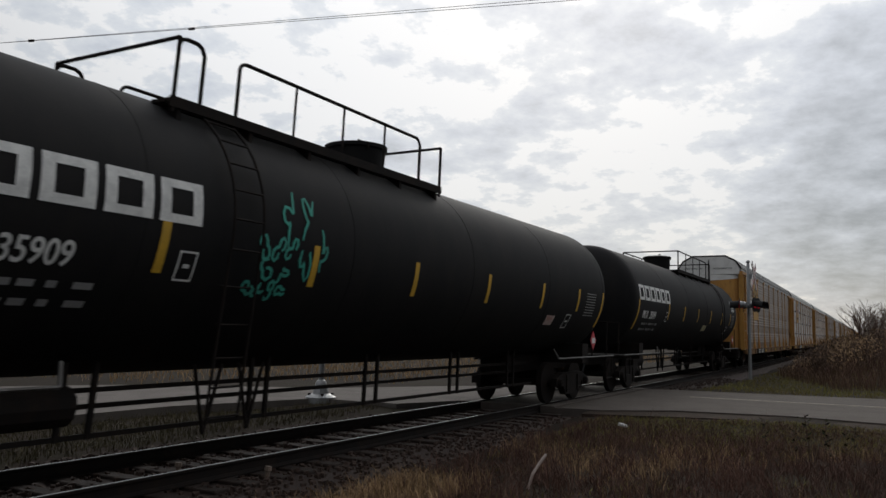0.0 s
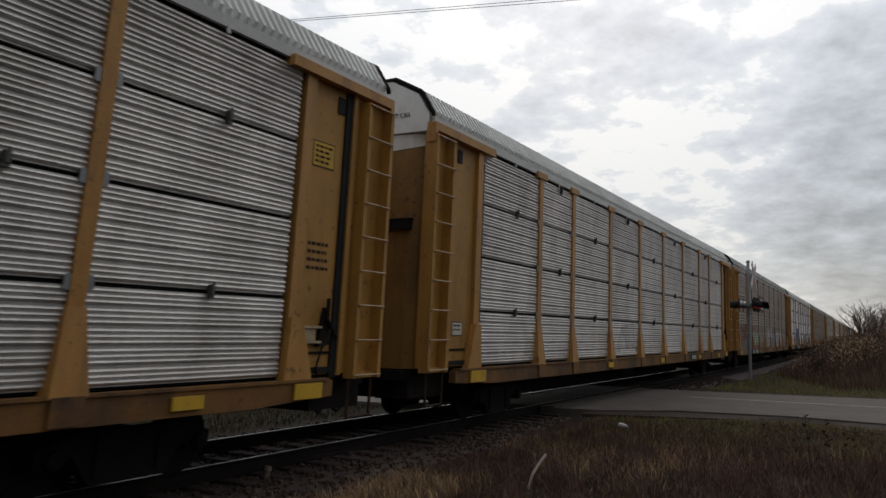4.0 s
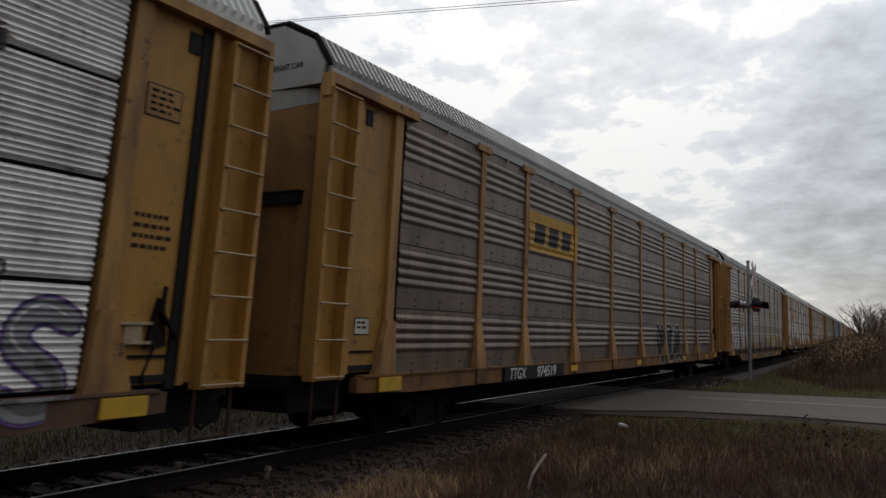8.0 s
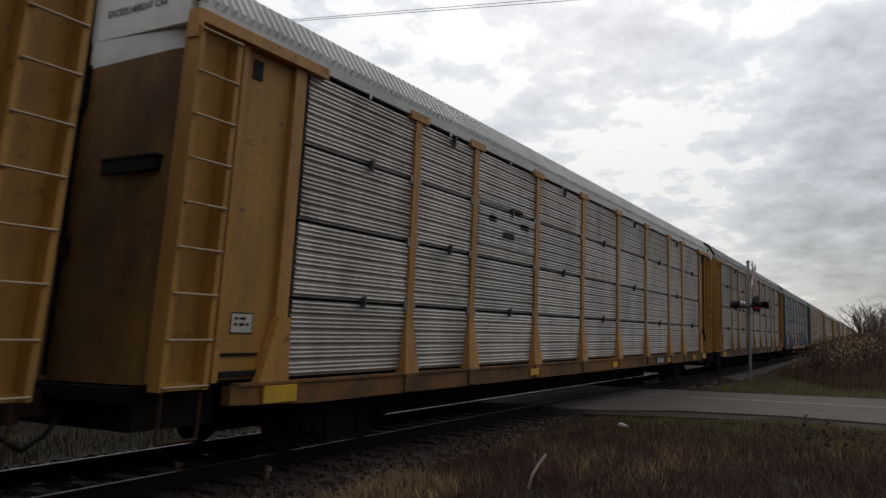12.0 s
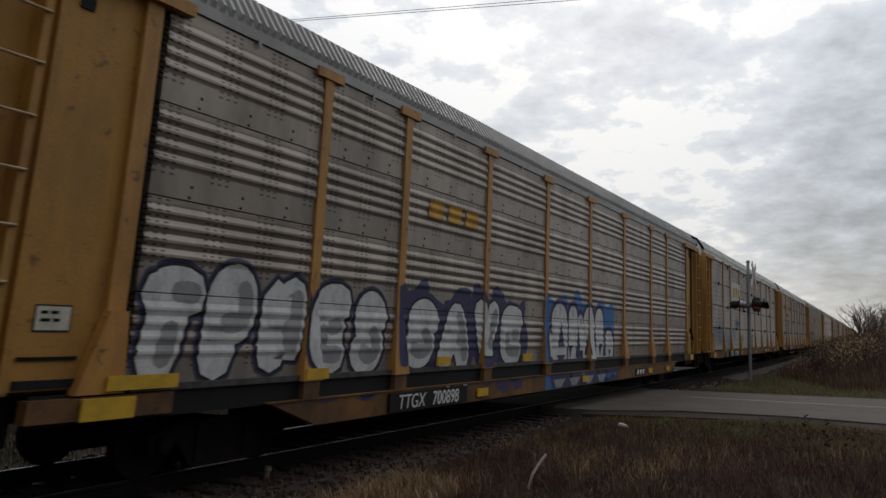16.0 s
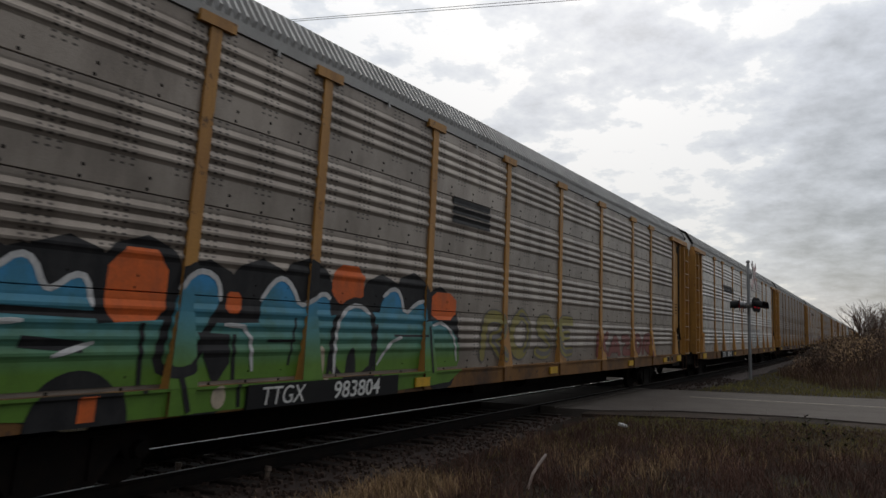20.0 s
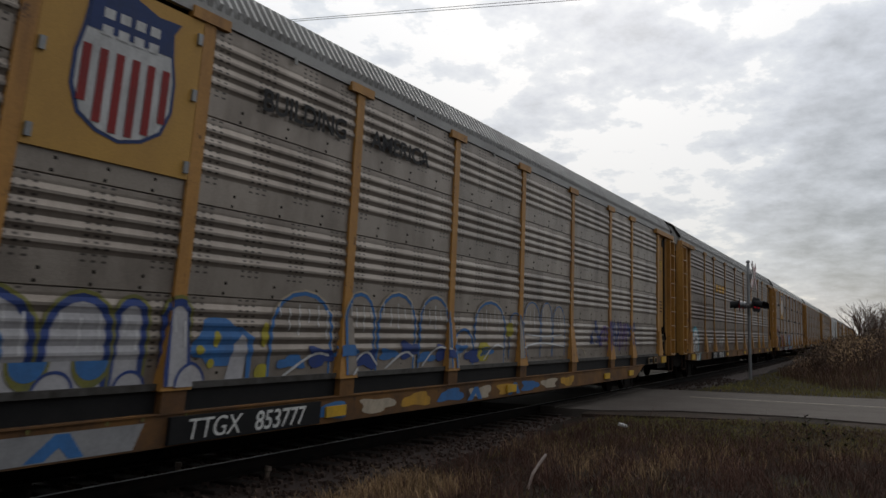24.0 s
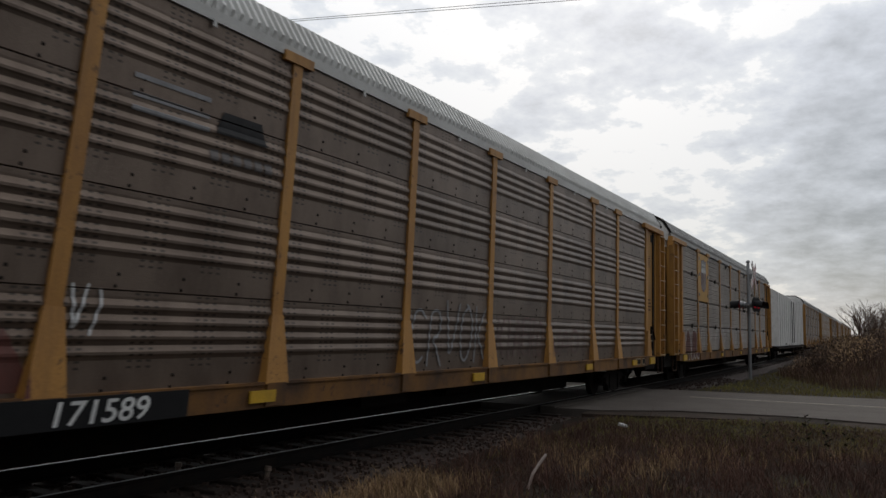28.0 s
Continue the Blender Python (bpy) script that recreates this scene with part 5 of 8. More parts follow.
# strokes of sprayed letters in a unit cell
STROKES = {
    "A": [[(0.02, 0), (0.3, 0.7), (0.5, 1), (0.7, 0.7), (0.98, 0)], [(0.2, 0.36), (0.8, 0.36)]],
    "C": [[(0.95, 0.85), (0.6, 1), (0.2, 0.9), (0.05, 0.5), (0.2, 0.1), (0.6, 0), (0.95, 0.15)]],
    "D": [[(0.1, 0), (0.1, 0.5), (0.12, 0.96), (0.6, 0.96), (0.95, 0.55), (0.65, 0.04), (0.14, 0.02)]],
    "E": [[(0.95, 0.95), (0.1, 0.98), (0.05, 0.5), (0.1, 0.02), (0.95, 0.05)], [(0.08, 0.5), (0.75, 0.53)]],
    "H": [[(0.1, 1), (0.12, 0)], [(0.14, 0.5), (0.55, 0.72), (0.85, 0.55), (0.9, 0)]],
    "I": [[(0.35, 1), (0.6, 0.8), (0.45, 0.4), (0.4, 0)]],
    "K": [[(0.1, 1), (0.12, 0)], [(0.9, 0.98), (0.25, 0.48), (0.6, 0.3), (0.95, 0)]],
    "M": [[(0.02, 0), (0.1, 0.95), (0.3, 0.9), (0.48, 0.25), (0.7, 0.9), (0.9, 0.95), (0.98, 0)]],
    "N": [[(0.06, 0), (0.1, 0.95), (0.3, 0.85), (0.7, 0.12), (0.9, 0.1), (0.94, 1)]],
    "O": [[(0.5, 1), (0.12, 0.8), (0.05, 0.4), (0.3, 0.02), (0.7, 0.02), (0.95, 0.4), (0.88, 0.8), (0.5, 1), (0.4, 0.99)]],
    "P": [[(0.1, 0), (0.1, 0.5), (0.12, 0.96), (0.7, 0.98), (0.95, 0.75), (0.75, 0.48), (0.2, 0.44)]],
    "R": [[(0.1, 0), (0.1, 0.5), (0.12, 0.96), (0.7, 0.98), (0.92, 0.75), (0.7, 0.5), (0.3, 0.46), (0.6, 0.3), (0.95, 0)]],
    "S": [[(0.92, 0.85), (0.6, 1), (0.2, 0.9), (0.12, 0.65), (0.5, 0.5), (0.88, 0.34), (0.8, 0.08), (0.4, 0), (0.06, 0.14)]],
    "T": [[(0.02, 0.9), (0.3, 0.98), (0.98, 0.94)], [(0.5, 0.92), (0.46, 0.4), (0.5, 0)]],
    "U": [[(0.06, 1), (0.08, 0.3), (0.35, 0), (0.7, 0.04), (0.9, 0.3), (0.94, 1)]],
    "V": [[(0.02, 1), (0.3, 0.5), (0.48, 0.02), (0.7, 0.5), (0.98, 1)]],
    "W": [[(0.02, 1), (0.2, 0.1), (0.34, 0.1), (0.5, 0.7), (0.68, 0.1), (0.82, 0.1), (0.98, 1)]],
    "Y": [[(0.02, 1), (0.2, 0.6), (0.5, 0.48), (0.8, 0.6), (0.96, 1)], [(0.52, 0.5), (0.5, 0)]],
    "Z": [[(0.05, 0.92), (0.9, 0.96), (0.5, 0.5), (0.1, 0.06), (0.95, 0.04)]],
}


def rounded(points, times=2):
    """An open line with its corners cut."""
    for _ in range(times):
        out = [points[0]]
        for (ax, az), (bx, bz) in zip(points, points[1:]):
            out += [(0.75 * ax + 0.25 * bx, 0.75 * az + 0.25 * bz), (0.25 * ax + 0.75 * bx, 0.25 * az + 0.75 * bz)]
        points = out + [points[-1]]
    return points


def brush(lines, w):
    """Broad strokes with blunt round ends."""
    out = []
    for pts in lines:
        out += ribbon(pts, w)
        for x, z in (pts[0], pts[-1]):
            out.append([(x + w * math.cos(a * math.pi / 4), z + w * math.sin(a * math.pi / 4)) for a in range(8)])
    return out


def lettering(car, text, x0, x1, z0, z1, fill, edge=None, shine=None, w=0.17, rim=0.05, glow=None, tone=None, back=None, seed=0, label="", slant=0.08):
    """Sprayed letters with fat strokes, an outline and thin highlights."""
    r = random.Random(seed)
    cw, ch = (x1 - x0) / len(text), z1 - z0
    colour = fill.name.replace("spray_", "").replace("_", " ")
    if back is not None:
        blobs = [blob(r, x0 + cw * (i + 0.5) / 1.5, z0 + ch * r.uniform(0.45, 0.6), cw * 0.5, ch * r.uniform(0.5, 0.66), r.randint(3, 5), 0.14) for i in range(int(len(text) * 1.5))]
        coat("paint_cloud", blobs, back, car, 0.003, "sprayed paint cloud")
    pad = min(w + rim * 0.5, cw * 0.3)
    for i, c in enumerate(text):
        base, tall, lean = z0 + w + ch * r.uniform(-0.03, 0.05), (ch - 2 * w) * r.uniform(0.9, 1.06), r.uniform(-0.06, 0.06) + slant
        left, wide = x0 + cw * i + pad, cw - 2 * pad
        lines = []
        for pts in STROKES[c]:
            pts = [(left + wide * (u + r.uniform(-0.05, 0.05)) + lean * (q - 0.5) * ch, base + tall * (q + r.uniform(-0.03, 0.03))) for u, q in pts]
            lines.append(rounded(pts))
        ob = coat("painted_letter", brush(lines, w), fill, car, 0.0105, label or colour + " sprayed letter")
        if edge is not None:
            coat("letter_edge", brush(lines, w + rim), edge, car, 0.0075, "", ob)
        if glow is not None:
            coat("letter_glow", brush(lines, w + 1.8 * rim), glow, car, 0.0045, "", ob)
        if tone is not None:
            coat("letter_tone", [q for q in brush([[(x + 0.3 * w, z) for x, z in pts[len(pts) // 2:]] for pts in lines], w * 0.45)], tone, car, 0.0135, "", ob)
        if shine is not None:
            coat("letter_shine", [q for pts in lines for q in ribbon([(x - 0.45 * w, z + 0.45 * w) for x, z in pts[1:max(4, len(pts) // 2)]], max(0.012, w * 0.14))], shine, car, 0.0165, "", ob)


def handwriting(car, text, x0, x1, z0, z1, ink_mat, w=0.022, seed=0, label=""):
    """Letters drawn with one thin line."""
    lettering(car, text, x0, x1, z0, z1, ink_mat, None, None, w, 0.02, seed=seed, label=label or "thin hand-drawn letter")


def scrawl(car, x0, x1, z0, z1, ink_mat, letters=5, seed=0, w=0.028, label="", round_tank=False):
    """Thin hand-drawn loops that read as nothing."""
    r = random.Random(seed)
    cw, ch = (x1 - x0) / letters, z1 - z0
    out = []
    for i in range(letters):
        a0, turns, ph = r.uniform(0, 360), r.uniform(150, 380), r.uniform(0, 6.28)
        pts = []
        for k in range(13):
            a = radians(a0 + turns * k / 12)
            g = 0.5 + 0.35 * math.sin(k * 0.9 + ph)
            pts.append((x0 + cw * (i + 0.5 + 0.6 * g * math.cos(a)) + 0.12 * math.sin(a) * ch * 0.5, z0 + ch * (0.5 + 0.8 * g * math.sin(a))))
        out += ribbon(pts, w)
    label = label or "thin hand-drawn scrawl"
    if round_tank:
        return flat("scrawl", out, ink_mat, car, -SIDE - 0.05, label)
    return coat("scrawl", out, ink_mat, car, 0.014, label)


def ink(name, c, other=None, stain=0.6):
    return paint(name, c, other or [0.5 * v + 0.03 for v in c], rough=0.65, scale=4.5, stain=stain, bump=0, fine=30, streak=0.6, spec=0.3)


I_WHITE, I_BLACK, I_BLUE = ink("spray_white", (0.62, 0.62, 0.62)), ink("spray_black", (0.012, 0.012, 0.014)), ink("spray_blue", (0.05, 0.17, 0.42))
I_AZURE = ink("spray_azure", (0.055, 0.16, 0.33), (0.12, 0.19, 0.28))
I_NAVY, I_CYAN, I_GREEN = ink("spray_navy", (0.03, 0.06, 0.22)), ink("spray_cyan", (0.10, 0.40, 0.50)), ink("spray_green", (0.06, 0.26, 0.10))
I_YELLOW, I_ORANGE, I_RED = ink("spray_yellow", (0.42, 0.36, 0.04)), ink("spray_orange", (0.70, 0.14, 0.03)), ink("spray_red", (0.28, 0.03, 0.03))
I_PINK, I_PURPLE, I_SKY = ink("spray_pink", (0.42, 0.12, 0.20)), ink("spray_purple", (0.14, 0.08, 0.24)), ink("spray_pale_blue", (0.30, 0.40, 0.55))
I_DEEP = ink("spray_deep_violet", (0.06, 0.045, 0.12), (0.02, 0.07, 0.09))
I_MAGENTA, I_RUSSET = ink("spray_magenta", (0.24, 0.045, 0.10), (0.14, 0.03, 0.06)), ink("spray_russet", (0.40, 0.14, 0.05), (0.28, 0.08, 0.04))
I_OLIVE, I_PALE = ink("spray_olive", (0.2, 0.19, 0.05), (0.12, 0.13, 0.07)), ink("spray_pale_grey", (0.45, 0.44, 0.46), (0.3, 0.29, 0.3))
I_MINT, I_DUSK = ink("spray_mint", (0.34, 0.46, 0.36)), ink("spray_dull_grey", (0.17, 0.155, 0.15))
I_GREY, I_BROWN, I_TEAL = ink("spray_grey", (0.30, 0.30, 0.31)), ink("spray_brown", (0.14, 0.05, 0.04)), ink("spray_teal", (0.05, 0.36, 0.28))
B_PALE_BLUE = ink("faded_blue", (0.05, 0.105, 0.19), (0.09, 0.12, 0.16))
I_TAN, I_CREAM = ink("spray_tan", (0.42, 0.25, 0.12), (0.34, 0.16, 0.07)), ink("spray_cream", (0.5, 0.42, 0.32))
I_GREEN_GREY, I_DUSK_PINK = ink("spray_green_grey", (0.2, 0.24, 0.17)), ink("spray_dusky_pink", (0.2, 0.13, 0.12))
I_YELLOW_DULL, I_RED_DULL = ink("spray_dull_yellow", (0.3, 0.26, 0.08), (0.2, 0.17, 0.1)), ink("spray_dull_red", (0.24, 0.09, 0.08), (0.18, 0.1, 0.09))
B_YELLOW, B_GOLD = paint("board_yellow", (0.52, 0.29, 0.06), (0.36, 0.19, 0.05), scale=2, stain=0.4, streak=0.4), ink("gold_ink", (0.55, 0.30, 0.04))
B_OXIDE, B_BLUE, B_CREAM = ink("oxide_red", (0.13, 0.035, 0.03)), ink("board_blue", (0.035, 0.06, 0.17)), ink("cream_ink", (0.6, 0.57, 0.48))


def fade(name, low, high, z0, z1):
    """Spray paint that runs from one colour to another with height."""
    if name in MATS:
        return MATS[name]
    m = paint(name, low, high, rough=0.6, bump=0)
    t = m.node_tree
    coord = t.nodes.new("ShaderNodeTexCoord")
    sep = t.nodes.new("ShaderNodeSeparateXYZ")
    t.links.new(coord.outputs["Object"], sep.inputs[0])
    span = t.nodes.new("ShaderNodeMapRange")
    t.links.new(sep.outputs["Z"], span.inputs["Value"])
    span.inputs["From Min"].default_value, span.inputs["From Max"].default_value = z0, z1
    ramp = t.nodes.new("ShaderNodeMix")
    ramp.data_type = "RGBA"
    t.links.new(span.outputs[0], ramp.inputs["Factor"])
    ramp.inputs["A"].default_value, ramp.inputs["B"].default_value = (*low, 1), (*high, 1)
    mix = next(n for n in t.nodes if n.bl_idname == "ShaderNodeMix" and n is not ramp)
    t.links.new(ramp.outputs["Result"], mix.inputs["A"])
    mix.inputs["B"].default_value = (*[c * 0.5 for c in low], 1)
    return m


def half_board(car, low):
    """The plain yellow board over the upper half of one bay."""
    bm = bmesh.new()
    box(bm, BAYS[1] + 0.09, BAYS[2] - 0.09, -SIDE - 0.03, -SIDE + 0.06, low, 4.70)
    board = part("logo_board", bm, B_YELLOW, car, "yellow steel logo board")
    for x in (BAYS[1] + 0.14, BAYS[2] - 0.14):
        for z in (3.15, 3.9, 4.5):
            bm = bmesh.new()
            box(bm, x - 0.03, x + 0.03, -SIDE - 0.055, -SIDE - 0.031, z - 0.06, z + 0.06)
            part("hinge", bm, GALV, board)
    return board


def shield(car, cx, z0, z1, striped=True, faded=False):
    """A shield in plain colours: blue field above, stripes or white below."""
    h = z1 - z0
    w = h * 0.40
    side = [(1.0, 0.95), (0.86, 0.86), (0.90, 0.70), (1.0, 0.52), (1.0, 0.30), (0.82, 0.13), (0.45, 0.04), (0.0, 0.0)]
    right = [(cx + w * a, z0 + h * b) for a, b in side]
    left = [(cx - w * a, z0 + h * b) for a, b in side[:-1]]
    full = right + left[::-1] + [(cx - w * 0.5, z0 + h * 0.94), (cx, z0 + h), (cx + w * 0.5, z0 + h * 0.94)]
    y = -SIDE - 0.034
    grow = [(cx + (a - cx) * 1.08, z0 + h * 0.5 + (b - z0 - h * 0.5) * 1.05) for a, b in full]
    flat("shield_edge", [grow], I_WHITE if not striped else B_BLUE, car, y, "shield-shaped emblem edge")
    flat("shield_field", [full], I_WHITE, car, y - 0.003, "white shield field")
    top = [p for p in full if p[1] >= z0 + h * 0.60]
    top.sort(key=lambda p: math.atan2(p[1] - (z0 + h * 0.8), p[0] - cx))
    flat("shield_chief", [top], B_BLUE if not faded else I_GREY, car, y - 0.006, "dark blue upper field")
    bars = []
    for row in range(2):
        for k in range(4):
            x = cx - w * 0.62 + k * w * 0.33
            zz = z0 + h * (0.80 - 0.12 * row)
            bars.append(rect(x, x + w * 0.22, zz, zz + h * 0.07))
    flat("emblem_bar", bars, I_WHITE, car, y - 0.009, "white bars")
    if striped:
        stripes = []
        for k in range(6):
            x = cx - w * 0.93 + k * w * 0.335
            mid = (x + w * 0.085 - cx) / w
            low = z0 + h * (0.03 + 0.30 * max(0.0, abs(mid) - 0.1) ** 2)
            stripes.append(rect(x, x + w * 0.17, low, z0 + h * 0.585))
        flat("shield_stripe", stripes, I_RED if not faded else I_BROWN, car, y - 0.009, "red stripes")


def bars_mark(car, x0, x1, z0, z1, ground, mark, rows=1, cells=3, label="faded painted mark"):
    """A mark in plain blocks on a coloured ground."""
    if ground is not None:
        coat("mark_ground", [rect(x0, x1, z0, z1)], ground, car, 0.012, label)
    for r in range(rows):
        for k in range(cells):
            a = x0 + (x1 - x0) * (0.08 + 0.84 * k / cells)
            b = a + (x1 - x0) * 0.84 / cells * 0.72
            c = z0 + (z1 - z0) * (0.2 + 0.66 * r / rows)
            d = c + (z1 - z0) * 0.66 / rows * 0.8
            coat("mark", [[(a, c), (b, c), (b + (d - c) * 0.2, d), (a + (d - c) * 0.2, d)]], mark, car, 0.0155, label)


def reflector(car, x, z=0.83, w=0.4, h=0.13):
    bm = bmesh.new()
    box(bm, x - w / 2, x + w / 2, -SIDE - 0.128, -SIDE - 0.1, z - h / 2, z + h / 2)
    part("reflector", bm, YELLOW_INK, car, "yellow reflective patch")


def notice(car, x, z, w, h, ground, seed=0, ends=True):
    """A small printed notice on the yellow end panel."""
    y = -SIDE + 0.024
    flat("notice_edge", [rect(x - w / 2 - 0.015, x + w / 2 + 0.015, z - h / 2 - 0.015, z + h / 2 + 0.015)], I_BLACK, car, y)
    flat("notice", [rect(x - w / 2, x + w / 2, z - h / 2, z + h / 2)], ground, car, y - 0.002, "small printed notice")
    r = random.Random(seed)
    lines = []
    for k in range(max(2, int(h / 0.07))):
        zz = z + h / 2 - 0.05 - k * 0.065
        xx = x - w / 2 + 0.04
        while xx < x + w / 2 - 0.1 and zz > z - h / 2 + 0.02:
            ww = r.uniform(0.04, 0.1)
            lines.append(rect(xx, xx + ww, zz - 0.014, zz + 0.014))
            xx += ww + 0.025
    flat("notice_print", lines, IRON if ground is not YELLOW_INK else RUST, car, y - 0.004)


def stencil(car, x, z, rows, w, ink_mat, seed=0):
    """Unreadable small print on an end panel, as bars."""
    r = random.Random(seed)
    for k in range(rows):
        xx, out = x, []
        while xx < x + w:
            ww = r.uniform(0.04, 0.09)
            out.append(rect(xx, xx + ww, z - 0.1 * k, z - 0.1 * k + 0.04))
            xx += ww + 0.02
        flat("stencil_row", out, ink_mat, car, -SIDE + 0.026)


PITCH = 28.55
FIRST = 55.505
t0 = tank_car(10.455, "35909", "black tank car with white lettering and green tags", [(-4.7, -4.32), (-3.75, 0.5)], (-4.7, 1.2), (-4.75, 1.25), False, -4.0, 0.28, -0.08, 0.15)
tank_car(31.005, "35099", "black tank car with white lettering and black rails", [(-1.15, 4.2)], (-1.15, 5.0), (-1.2, 5.1), True, 4.85, 0.10, 0.10, -0.12)
for x0, x1, z0, z1, n, s in ((-3.35, -2.7, 2.55, 3.15, 2, 4), (-3.75, -3.05, 2.35, 2.6, 3, 5), (-3.7, -3.15, 2.12, 2.32, 2, 8), (-3.0, -2.5, 2.15, 2.7, 2, 9), (-3.85, -3.1, 1.92, 2.08, 4, 1)):
    ob = scrawl(t0, x0, x1, z0, z1, I_TEAL, n, s, 0.02, "green hand-drawn tag", True)
    for v in ob.data.vertices:
        v.co.y = -math.sqrt((TANK_R + 0.008 + (-SIDE - 0.05 - v.co.y)) ** 2 - (v.co.z - TANK_Z) ** 2)

# kind of side, panel material, frame paint, roof, half board, number, small offset along the track, label
Y, O = YELLOW, YELLOW_OLD
ROSTER = [
    ("ribbed", STEEL_WARM, Y, ROOF_GREY, True, "160315", 0.16, "yellow autorack with grey ribbed sides and a yellow logo board"),
    ("fine", STEEL_NEW, Y, ROOF_WHITE, True, "983071", 0.17, "yellow autorack with bright corrugated sides and a striped shield"),
    ("fine", STEEL_NEW, Y, ROOF_WHITE, False, "", 0.19, "yellow autorack with clean grey corrugated sides"),
    ("ribbed", STEEL_BROWN, O, ROOF_GREY, False, "962692", 0.16, "yellow autorack with brown rusted sides and an oxide red board"),
    ("fine", STEEL_PALE, O, ROOF_WHITE, False, "962092", 0.05, "yellow autorack with pale corrugated sides and blue paint"),
    ("ribbed", STEEL_BROWN, O, ROOF_GREY, False, "974519", -0.03, "yellow autorack with weathered grey ribbed sides"),
    ("ribbed", STEEL_OLD, O, ROOF_GREY, False, "", 0.07, "yellow autorack with grey sides and white bubble letters"),
    ("fine", STEEL_NEW, Y, ROOF_WHITE, True, "961905", 0.0, "yellow autorack with corrugated sides, shield and dark scrawls"),
    ("fine", STEEL_MID, Y, ROOF_WHITE, False, "", 0.04, "yellow autorack with grey corrugated sides and white bars"),
    ("fine", STEEL_OLD, O, ROOF_GREY, False, "", 0.1, "yellow autorack with weathered corrugated sides"),
    ("fine", STEEL_WARM, TEAL, ROOF_GREY, False, "504274", 0.12, "teal autorack with grey sides and many-coloured paint"),
    ("ribbed", STEEL_OLD, Y, ROOF_GREY, False, "700898", 0.0, "yellow autorack with grey sides and big white painted letters"),
    ("fine", STEEL_MID, Y, ROOF_WHITE, False, "973219", 0.02, "yellow autorack with grey sides and a white and gold board"),
    ("fine", STEEL_OLD, Y, ROOF_WHITE, True, "963115", 0.11, "yellow autorack with dark corrugated sides and a striped shield"),
    ("ribbed", STEEL_OLD, Y, ROOF_GREY, False, "983804", 0.07, "yellow autorack covered with green and blue painted letters"),
    ("ribbed", STEEL_NEW, Y, ROOF_GREY, False, "983141", 0.02, "yellow autorack with bright ribbed sides and a dark name"),
    ("ribbed", STEEL_BROWN, O, ROOF_GREY, False, "", 0.0, "yellow autorack with brown ribbed sides"),
    ("ribbed", STEEL_OLD, Y, ROOF_GREY, True, "853777", -0.06, "yellow autorack with grey sides, shield and blue outline letters"),
    ("ribbed", STEEL_BROWN, O, ROOF_GREY, False, "978315", -0.14, "yellow autorack with brown ribbed sides and a teal oval"),
    ("fine", STEEL_WARM, Y, ROOF_WHITE, True, "908636", -0.1, "yellow autorack with brown corrugated sides and a white shield"),
    ("ribbed", STEEL_BROWN, Y, ROOF_WHITE, False, "171589", -0.04, "yellow autorack with dark brown ribbed sides and thin scrawls"),
    ("fine", STEEL_OLD, Y, ROOF_GREY, True, "", -0.1, "yellow autorack with grey sides, faded shield and white scrawls"),
    None,
    ("fine", STEEL_OLD, O, ROOF_GREY, False, "", -0.05, "yellow autorack with weathered corrugated sides"),
    ("ribbed", STEEL_OLD, Y, ROOF_GREY, False, "", -0.05, "yellow autorack with weathered ribbed sides"),
    ("fine", STEEL_BROWN, O, ROOF_GREY, False, "", -0.05, "yellow autorack with brown corrugated sides"),
    ("fine", STEEL_OLD, Y, ROOF_WHITE, False, "", -0.05, "yellow autorack with weathered corrugated sides"),
    ("ribbed", STEEL_BROWN, Y, ROOF_GREY, False, "", -0.05, "yellow autorack with brown ribbed sides"),
    ("fine", STEEL_OLD, Y, ROOF_GREY, False, "", -0.05, "yellow autorack with weathered corrugated sides"),
    ("ribbed", STEEL_OLD, O, ROOF_GREY, False, "", -0.05, "yellow autorack with weathered ribbed sides"),
]
RACKS = {}
DEEP = (6, 11, 17)
for n, row in enumerate(ROSTER):
    if row is None:
        continue
    kind, panels, finish, roof, half, number, extra, label = row
    top = ROOF_GREY if n in (5, 18) else WHITE
    half = half and (2.90 if kind == "fine" else 3.03 if n == 17 else 2.53)
    RACKS[n] = autorack(FIRST + PITCH * n + extra, kind, panels, finish, roof, top, label, half, number, "NS" if n == 20 else "GTW" if n == 10 else "TTGX",
                        SILL_RUST if n in (4, 9, 10, 16) else None, {0: -8.75, 10: -8.15, 11: -7.8, 17: -7.53, 20: -8.98}.get(n, -8.6), n in (0, 1, 15, 19), n in DEEP)
    if half:
        half_board(RACKS[n], half)
    reflector(RACKS[n], -12.35, 0.845, 0.55, 0.19)
    for x in (-4.9, 0.4, 6.1, 8.2 if n in DEEP else 9.9):
        reflector(RACKS[n], x, 0.57 if n in DEEP else 0.83)
    reflector(RACKS[n], 11.75, 0.845, 0.5, 0.18)
    notice(RACKS[n], -12.92, 1.62, 0.32, 0.2, B_CREAM if n % 3 else YELLOW_INK, n)
    notice(RACKS[n], 11.88, 3.75, 0.42, 0.3, [finish, YELLOW_INK][n % 2], n + 50)
    stencil(RACKS[n], 11.7, 2.6, 4, 0.4, RUST, n)


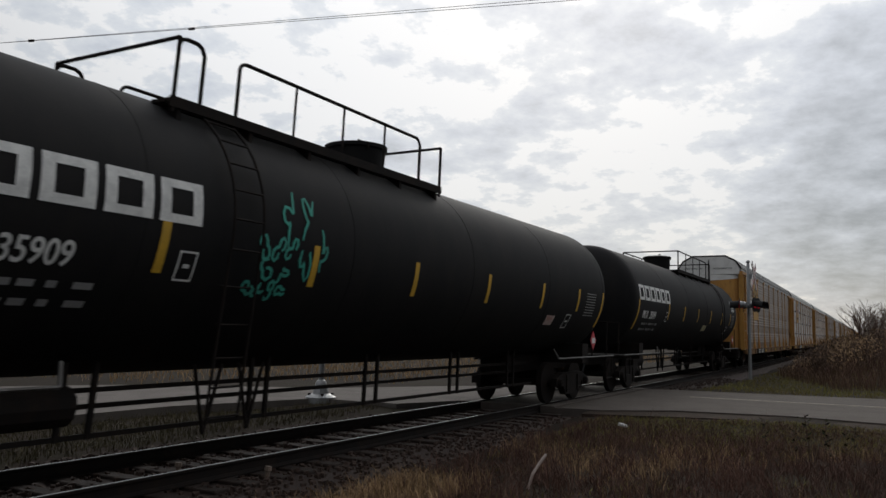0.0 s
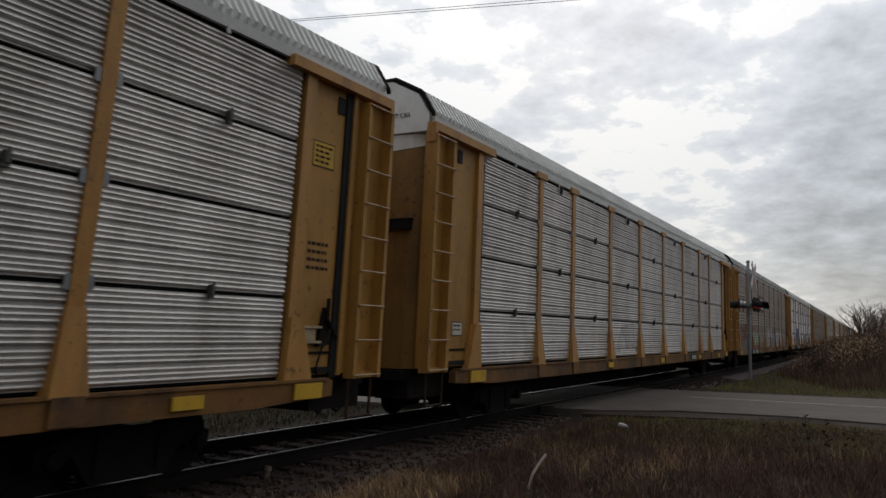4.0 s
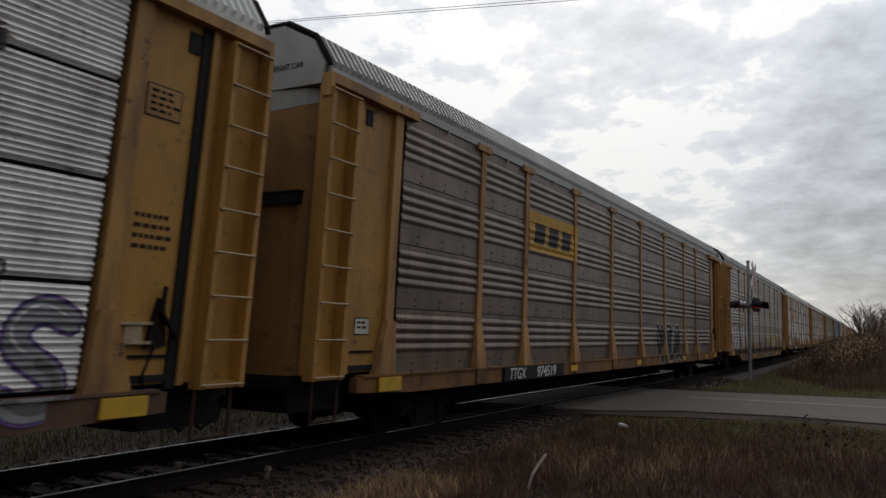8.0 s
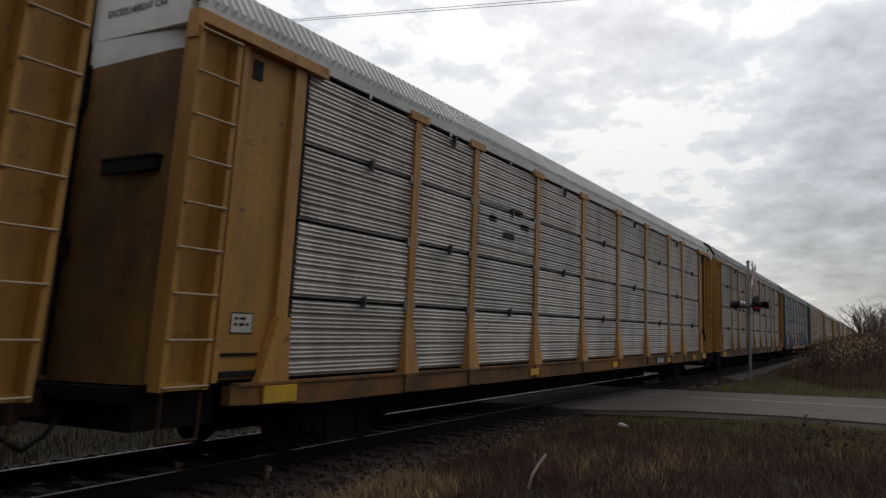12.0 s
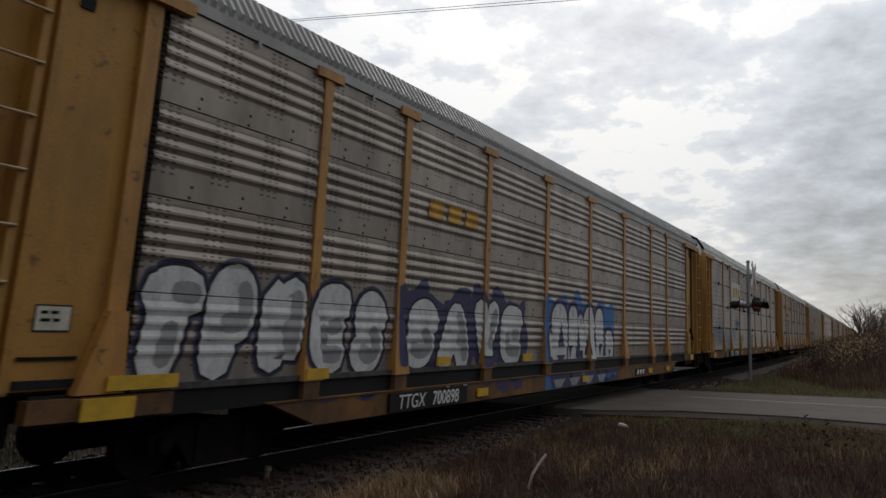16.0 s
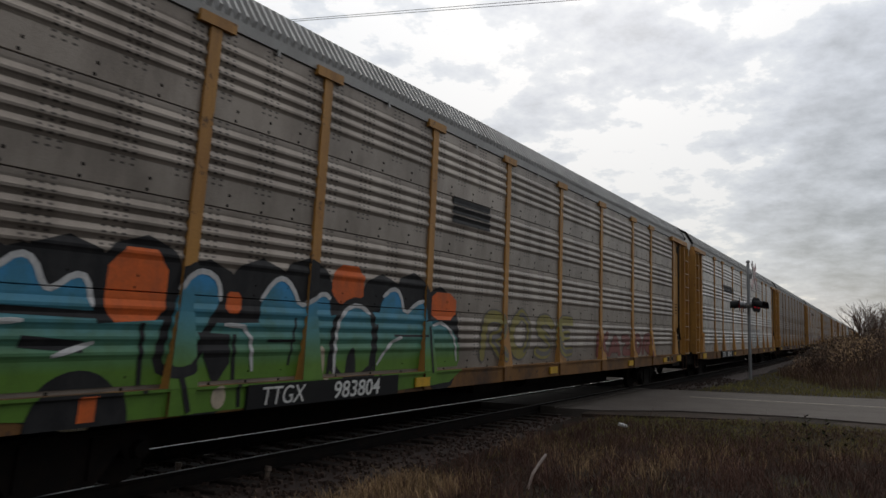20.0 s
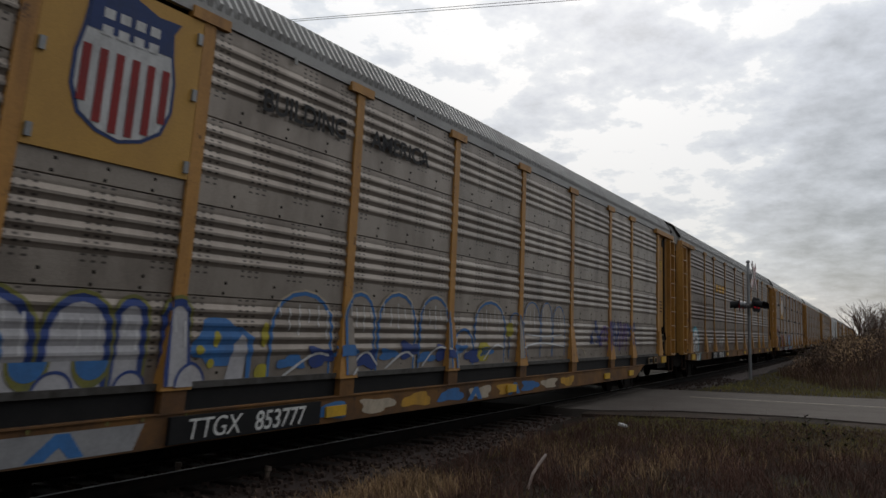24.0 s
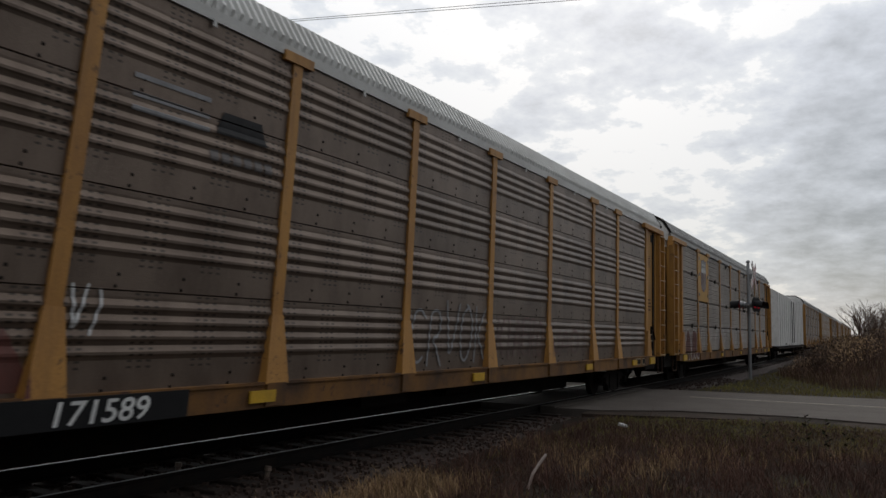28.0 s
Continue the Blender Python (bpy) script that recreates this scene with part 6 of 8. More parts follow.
def white_boxcar(at):
    """A tall smooth-sided white boxcar."""
    car = thing("boxcar", "white smooth-sided boxcar with a sliding door", "railway car", m=pose(at, TRACK_Y, 0))
    CARS.append((car, at))
    bm = bmesh.new()
    prism(bm, [(-1.45, 1.0), (1.45, 1.0), (1.45, 4.75), (1.1, 4.95), (-1.1, 4.95), (-1.45, 4.75)], -9.6, 13.7)
    part("body", bm, WHITE, car, "white painted steel body")
    for k in range(15):
        if 6 <= k <= 8:
            continue
        bm = bmesh.new()
        x = -9.4 + k * 1.63
        box(bm, x - 0.04, x + 0.04, -1.5, -1.45, 1.0, 4.7)
        part("side_post", bm, WHITE, car)
    bm = bmesh.new()
    box(bm, 0.2, 3.3, -1.53, -1.46, 1.1, 4.6)
    door = part("sliding_door", bm, WHITE, car, "white plug door")
    for x in (0.9, 2.6):
        bm = bmesh.new()
        rod(bm, (x, -1.56, 1.2), (x, -1.56, 4.5), 0.03)
        part("lock_bar", bm, IRON, door)
    bm = bmesh.new()
    box(bm, -9.6, 13.7, -1.5, 1.5, 0.8, 0.995)
    part("side_sill", bm, IRON, car)
    for x in (-7.5, 11.5):
        for w in truck(car, x, 0.42):
            WHEELSETS.append((w, at + x, 0.42))
    coupler(car, -9.6, -1)
    coupler(car, 13.7, 1)


white_boxcar(FIRST + PITCH * 22 - 0.1)
R = RACKS


def tag(car, x0, x1, z0, z1, ink_mat, letters, seed, w=0.014):
    """A small scrawl on the flat end panel."""
    r = random.Random(seed)
    cw, ch = (x1 - x0) / letters, z1 - z0
    out = []
    for i in range(letters):
        a0, turns = r.uniform(0, 360), r.uniform(150, 330)
        out += ribbon(arc(x0 + cw * (i + 0.5), z0 + ch * 0.5, cw * r.uniform(0.3, 0.6), ch * r.uniform(0.25, 0.5), a0, a0 + turns, 8), w)
    flat("tag", out, ink_mat, car, -SIDE + 0.02, "small hand-drawn tag")


def sheet_board(car, bay, z0, z1, material, label):
    """A flat steel board that fills one bay."""
    bm = bmesh.new()
    box(bm, BAYS[bay] + 0.1, BAYS[bay + 1] - 0.1, -SIDE - 0.05, -SIDE, z0, z1)
    return part("mark_board", bm, material, car, label)


def domed(x0, x1, z0, z1):
    """A column with a round top."""
    r = (x1 - x0) / 2
    return [(x1, z0)] + arc(x0 + r, z1 - min(0.4, r), r, min(0.4, r), 0, 180, 8) + [(x0, z0)]


def bubble(car, x0, x1, z0, z1, fill, ring, glow, rim=0.05, lift=0.0):
    """A round-topped sprayed letter: fill, dark ring, pale outer line and inner streaks."""
    shape = domed(x0, x1, z0, z1)
    top = shape[1:-1]
    ob = coat("painted_letter", [shape], fill, car, 0.0075 + lift, fill.name.replace("spray_", "").replace("_", " ") + " round-topped sprayed letter")
    coat("letter_ring", ribbon([(x1, z0)] + top + [(x0, z0)], rim), ring, car, 0.010 + lift, "", ob)
    coat("letter_glow", ribbon(offset([(x1, z0)] + top + [(x0, z0)], rim)[:-1], rim * 0.4), glow, car, 0.012 + lift, "", ob)
    n = max(2, int((x1 - x0) / 0.17))
    for i in range(n):
        x = x0 + (x1 - x0) * (i + 0.6) / (n + 0.2)
        z = z1 - 0.14 - 0.05 * (i % 2)
        coat("letter_streak", ribbon([(x, z), (x + 0.01, z - 0.16 - 0.1 * ((i * 7) % 3))], 0.018), I_WHITE, car, 0.014 + lift, "", ob)


# car by car, front to rear
flat("mark_ring", ribbon(arc(-8.8, 4.0, 0.28, 0.24, 0, 360, 14), 0.06) + ribbon([(-8.38, 3.76), (-8.32, 4.2), (-8.05, 3.8), (-7.98, 4.24)], 0.06), I_BLACK, R[0], -SIDE - 0.036, "dark ring and zigzag mark")
scrawl(R[0], -4.4, -1.95, 3.0, 3.6, I_WHITE, 5, 3, 0.014)
scrawl(R[0], 2.0, 3.4, 1.1, 1.6, I_WHITE, 5, 5, 0.03)
scrawl(R[0], 4.0, 5.2, 2.1, 2.7, I_WHITE, 4, 6, 0.03)
for n in (1, 7, 13):
    shield(R[n], -8.47, 3.55, 4.5)
    put("lettering", words("BUILDING AMERICA", 0.17, I_BLACK, 0, 1.05, 0.002), R[n], pose(-9.32, -SIDE - 0.036, 3.22))
shield(R[17], -8.47, 3.25, 4.6)
put("lettering", words("BUILDING", 0.37, I_BLACK, 0, 0.98, 0.006), R[17], pose(-6.62, -SIDE - 0.04, 4.02))
put("lettering", words("AMERICA", 0.34, I_BLACK, 0, 1.12, 0.006), R[17], pose(-4.4, -SIDE - 0.04, 4.06))
shield(R[19], -8.47, 3.2, 4.62, striped=False)
shield(R[21], -8.47, 3.3, 4.5, faded=True)
scrawl(R[2], -4.0, -1.8, 1.2, 1.8, I_GREY, 4, 2, 0.02)

sheet_board(R[3], 3, 3.04, 3.94, B_OXIDE, "oxide red board with white lines")
flat("mark", [rect(-4.5, -2.6, 3.21, 3.28), rect(-4.5, -2.5, 3.36, 3.43)] + ribbon(arc(-2.27, 3.42, 0.25, 0.25, -60, 200), 0.035) + ribbon(arc(-2.27, 3.42, 0.13, 0.13, -60, 200), 0.03), I_WHITE, R[3], -SIDE - 0.053)
for k in range(7):
    flat("mark", [rect(-4.2 + 0.2 * k, -4.05 + 0.2 * k, 3.56, 3.76)], I_WHITE, R[3], -SIDE - 0.053, "white block")
piece(R[3], -12.0, -9.6, 0.72, 2.2, I_BROWN, I_GREY, None, 3, 1, rim=0.02, tone=I_DUSK, drop=False, glow=I_BLACK)
lettering(R[3], "NWN", -7.42, -5.0, 1.0, 2.05, I_MINT, I_BLACK, None, 0.13, 0.04, back=I_RED, seed=7)
lettering(R[3], "ROK", -0.5, 2.0, 1.0, 2.15, I_WHITE, I_RED, I_TEAL, 0.14, 0.06, tone=I_BROWN, glow=I_WHITE, seed=9)
lettering(R[3], "ENS", 2.0, 3.7, 1.05, 1.75, I_SKY, I_RED, None, 0.08, 0.035, tone=I_TEAL, seed=12)
lettering(R[3], "AERO", 4.3, 8.05, 0.98, 2.1, I_WHITE, I_GREY, None, 0.085, 0.02, seed=13, slant=0.15)

coat("paint_patch", [[(-7.4, 1.02), (-4.8, 1.02), (-4.72, 1.2), (-4.74, 2.2), (-4.95, 2.36), (-6.2, 2.42), (-7.2, 2.38), (-7.42, 2.1)]], I_AZURE, R[4], 0.004, "blue painted ground")
piece(R[4], -7.35, -4.85, 1.1, 2.25, I_AZURE, I_BLUE, I_SKY, 4, 21, rim=0.03, drop=False)
for k in range(5):
    x = -7.2 + 0.52 * k
    coat("painted_line", ribbon([(x, 1.15), (x + 0.03, 1.6), (x + 0.4, 1.66), (x + 0.42, 2.1)], 0.016), I_SKY, R[4], 0.016, "thin pale line")
coat("paint_patch", [[(-8.3, 1.42), (-7.65, 1.4), (-7.65, 1.95), (-7.9, 2.0), (-8.2, 1.9)]], I_AZURE, R[4], 0.004, "blue paint patch")
for k, (x, z, i) in enumerate(((-11.6, 1.7, I_DUSK), (-9.0, 1.35, I_NAVY), (-3.6, 1.2, I_DUSK), (-0.6, 1.2, I_PURPLE), (1.8, 1.5, I_NAVY), (9.2, 1.75, I_BLACK), (-11.3, 1.2, I_BROWN))):
    scrawl(R[4], x, x + 1.3, z, z + 0.32, i, 6, 30 + k, 0.013)
worn = random.Random(400)
for k in range(64):
    x, z = worn.uniform(-11.9, 11.1), worn.choice((1.1, 1.96, 2.02, 2.86, 2.93, 3.8, 3.86)) + worn.uniform(-0.05, 0.09)
    coat("bare_patch", [blob(worn, x, z, worn.uniform(0.06, 0.22), worn.uniform(0.025, 0.06), 3, 0.35)], STEEL_OLD, R[4], 0.003, "worn bare steel patch")
lettering(R[4], "SKOZ", 2.0, 5.0, 1.05, 2.0, I_SKY, I_NAVY, None, 0.09, 0.03, tone=I_DUSK, seed=41)
lettering(R[4], "SNEKERS", 5.4, 11.3, 0.74, 1.75, I_GREY, I_PURPLE, I_WHITE, 0.1, 0.035, tone=I_DUSK, seed=44)
tag(R[4], -13.0, -12.4, 1.5, 1.9, I_WHITE, 3, 45)
bars_mark(R[5], -7.35, -4.6, 3.2, 4.0, B_GOLD, I_BLACK, 1, 3)
lettering(R[5], "YER", 2.6, 5.98, 0.72, 1.93, I_BLACK, I_WHITE, I_GREY, 0.27, 0.035, seed=55, label="fat black sprayed letter with white edge")
scrawl(R[5], 6.35, 7.1, 1.25, 1.75, I_GREY, 4, 51, 0.016)
for k, (cx, cz, rx, rz, a0, a1) in enumerate(((-12.9, 2.6, 0.5, 0.5, 20, 170), (-12.7, 2.0, 0.35, 0.4, 30, 210), (-12.6, 3.2, 0.3, 0.45, -40, 140), (-12.9, 1.6, 0.3, 0.35, 200, 340))):
    flat("tag", ribbon(arc(cx, cz, rx, rz, a0, a1, 9), 0.016), I_BLACK, R[6], -SIDE + 0.02, "black hand-drawn line")
lettering(R[6], "SPAWNS", -12.0, -6.9, 0.98, 2.15, I_WHITE, I_BLACK, I_WHITE, 0.19, 0.045, tone=I_GREY, glow=I_PINK, seed=62)
bars_mark(R[6], -7.0, -4.7, 3.3, 3.9, None, I_BLACK, 2, 3)
for k, (x, z, w, h, m) in enumerate(((-0.2, 1.42, 0.6, 0.18, I_CYAN), (0.9, 1.17, 0.3, 0.14, I_CYAN), (2.1, 1.3, 0.3, 0.3, I_YELLOW), (2.9, 1.3, 0.4, 0.2, I_YELLOW), (4.3, 1.2, 0.3, 0.2, I_CYAN))):
    scrawl(R[6], x - w, x + w, z - h, z + h, m, 6, 600 + k, 0.03)
piece(R[6], 4.6, 6.5, 1.02, 1.75, I_YELLOW, I_SKY, I_WHITE, 3, 66, tone=B_CREAM, drop=False)
for x in (0.3, 1.7, 2.5):
    flat("tag", ribbon(arc(x, 0.57, 0.3, 0.07, 20, 330, 9), 0.014), I_TEAL, R[6], -SIDE - 0.088, "teal hand-drawn tag")
# scalloped black outlines, then black and yellow domes
for k, (cx, cz, rx, rz, a0, a1) in enumerate(((-11.3, 1.25, 0.28, 0.55, 60, 320), (-10.75, 1.35, 0.3, 0.3, 20, 180), (-10.2, 1.35, 0.28, 0.28, 10, 170), (-10.8, 0.98, 0.25, 0.14, 180, 360), (-10.25, 0.98, 0.25, 0.16, 180, 360), (-9.7, 0.98, 0.25, 0.16, 180, 360), (-9.3, 1.2, 0.22, 0.45, 70, 300), (-8.9, 1.2, 0.24, 0.42, -100, 120), (-8.4, 1.3, 0.25, 0.3, 0, 190))):
    coat("painted_line", ribbon(arc(cx, cz, rx, rz, a0, a1, 9), 0.035), I_BLACK, R[7], 0.009, "thick black outline")
scrawl(R[7], -11.9, -9.0, 1.5, 1.8, I_BLACK, 6, 74, 0.025)
for k, (cx, cz, rx, rz, m, e) in enumerate(((-6.5, 1.35, 0.5, 0.3, I_YELLOW, None), (-5.75, 1.25, 0.55, 0.5, I_BLACK, I_YELLOW), (-4.9, 0.95, 0.35, 0.3, I_BLACK, I_YELLOW), (-4.0, 1.38, 0.2, 0.27, I_BLACK, I_YELLOW),
                                            (-3.9, 0.88, 0.28, 0.26, I_BLACK, I_YELLOW), (-3.5, 0.85, 0.25, 0.28, I_BLACK, I_YELLOW), (-3.1, 1.2, 0.42, 0.42, I_BLACK, I_YELLOW), (-2.75, 0.95, 0.5, 0.3, I_BLACK, B_CREAM), (-2.9, 0.8, 0.3, 0.1, I_YELLOW, None))):
    dome = arc(cx, cz, rx, rz, 0, 345, 22)
    ob = coat("painted_shape", [dome], m, R[7], 0.007 + 0.0012 * k, "rounded black or yellow painted shape")
    if e:
        coat("paint_edge", [offset(dome, 0.035)], e, R[7], 0.0064 + 0.0012 * k, "", ob)
for z0, z1, a, b in ((3.12, 3.29, -7.3, -4.8), (3.38, 3.55, -7.3, -4.8), (3.64, 3.81, -7.3, -4.8), (3.88, 3.97, -7.3, -5.6)):
    coat("mark", [rect(a, b, z0, z1)], I_WHITE, R[8], 0.010, "white bar")
for x, z, w in ((-6.3, 3.3, 0.5), (-5.5, 3.54, 0.4), (-6.9, 3.54, 0.3), (-5.9, 3.78, 0.5)):
    coat("mark", [rect(x, x + w, z, z + 0.12)], I_BLACK, R[8], 0.012, "dark block")
coat("mark_ground", [rect(-7.42, -4.77, 2.95, 3.95)], B_PALE_BLUE, R[10], 0.005, "dark blue painted field")
coat("mark", [rect(-6.95, -6.15, 3.66, 3.8), rect(-6.95, -6.2, 3.06, 3.2), rect(-7.1, -6.92, 3.14, 3.72), rect(-6.24, -6.04, 3.1, 3.44), rect(-6.6, -6.04, 3.38, 3.5)], I_WHITE, R[10], 0.009, "white squared open ring")
coat("mark", [rect(-5.95, -4.95, 3.66, 3.8), rect(-5.56, -5.32, 3.06, 3.68)], I_WHITE, R[10], 0.009, "white block with a broad top")
for x, z in ((-12.75, 1.7), (-12.7, 1.25)):
    flat("reflector", [rect(x - 0.26, x + 0.26, z - 0.13, z + 0.13)], YELLOW_INK, R[10], -SIDE + 0.022, "yellow reflective patch")
scrawl(R[10], -11.95, -11.0, 1.1, 1.6, I_WHITE, 5, 100, 0.02)
scrawl(R[10], -10.7, -9.9, 1.1, 1.8, I_WHITE, 3, 99, 0.02)
coat("paint_cloud", [softened([(-10.0, 0.98), (-10.0, 1.75), (-9.2, 2.0), (-8.0, 1.85), (-7.0, 1.95), (-6.3, 1.75), (-5.6, 1.78), (-5.15, 1.5), (-4.95, 0.98)])], I_BLACK, R[10], 0.003, "black sprayed background")
for shape in ([(-9.9, 1.03), (-9.9, 1.45), (-9.3, 1.5), (-9.0, 1.2), (-8.7, 1.5), (-8.2, 1.42), (-8.1, 1.03)], [(-8.0, 1.03), (-7.9, 1.5), (-7.0, 1.46), (-6.85, 1.46), (-6.75, 1.03)],
              [(-6.7, 1.03), (-6.72, 1.45), (-6.38, 1.5), (-6.3, 1.3), (-6.2, 1.45), (-6.02, 1.5), (-5.8, 1.2), (-5.72, 1.42), (-5.42, 1.45), (-5.36, 1.2), (-5.4, 1.03), (-5.7, 1.1), (-5.9, 1.04), (-6.3, 1.16)]):
    coat("painted_letter", [shape], I_MAGENTA, R[10], 0.0065, "magenta sprayed letter")
for shape in ([(-9.8, 1.5), (-9.5, 1.72), (-8.9, 1.7), (-8.8, 1.52)], [(-8.2, 1.5), (-8.0, 1.75), (-7.3, 1.7), (-7.2, 1.52)], [(-7.0, 1.5), (-6.95, 1.72), (-6.6, 1.74), (-6.45, 1.55)], [(-6.3, 1.5), (-6.28, 1.66), (-6.17, 1.8), (-6.0, 1.62), (-5.97, 1.5)], [(-5.8, 1.62), (-5.66, 1.74), (-5.5, 1.66), (-5.55, 1.52)]):
    coat("painted_shape", [shape], I_MINT, R[10], 0.0065, "pale mint sprayed shape")
for shape in ([(-9.7, 1.75), (-9.3, 2.05), (-8.8, 1.9), (-8.9, 1.75), (-9.3, 1.86)], [(-8.1, 1.75), (-7.8, 2.0), (-7.4, 1.92), (-7.3, 1.76), (-7.6, 1.82)], [(-6.95, 1.78), (-6.95, 1.92), (-6.78, 2.0), (-6.67, 1.95), (-6.4, 1.9), (-6.28, 1.74), (-6.31, 1.62), (-6.58, 1.79)],
              [(-5.4, 1.42), (-5.22, 1.36), (-5.09, 1.18), (-5.17, 1.03), (-5.32, 1.03), (-5.28, 1.19)], [(-5.81, 1.66), (-5.65, 1.78), (-5.6, 1.84), (-5.46, 1.68), (-5.62, 1.7)]):
    coat("painted_shape", [softened(shape)], I_WHITE, R[10], 0.0085, "white sprayed shape")
for pts in ([(-6.27, 1.66), (-6.17, 1.84), (-6.0, 1.66)], [(-6.42, 1.34), (-6.42, 1.68)], [(-6.72, 1.3), (-6.2, 1.22)], [(-6.0, 1.28), (-5.5, 1.3)]):
    coat("painted_line", ribbon(pts, 0.018), I_WHITE, R[10], 0.010, "thin white line")
for x0, x1, z0, z1 in ((-5.05, -4.55, 1.72, 2.12), (-2.95, -2.6, 1.9, 2.1), (-2.45, -2.2, 1.95, 2.12), (-1.95, -1.6, 1.92, 2.1), (-1.0, -0.4, 1.93, 2.12), (0.75, 1.1, 1.95, 2.2)):
    scrawl(R[10], x0, x1, z0, z1, I_CREAM, 3, 99, 0.02)
BODY = [(-4.78, 0.98), (-4.8, 1.42), (-4.5, 1.58), (-4.45, 1.78), (-4.12, 1.95), (-3.93, 1.82), (-3.82, 1.65), (-3.5, 1.82), (-3.14, 1.92), (-2.7, 1.97), (-2.1, 1.86), (-1.5, 1.97), (-0.6, 1.97), (0.2, 1.84), (0.46, 1.5), (0.5, 0.98)]
ob = coat("painted_shape", [softened(BODY)], I_TAN, R[10], 0.0065, "tan and orange sprayed letters running together")
coat("paint_edge", [offset(softened(BODY), 0.055)], I_CREAM, R[10], 0.004, "", ob)
for shape in ([(-4.72, 1.0), (-4.74, 1.38), (-4.5, 1.46), (-4.45, 1.15), (-3.9, 1.0)], [(-4.4, 1.6), (-4.14, 1.88), (-3.92, 1.7), (-3.84, 1.1), (-4.0, 1.1), (-4.05, 1.5)], [(-3.6, 1.1), (-3.4, 1.75), (-3.1, 1.86), (-2.95, 1.4), (-3.3, 1.0)], [(-2.3, 1.0), (-2.1, 1.7), (-1.85, 1.85), (-1.75, 1.0)],
              [(-1.6, 1.0), (-1.5, 1.85), (-1.3, 1.9), (-1.2, 1.3), (-0.9, 1.02)], [(-0.5, 1.05), (-0.6, 1.6), (-0.1, 1.85), (0.35, 1.6), (0.4, 1.05)]):
    coat("painted_shape", [softened(shape)], I_RUSSET, R[10], 0.0085, "russet orange sprayed shape")
for shape in ([(-4.36, 1.08), (-4.3, 1.42), (-4.08, 1.46), (-4.02, 1.12)], [(-3.78, 1.08), (-3.7, 1.5), (-3.62, 1.1)], [(-2.86, 1.06), (-2.55, 1.66), (-2.22, 1.06)], [(-3.0, 1.6), (-2.9, 1.9), (-2.78, 1.6)], [(-1.1, 1.06), (-1.05, 1.5), (-0.92, 1.06)], [(0.3, 1.2), (0.36, 1.7), (0.45, 1.2)]):
    coat("painted_shape", [shape], I_SKY, R[10], 0.0105, "pale blue sprayed patch")
for x0, x1, z0, z1 in ((-2.8, -2.5, 1.6, 1.88), (-0.95, -0.4, 1.6, 1.86), (-4.3, -4.05, 1.6, 1.75), (-1.15, -1.0, 1.35, 1.6)):
    coat("paint_patch", [softened(rect(x0, x1, z0, z1))], B_GOLD, R[10], 0.0105, "gold sprayed patch")
for pts, w in (([(-3.85, 1.65), (-3.9, 1.0)], 0.03), ([(-2.95, 1.85), (-3.25, 1.0)], 0.025), ([(-1.9, 1.85), (-2.3, 1.0)], 0.04), ([(-1.35, 1.85), (-1.05, 1.55), (-0.9, 1.0)], 0.025), ([(-2.8, 1.5), (-2.1, 1.45)], 0.03), ([(-0.65, 1.85), (-0.7, 1.3), (-0.4, 1.0)], 0.02)):
    coat("painted_line", ribbon(pts, w), I_BROWN, R[10], 0.0125, "brown line between the letters")
coat("painted_band", [[(-5.6, 0.71), (0.5, 0.71), (0.4, 0.94), (-5.5, 0.94)]], I_ORANGE, R[10], 0.004, "orange paint on the sill")
for k in range(6):
    coat("painted_shape", [blob(random.Random(700 + k), -5.1 + k, 0.83, 0.32, 0.07, 3, 0.2)], (I_TAN, I_PURPLE, I_CREAM)[k % 3], R[10], 0.006, "rounded paint patch on the sill")
GREEN_BODY = [(1.45, 0.98), (1.5, 1.68), (2.2, 1.93), (3.27, 2.16), (3.8, 1.92), (4.5, 1.68), (5.1, 1.84), (5.73, 2.02), (6.15, 1.92), (6.3, 0.98)]
ob = coat("painted_shape", [GREEN_BODY], I_GREEN_GREY, R[10], 0.0065, "green-grey sprayed letters running together")
coat("paint_edge", ribbon(GREEN_BODY, 0.045), I_BLACK, R[10], 0.0085, "", ob)
for shape in ([(1.3, 1.0), (1.45, 1.7), (1.62, 1.75), (1.6, 1.3), (2.0, 1.3), (2.0, 1.05)], [(2.7, 1.35), (2.95, 2.0), (3.3, 2.12), (3.2, 1.7), (2.95, 1.35)], [(3.3, 1.2), (3.75, 1.55), (3.9, 1.0), (4.4, 0.98), (3.7, 1.35)], [(4.6, 1.35), (4.7, 1.7), (4.8, 1.4)], [(5.1, 1.2), (5.25, 1.85), (5.5, 1.9), (5.4, 1.3), (5.6, 1.0)]):
    coat("painted_shape", [shape], I_BLACK, R[10], 0.0105, "black wedge between the letters")
for k in range(8):
    x = 1.9 + 0.52 * k
    coat("painted_line", ribbon([(x, 1.5 + 0.1 * (k % 3)), (x + 0.05, 1.2)], 0.014), I_MINT, R[10], 0.0105, "thin pale drip")
coat("painted_band", [[(1.5, 0.71), (6.2, 0.71), (6.2, 0.94), (1.5, 0.94)]], I_GREEN_GREY, R[10], 0.004, "green-grey paint on the sill")
scrawl(R[10], 6.9, 8.2, 1.1, 1.9, I_GREY, 4, 104, 0.03)
lettering(R[10], "AES", 8.4, 11.25, 0.85, 2.1, I_WHITE, I_BLACK, None, 0.17, 0.04, tone=I_GREY, seed=105)
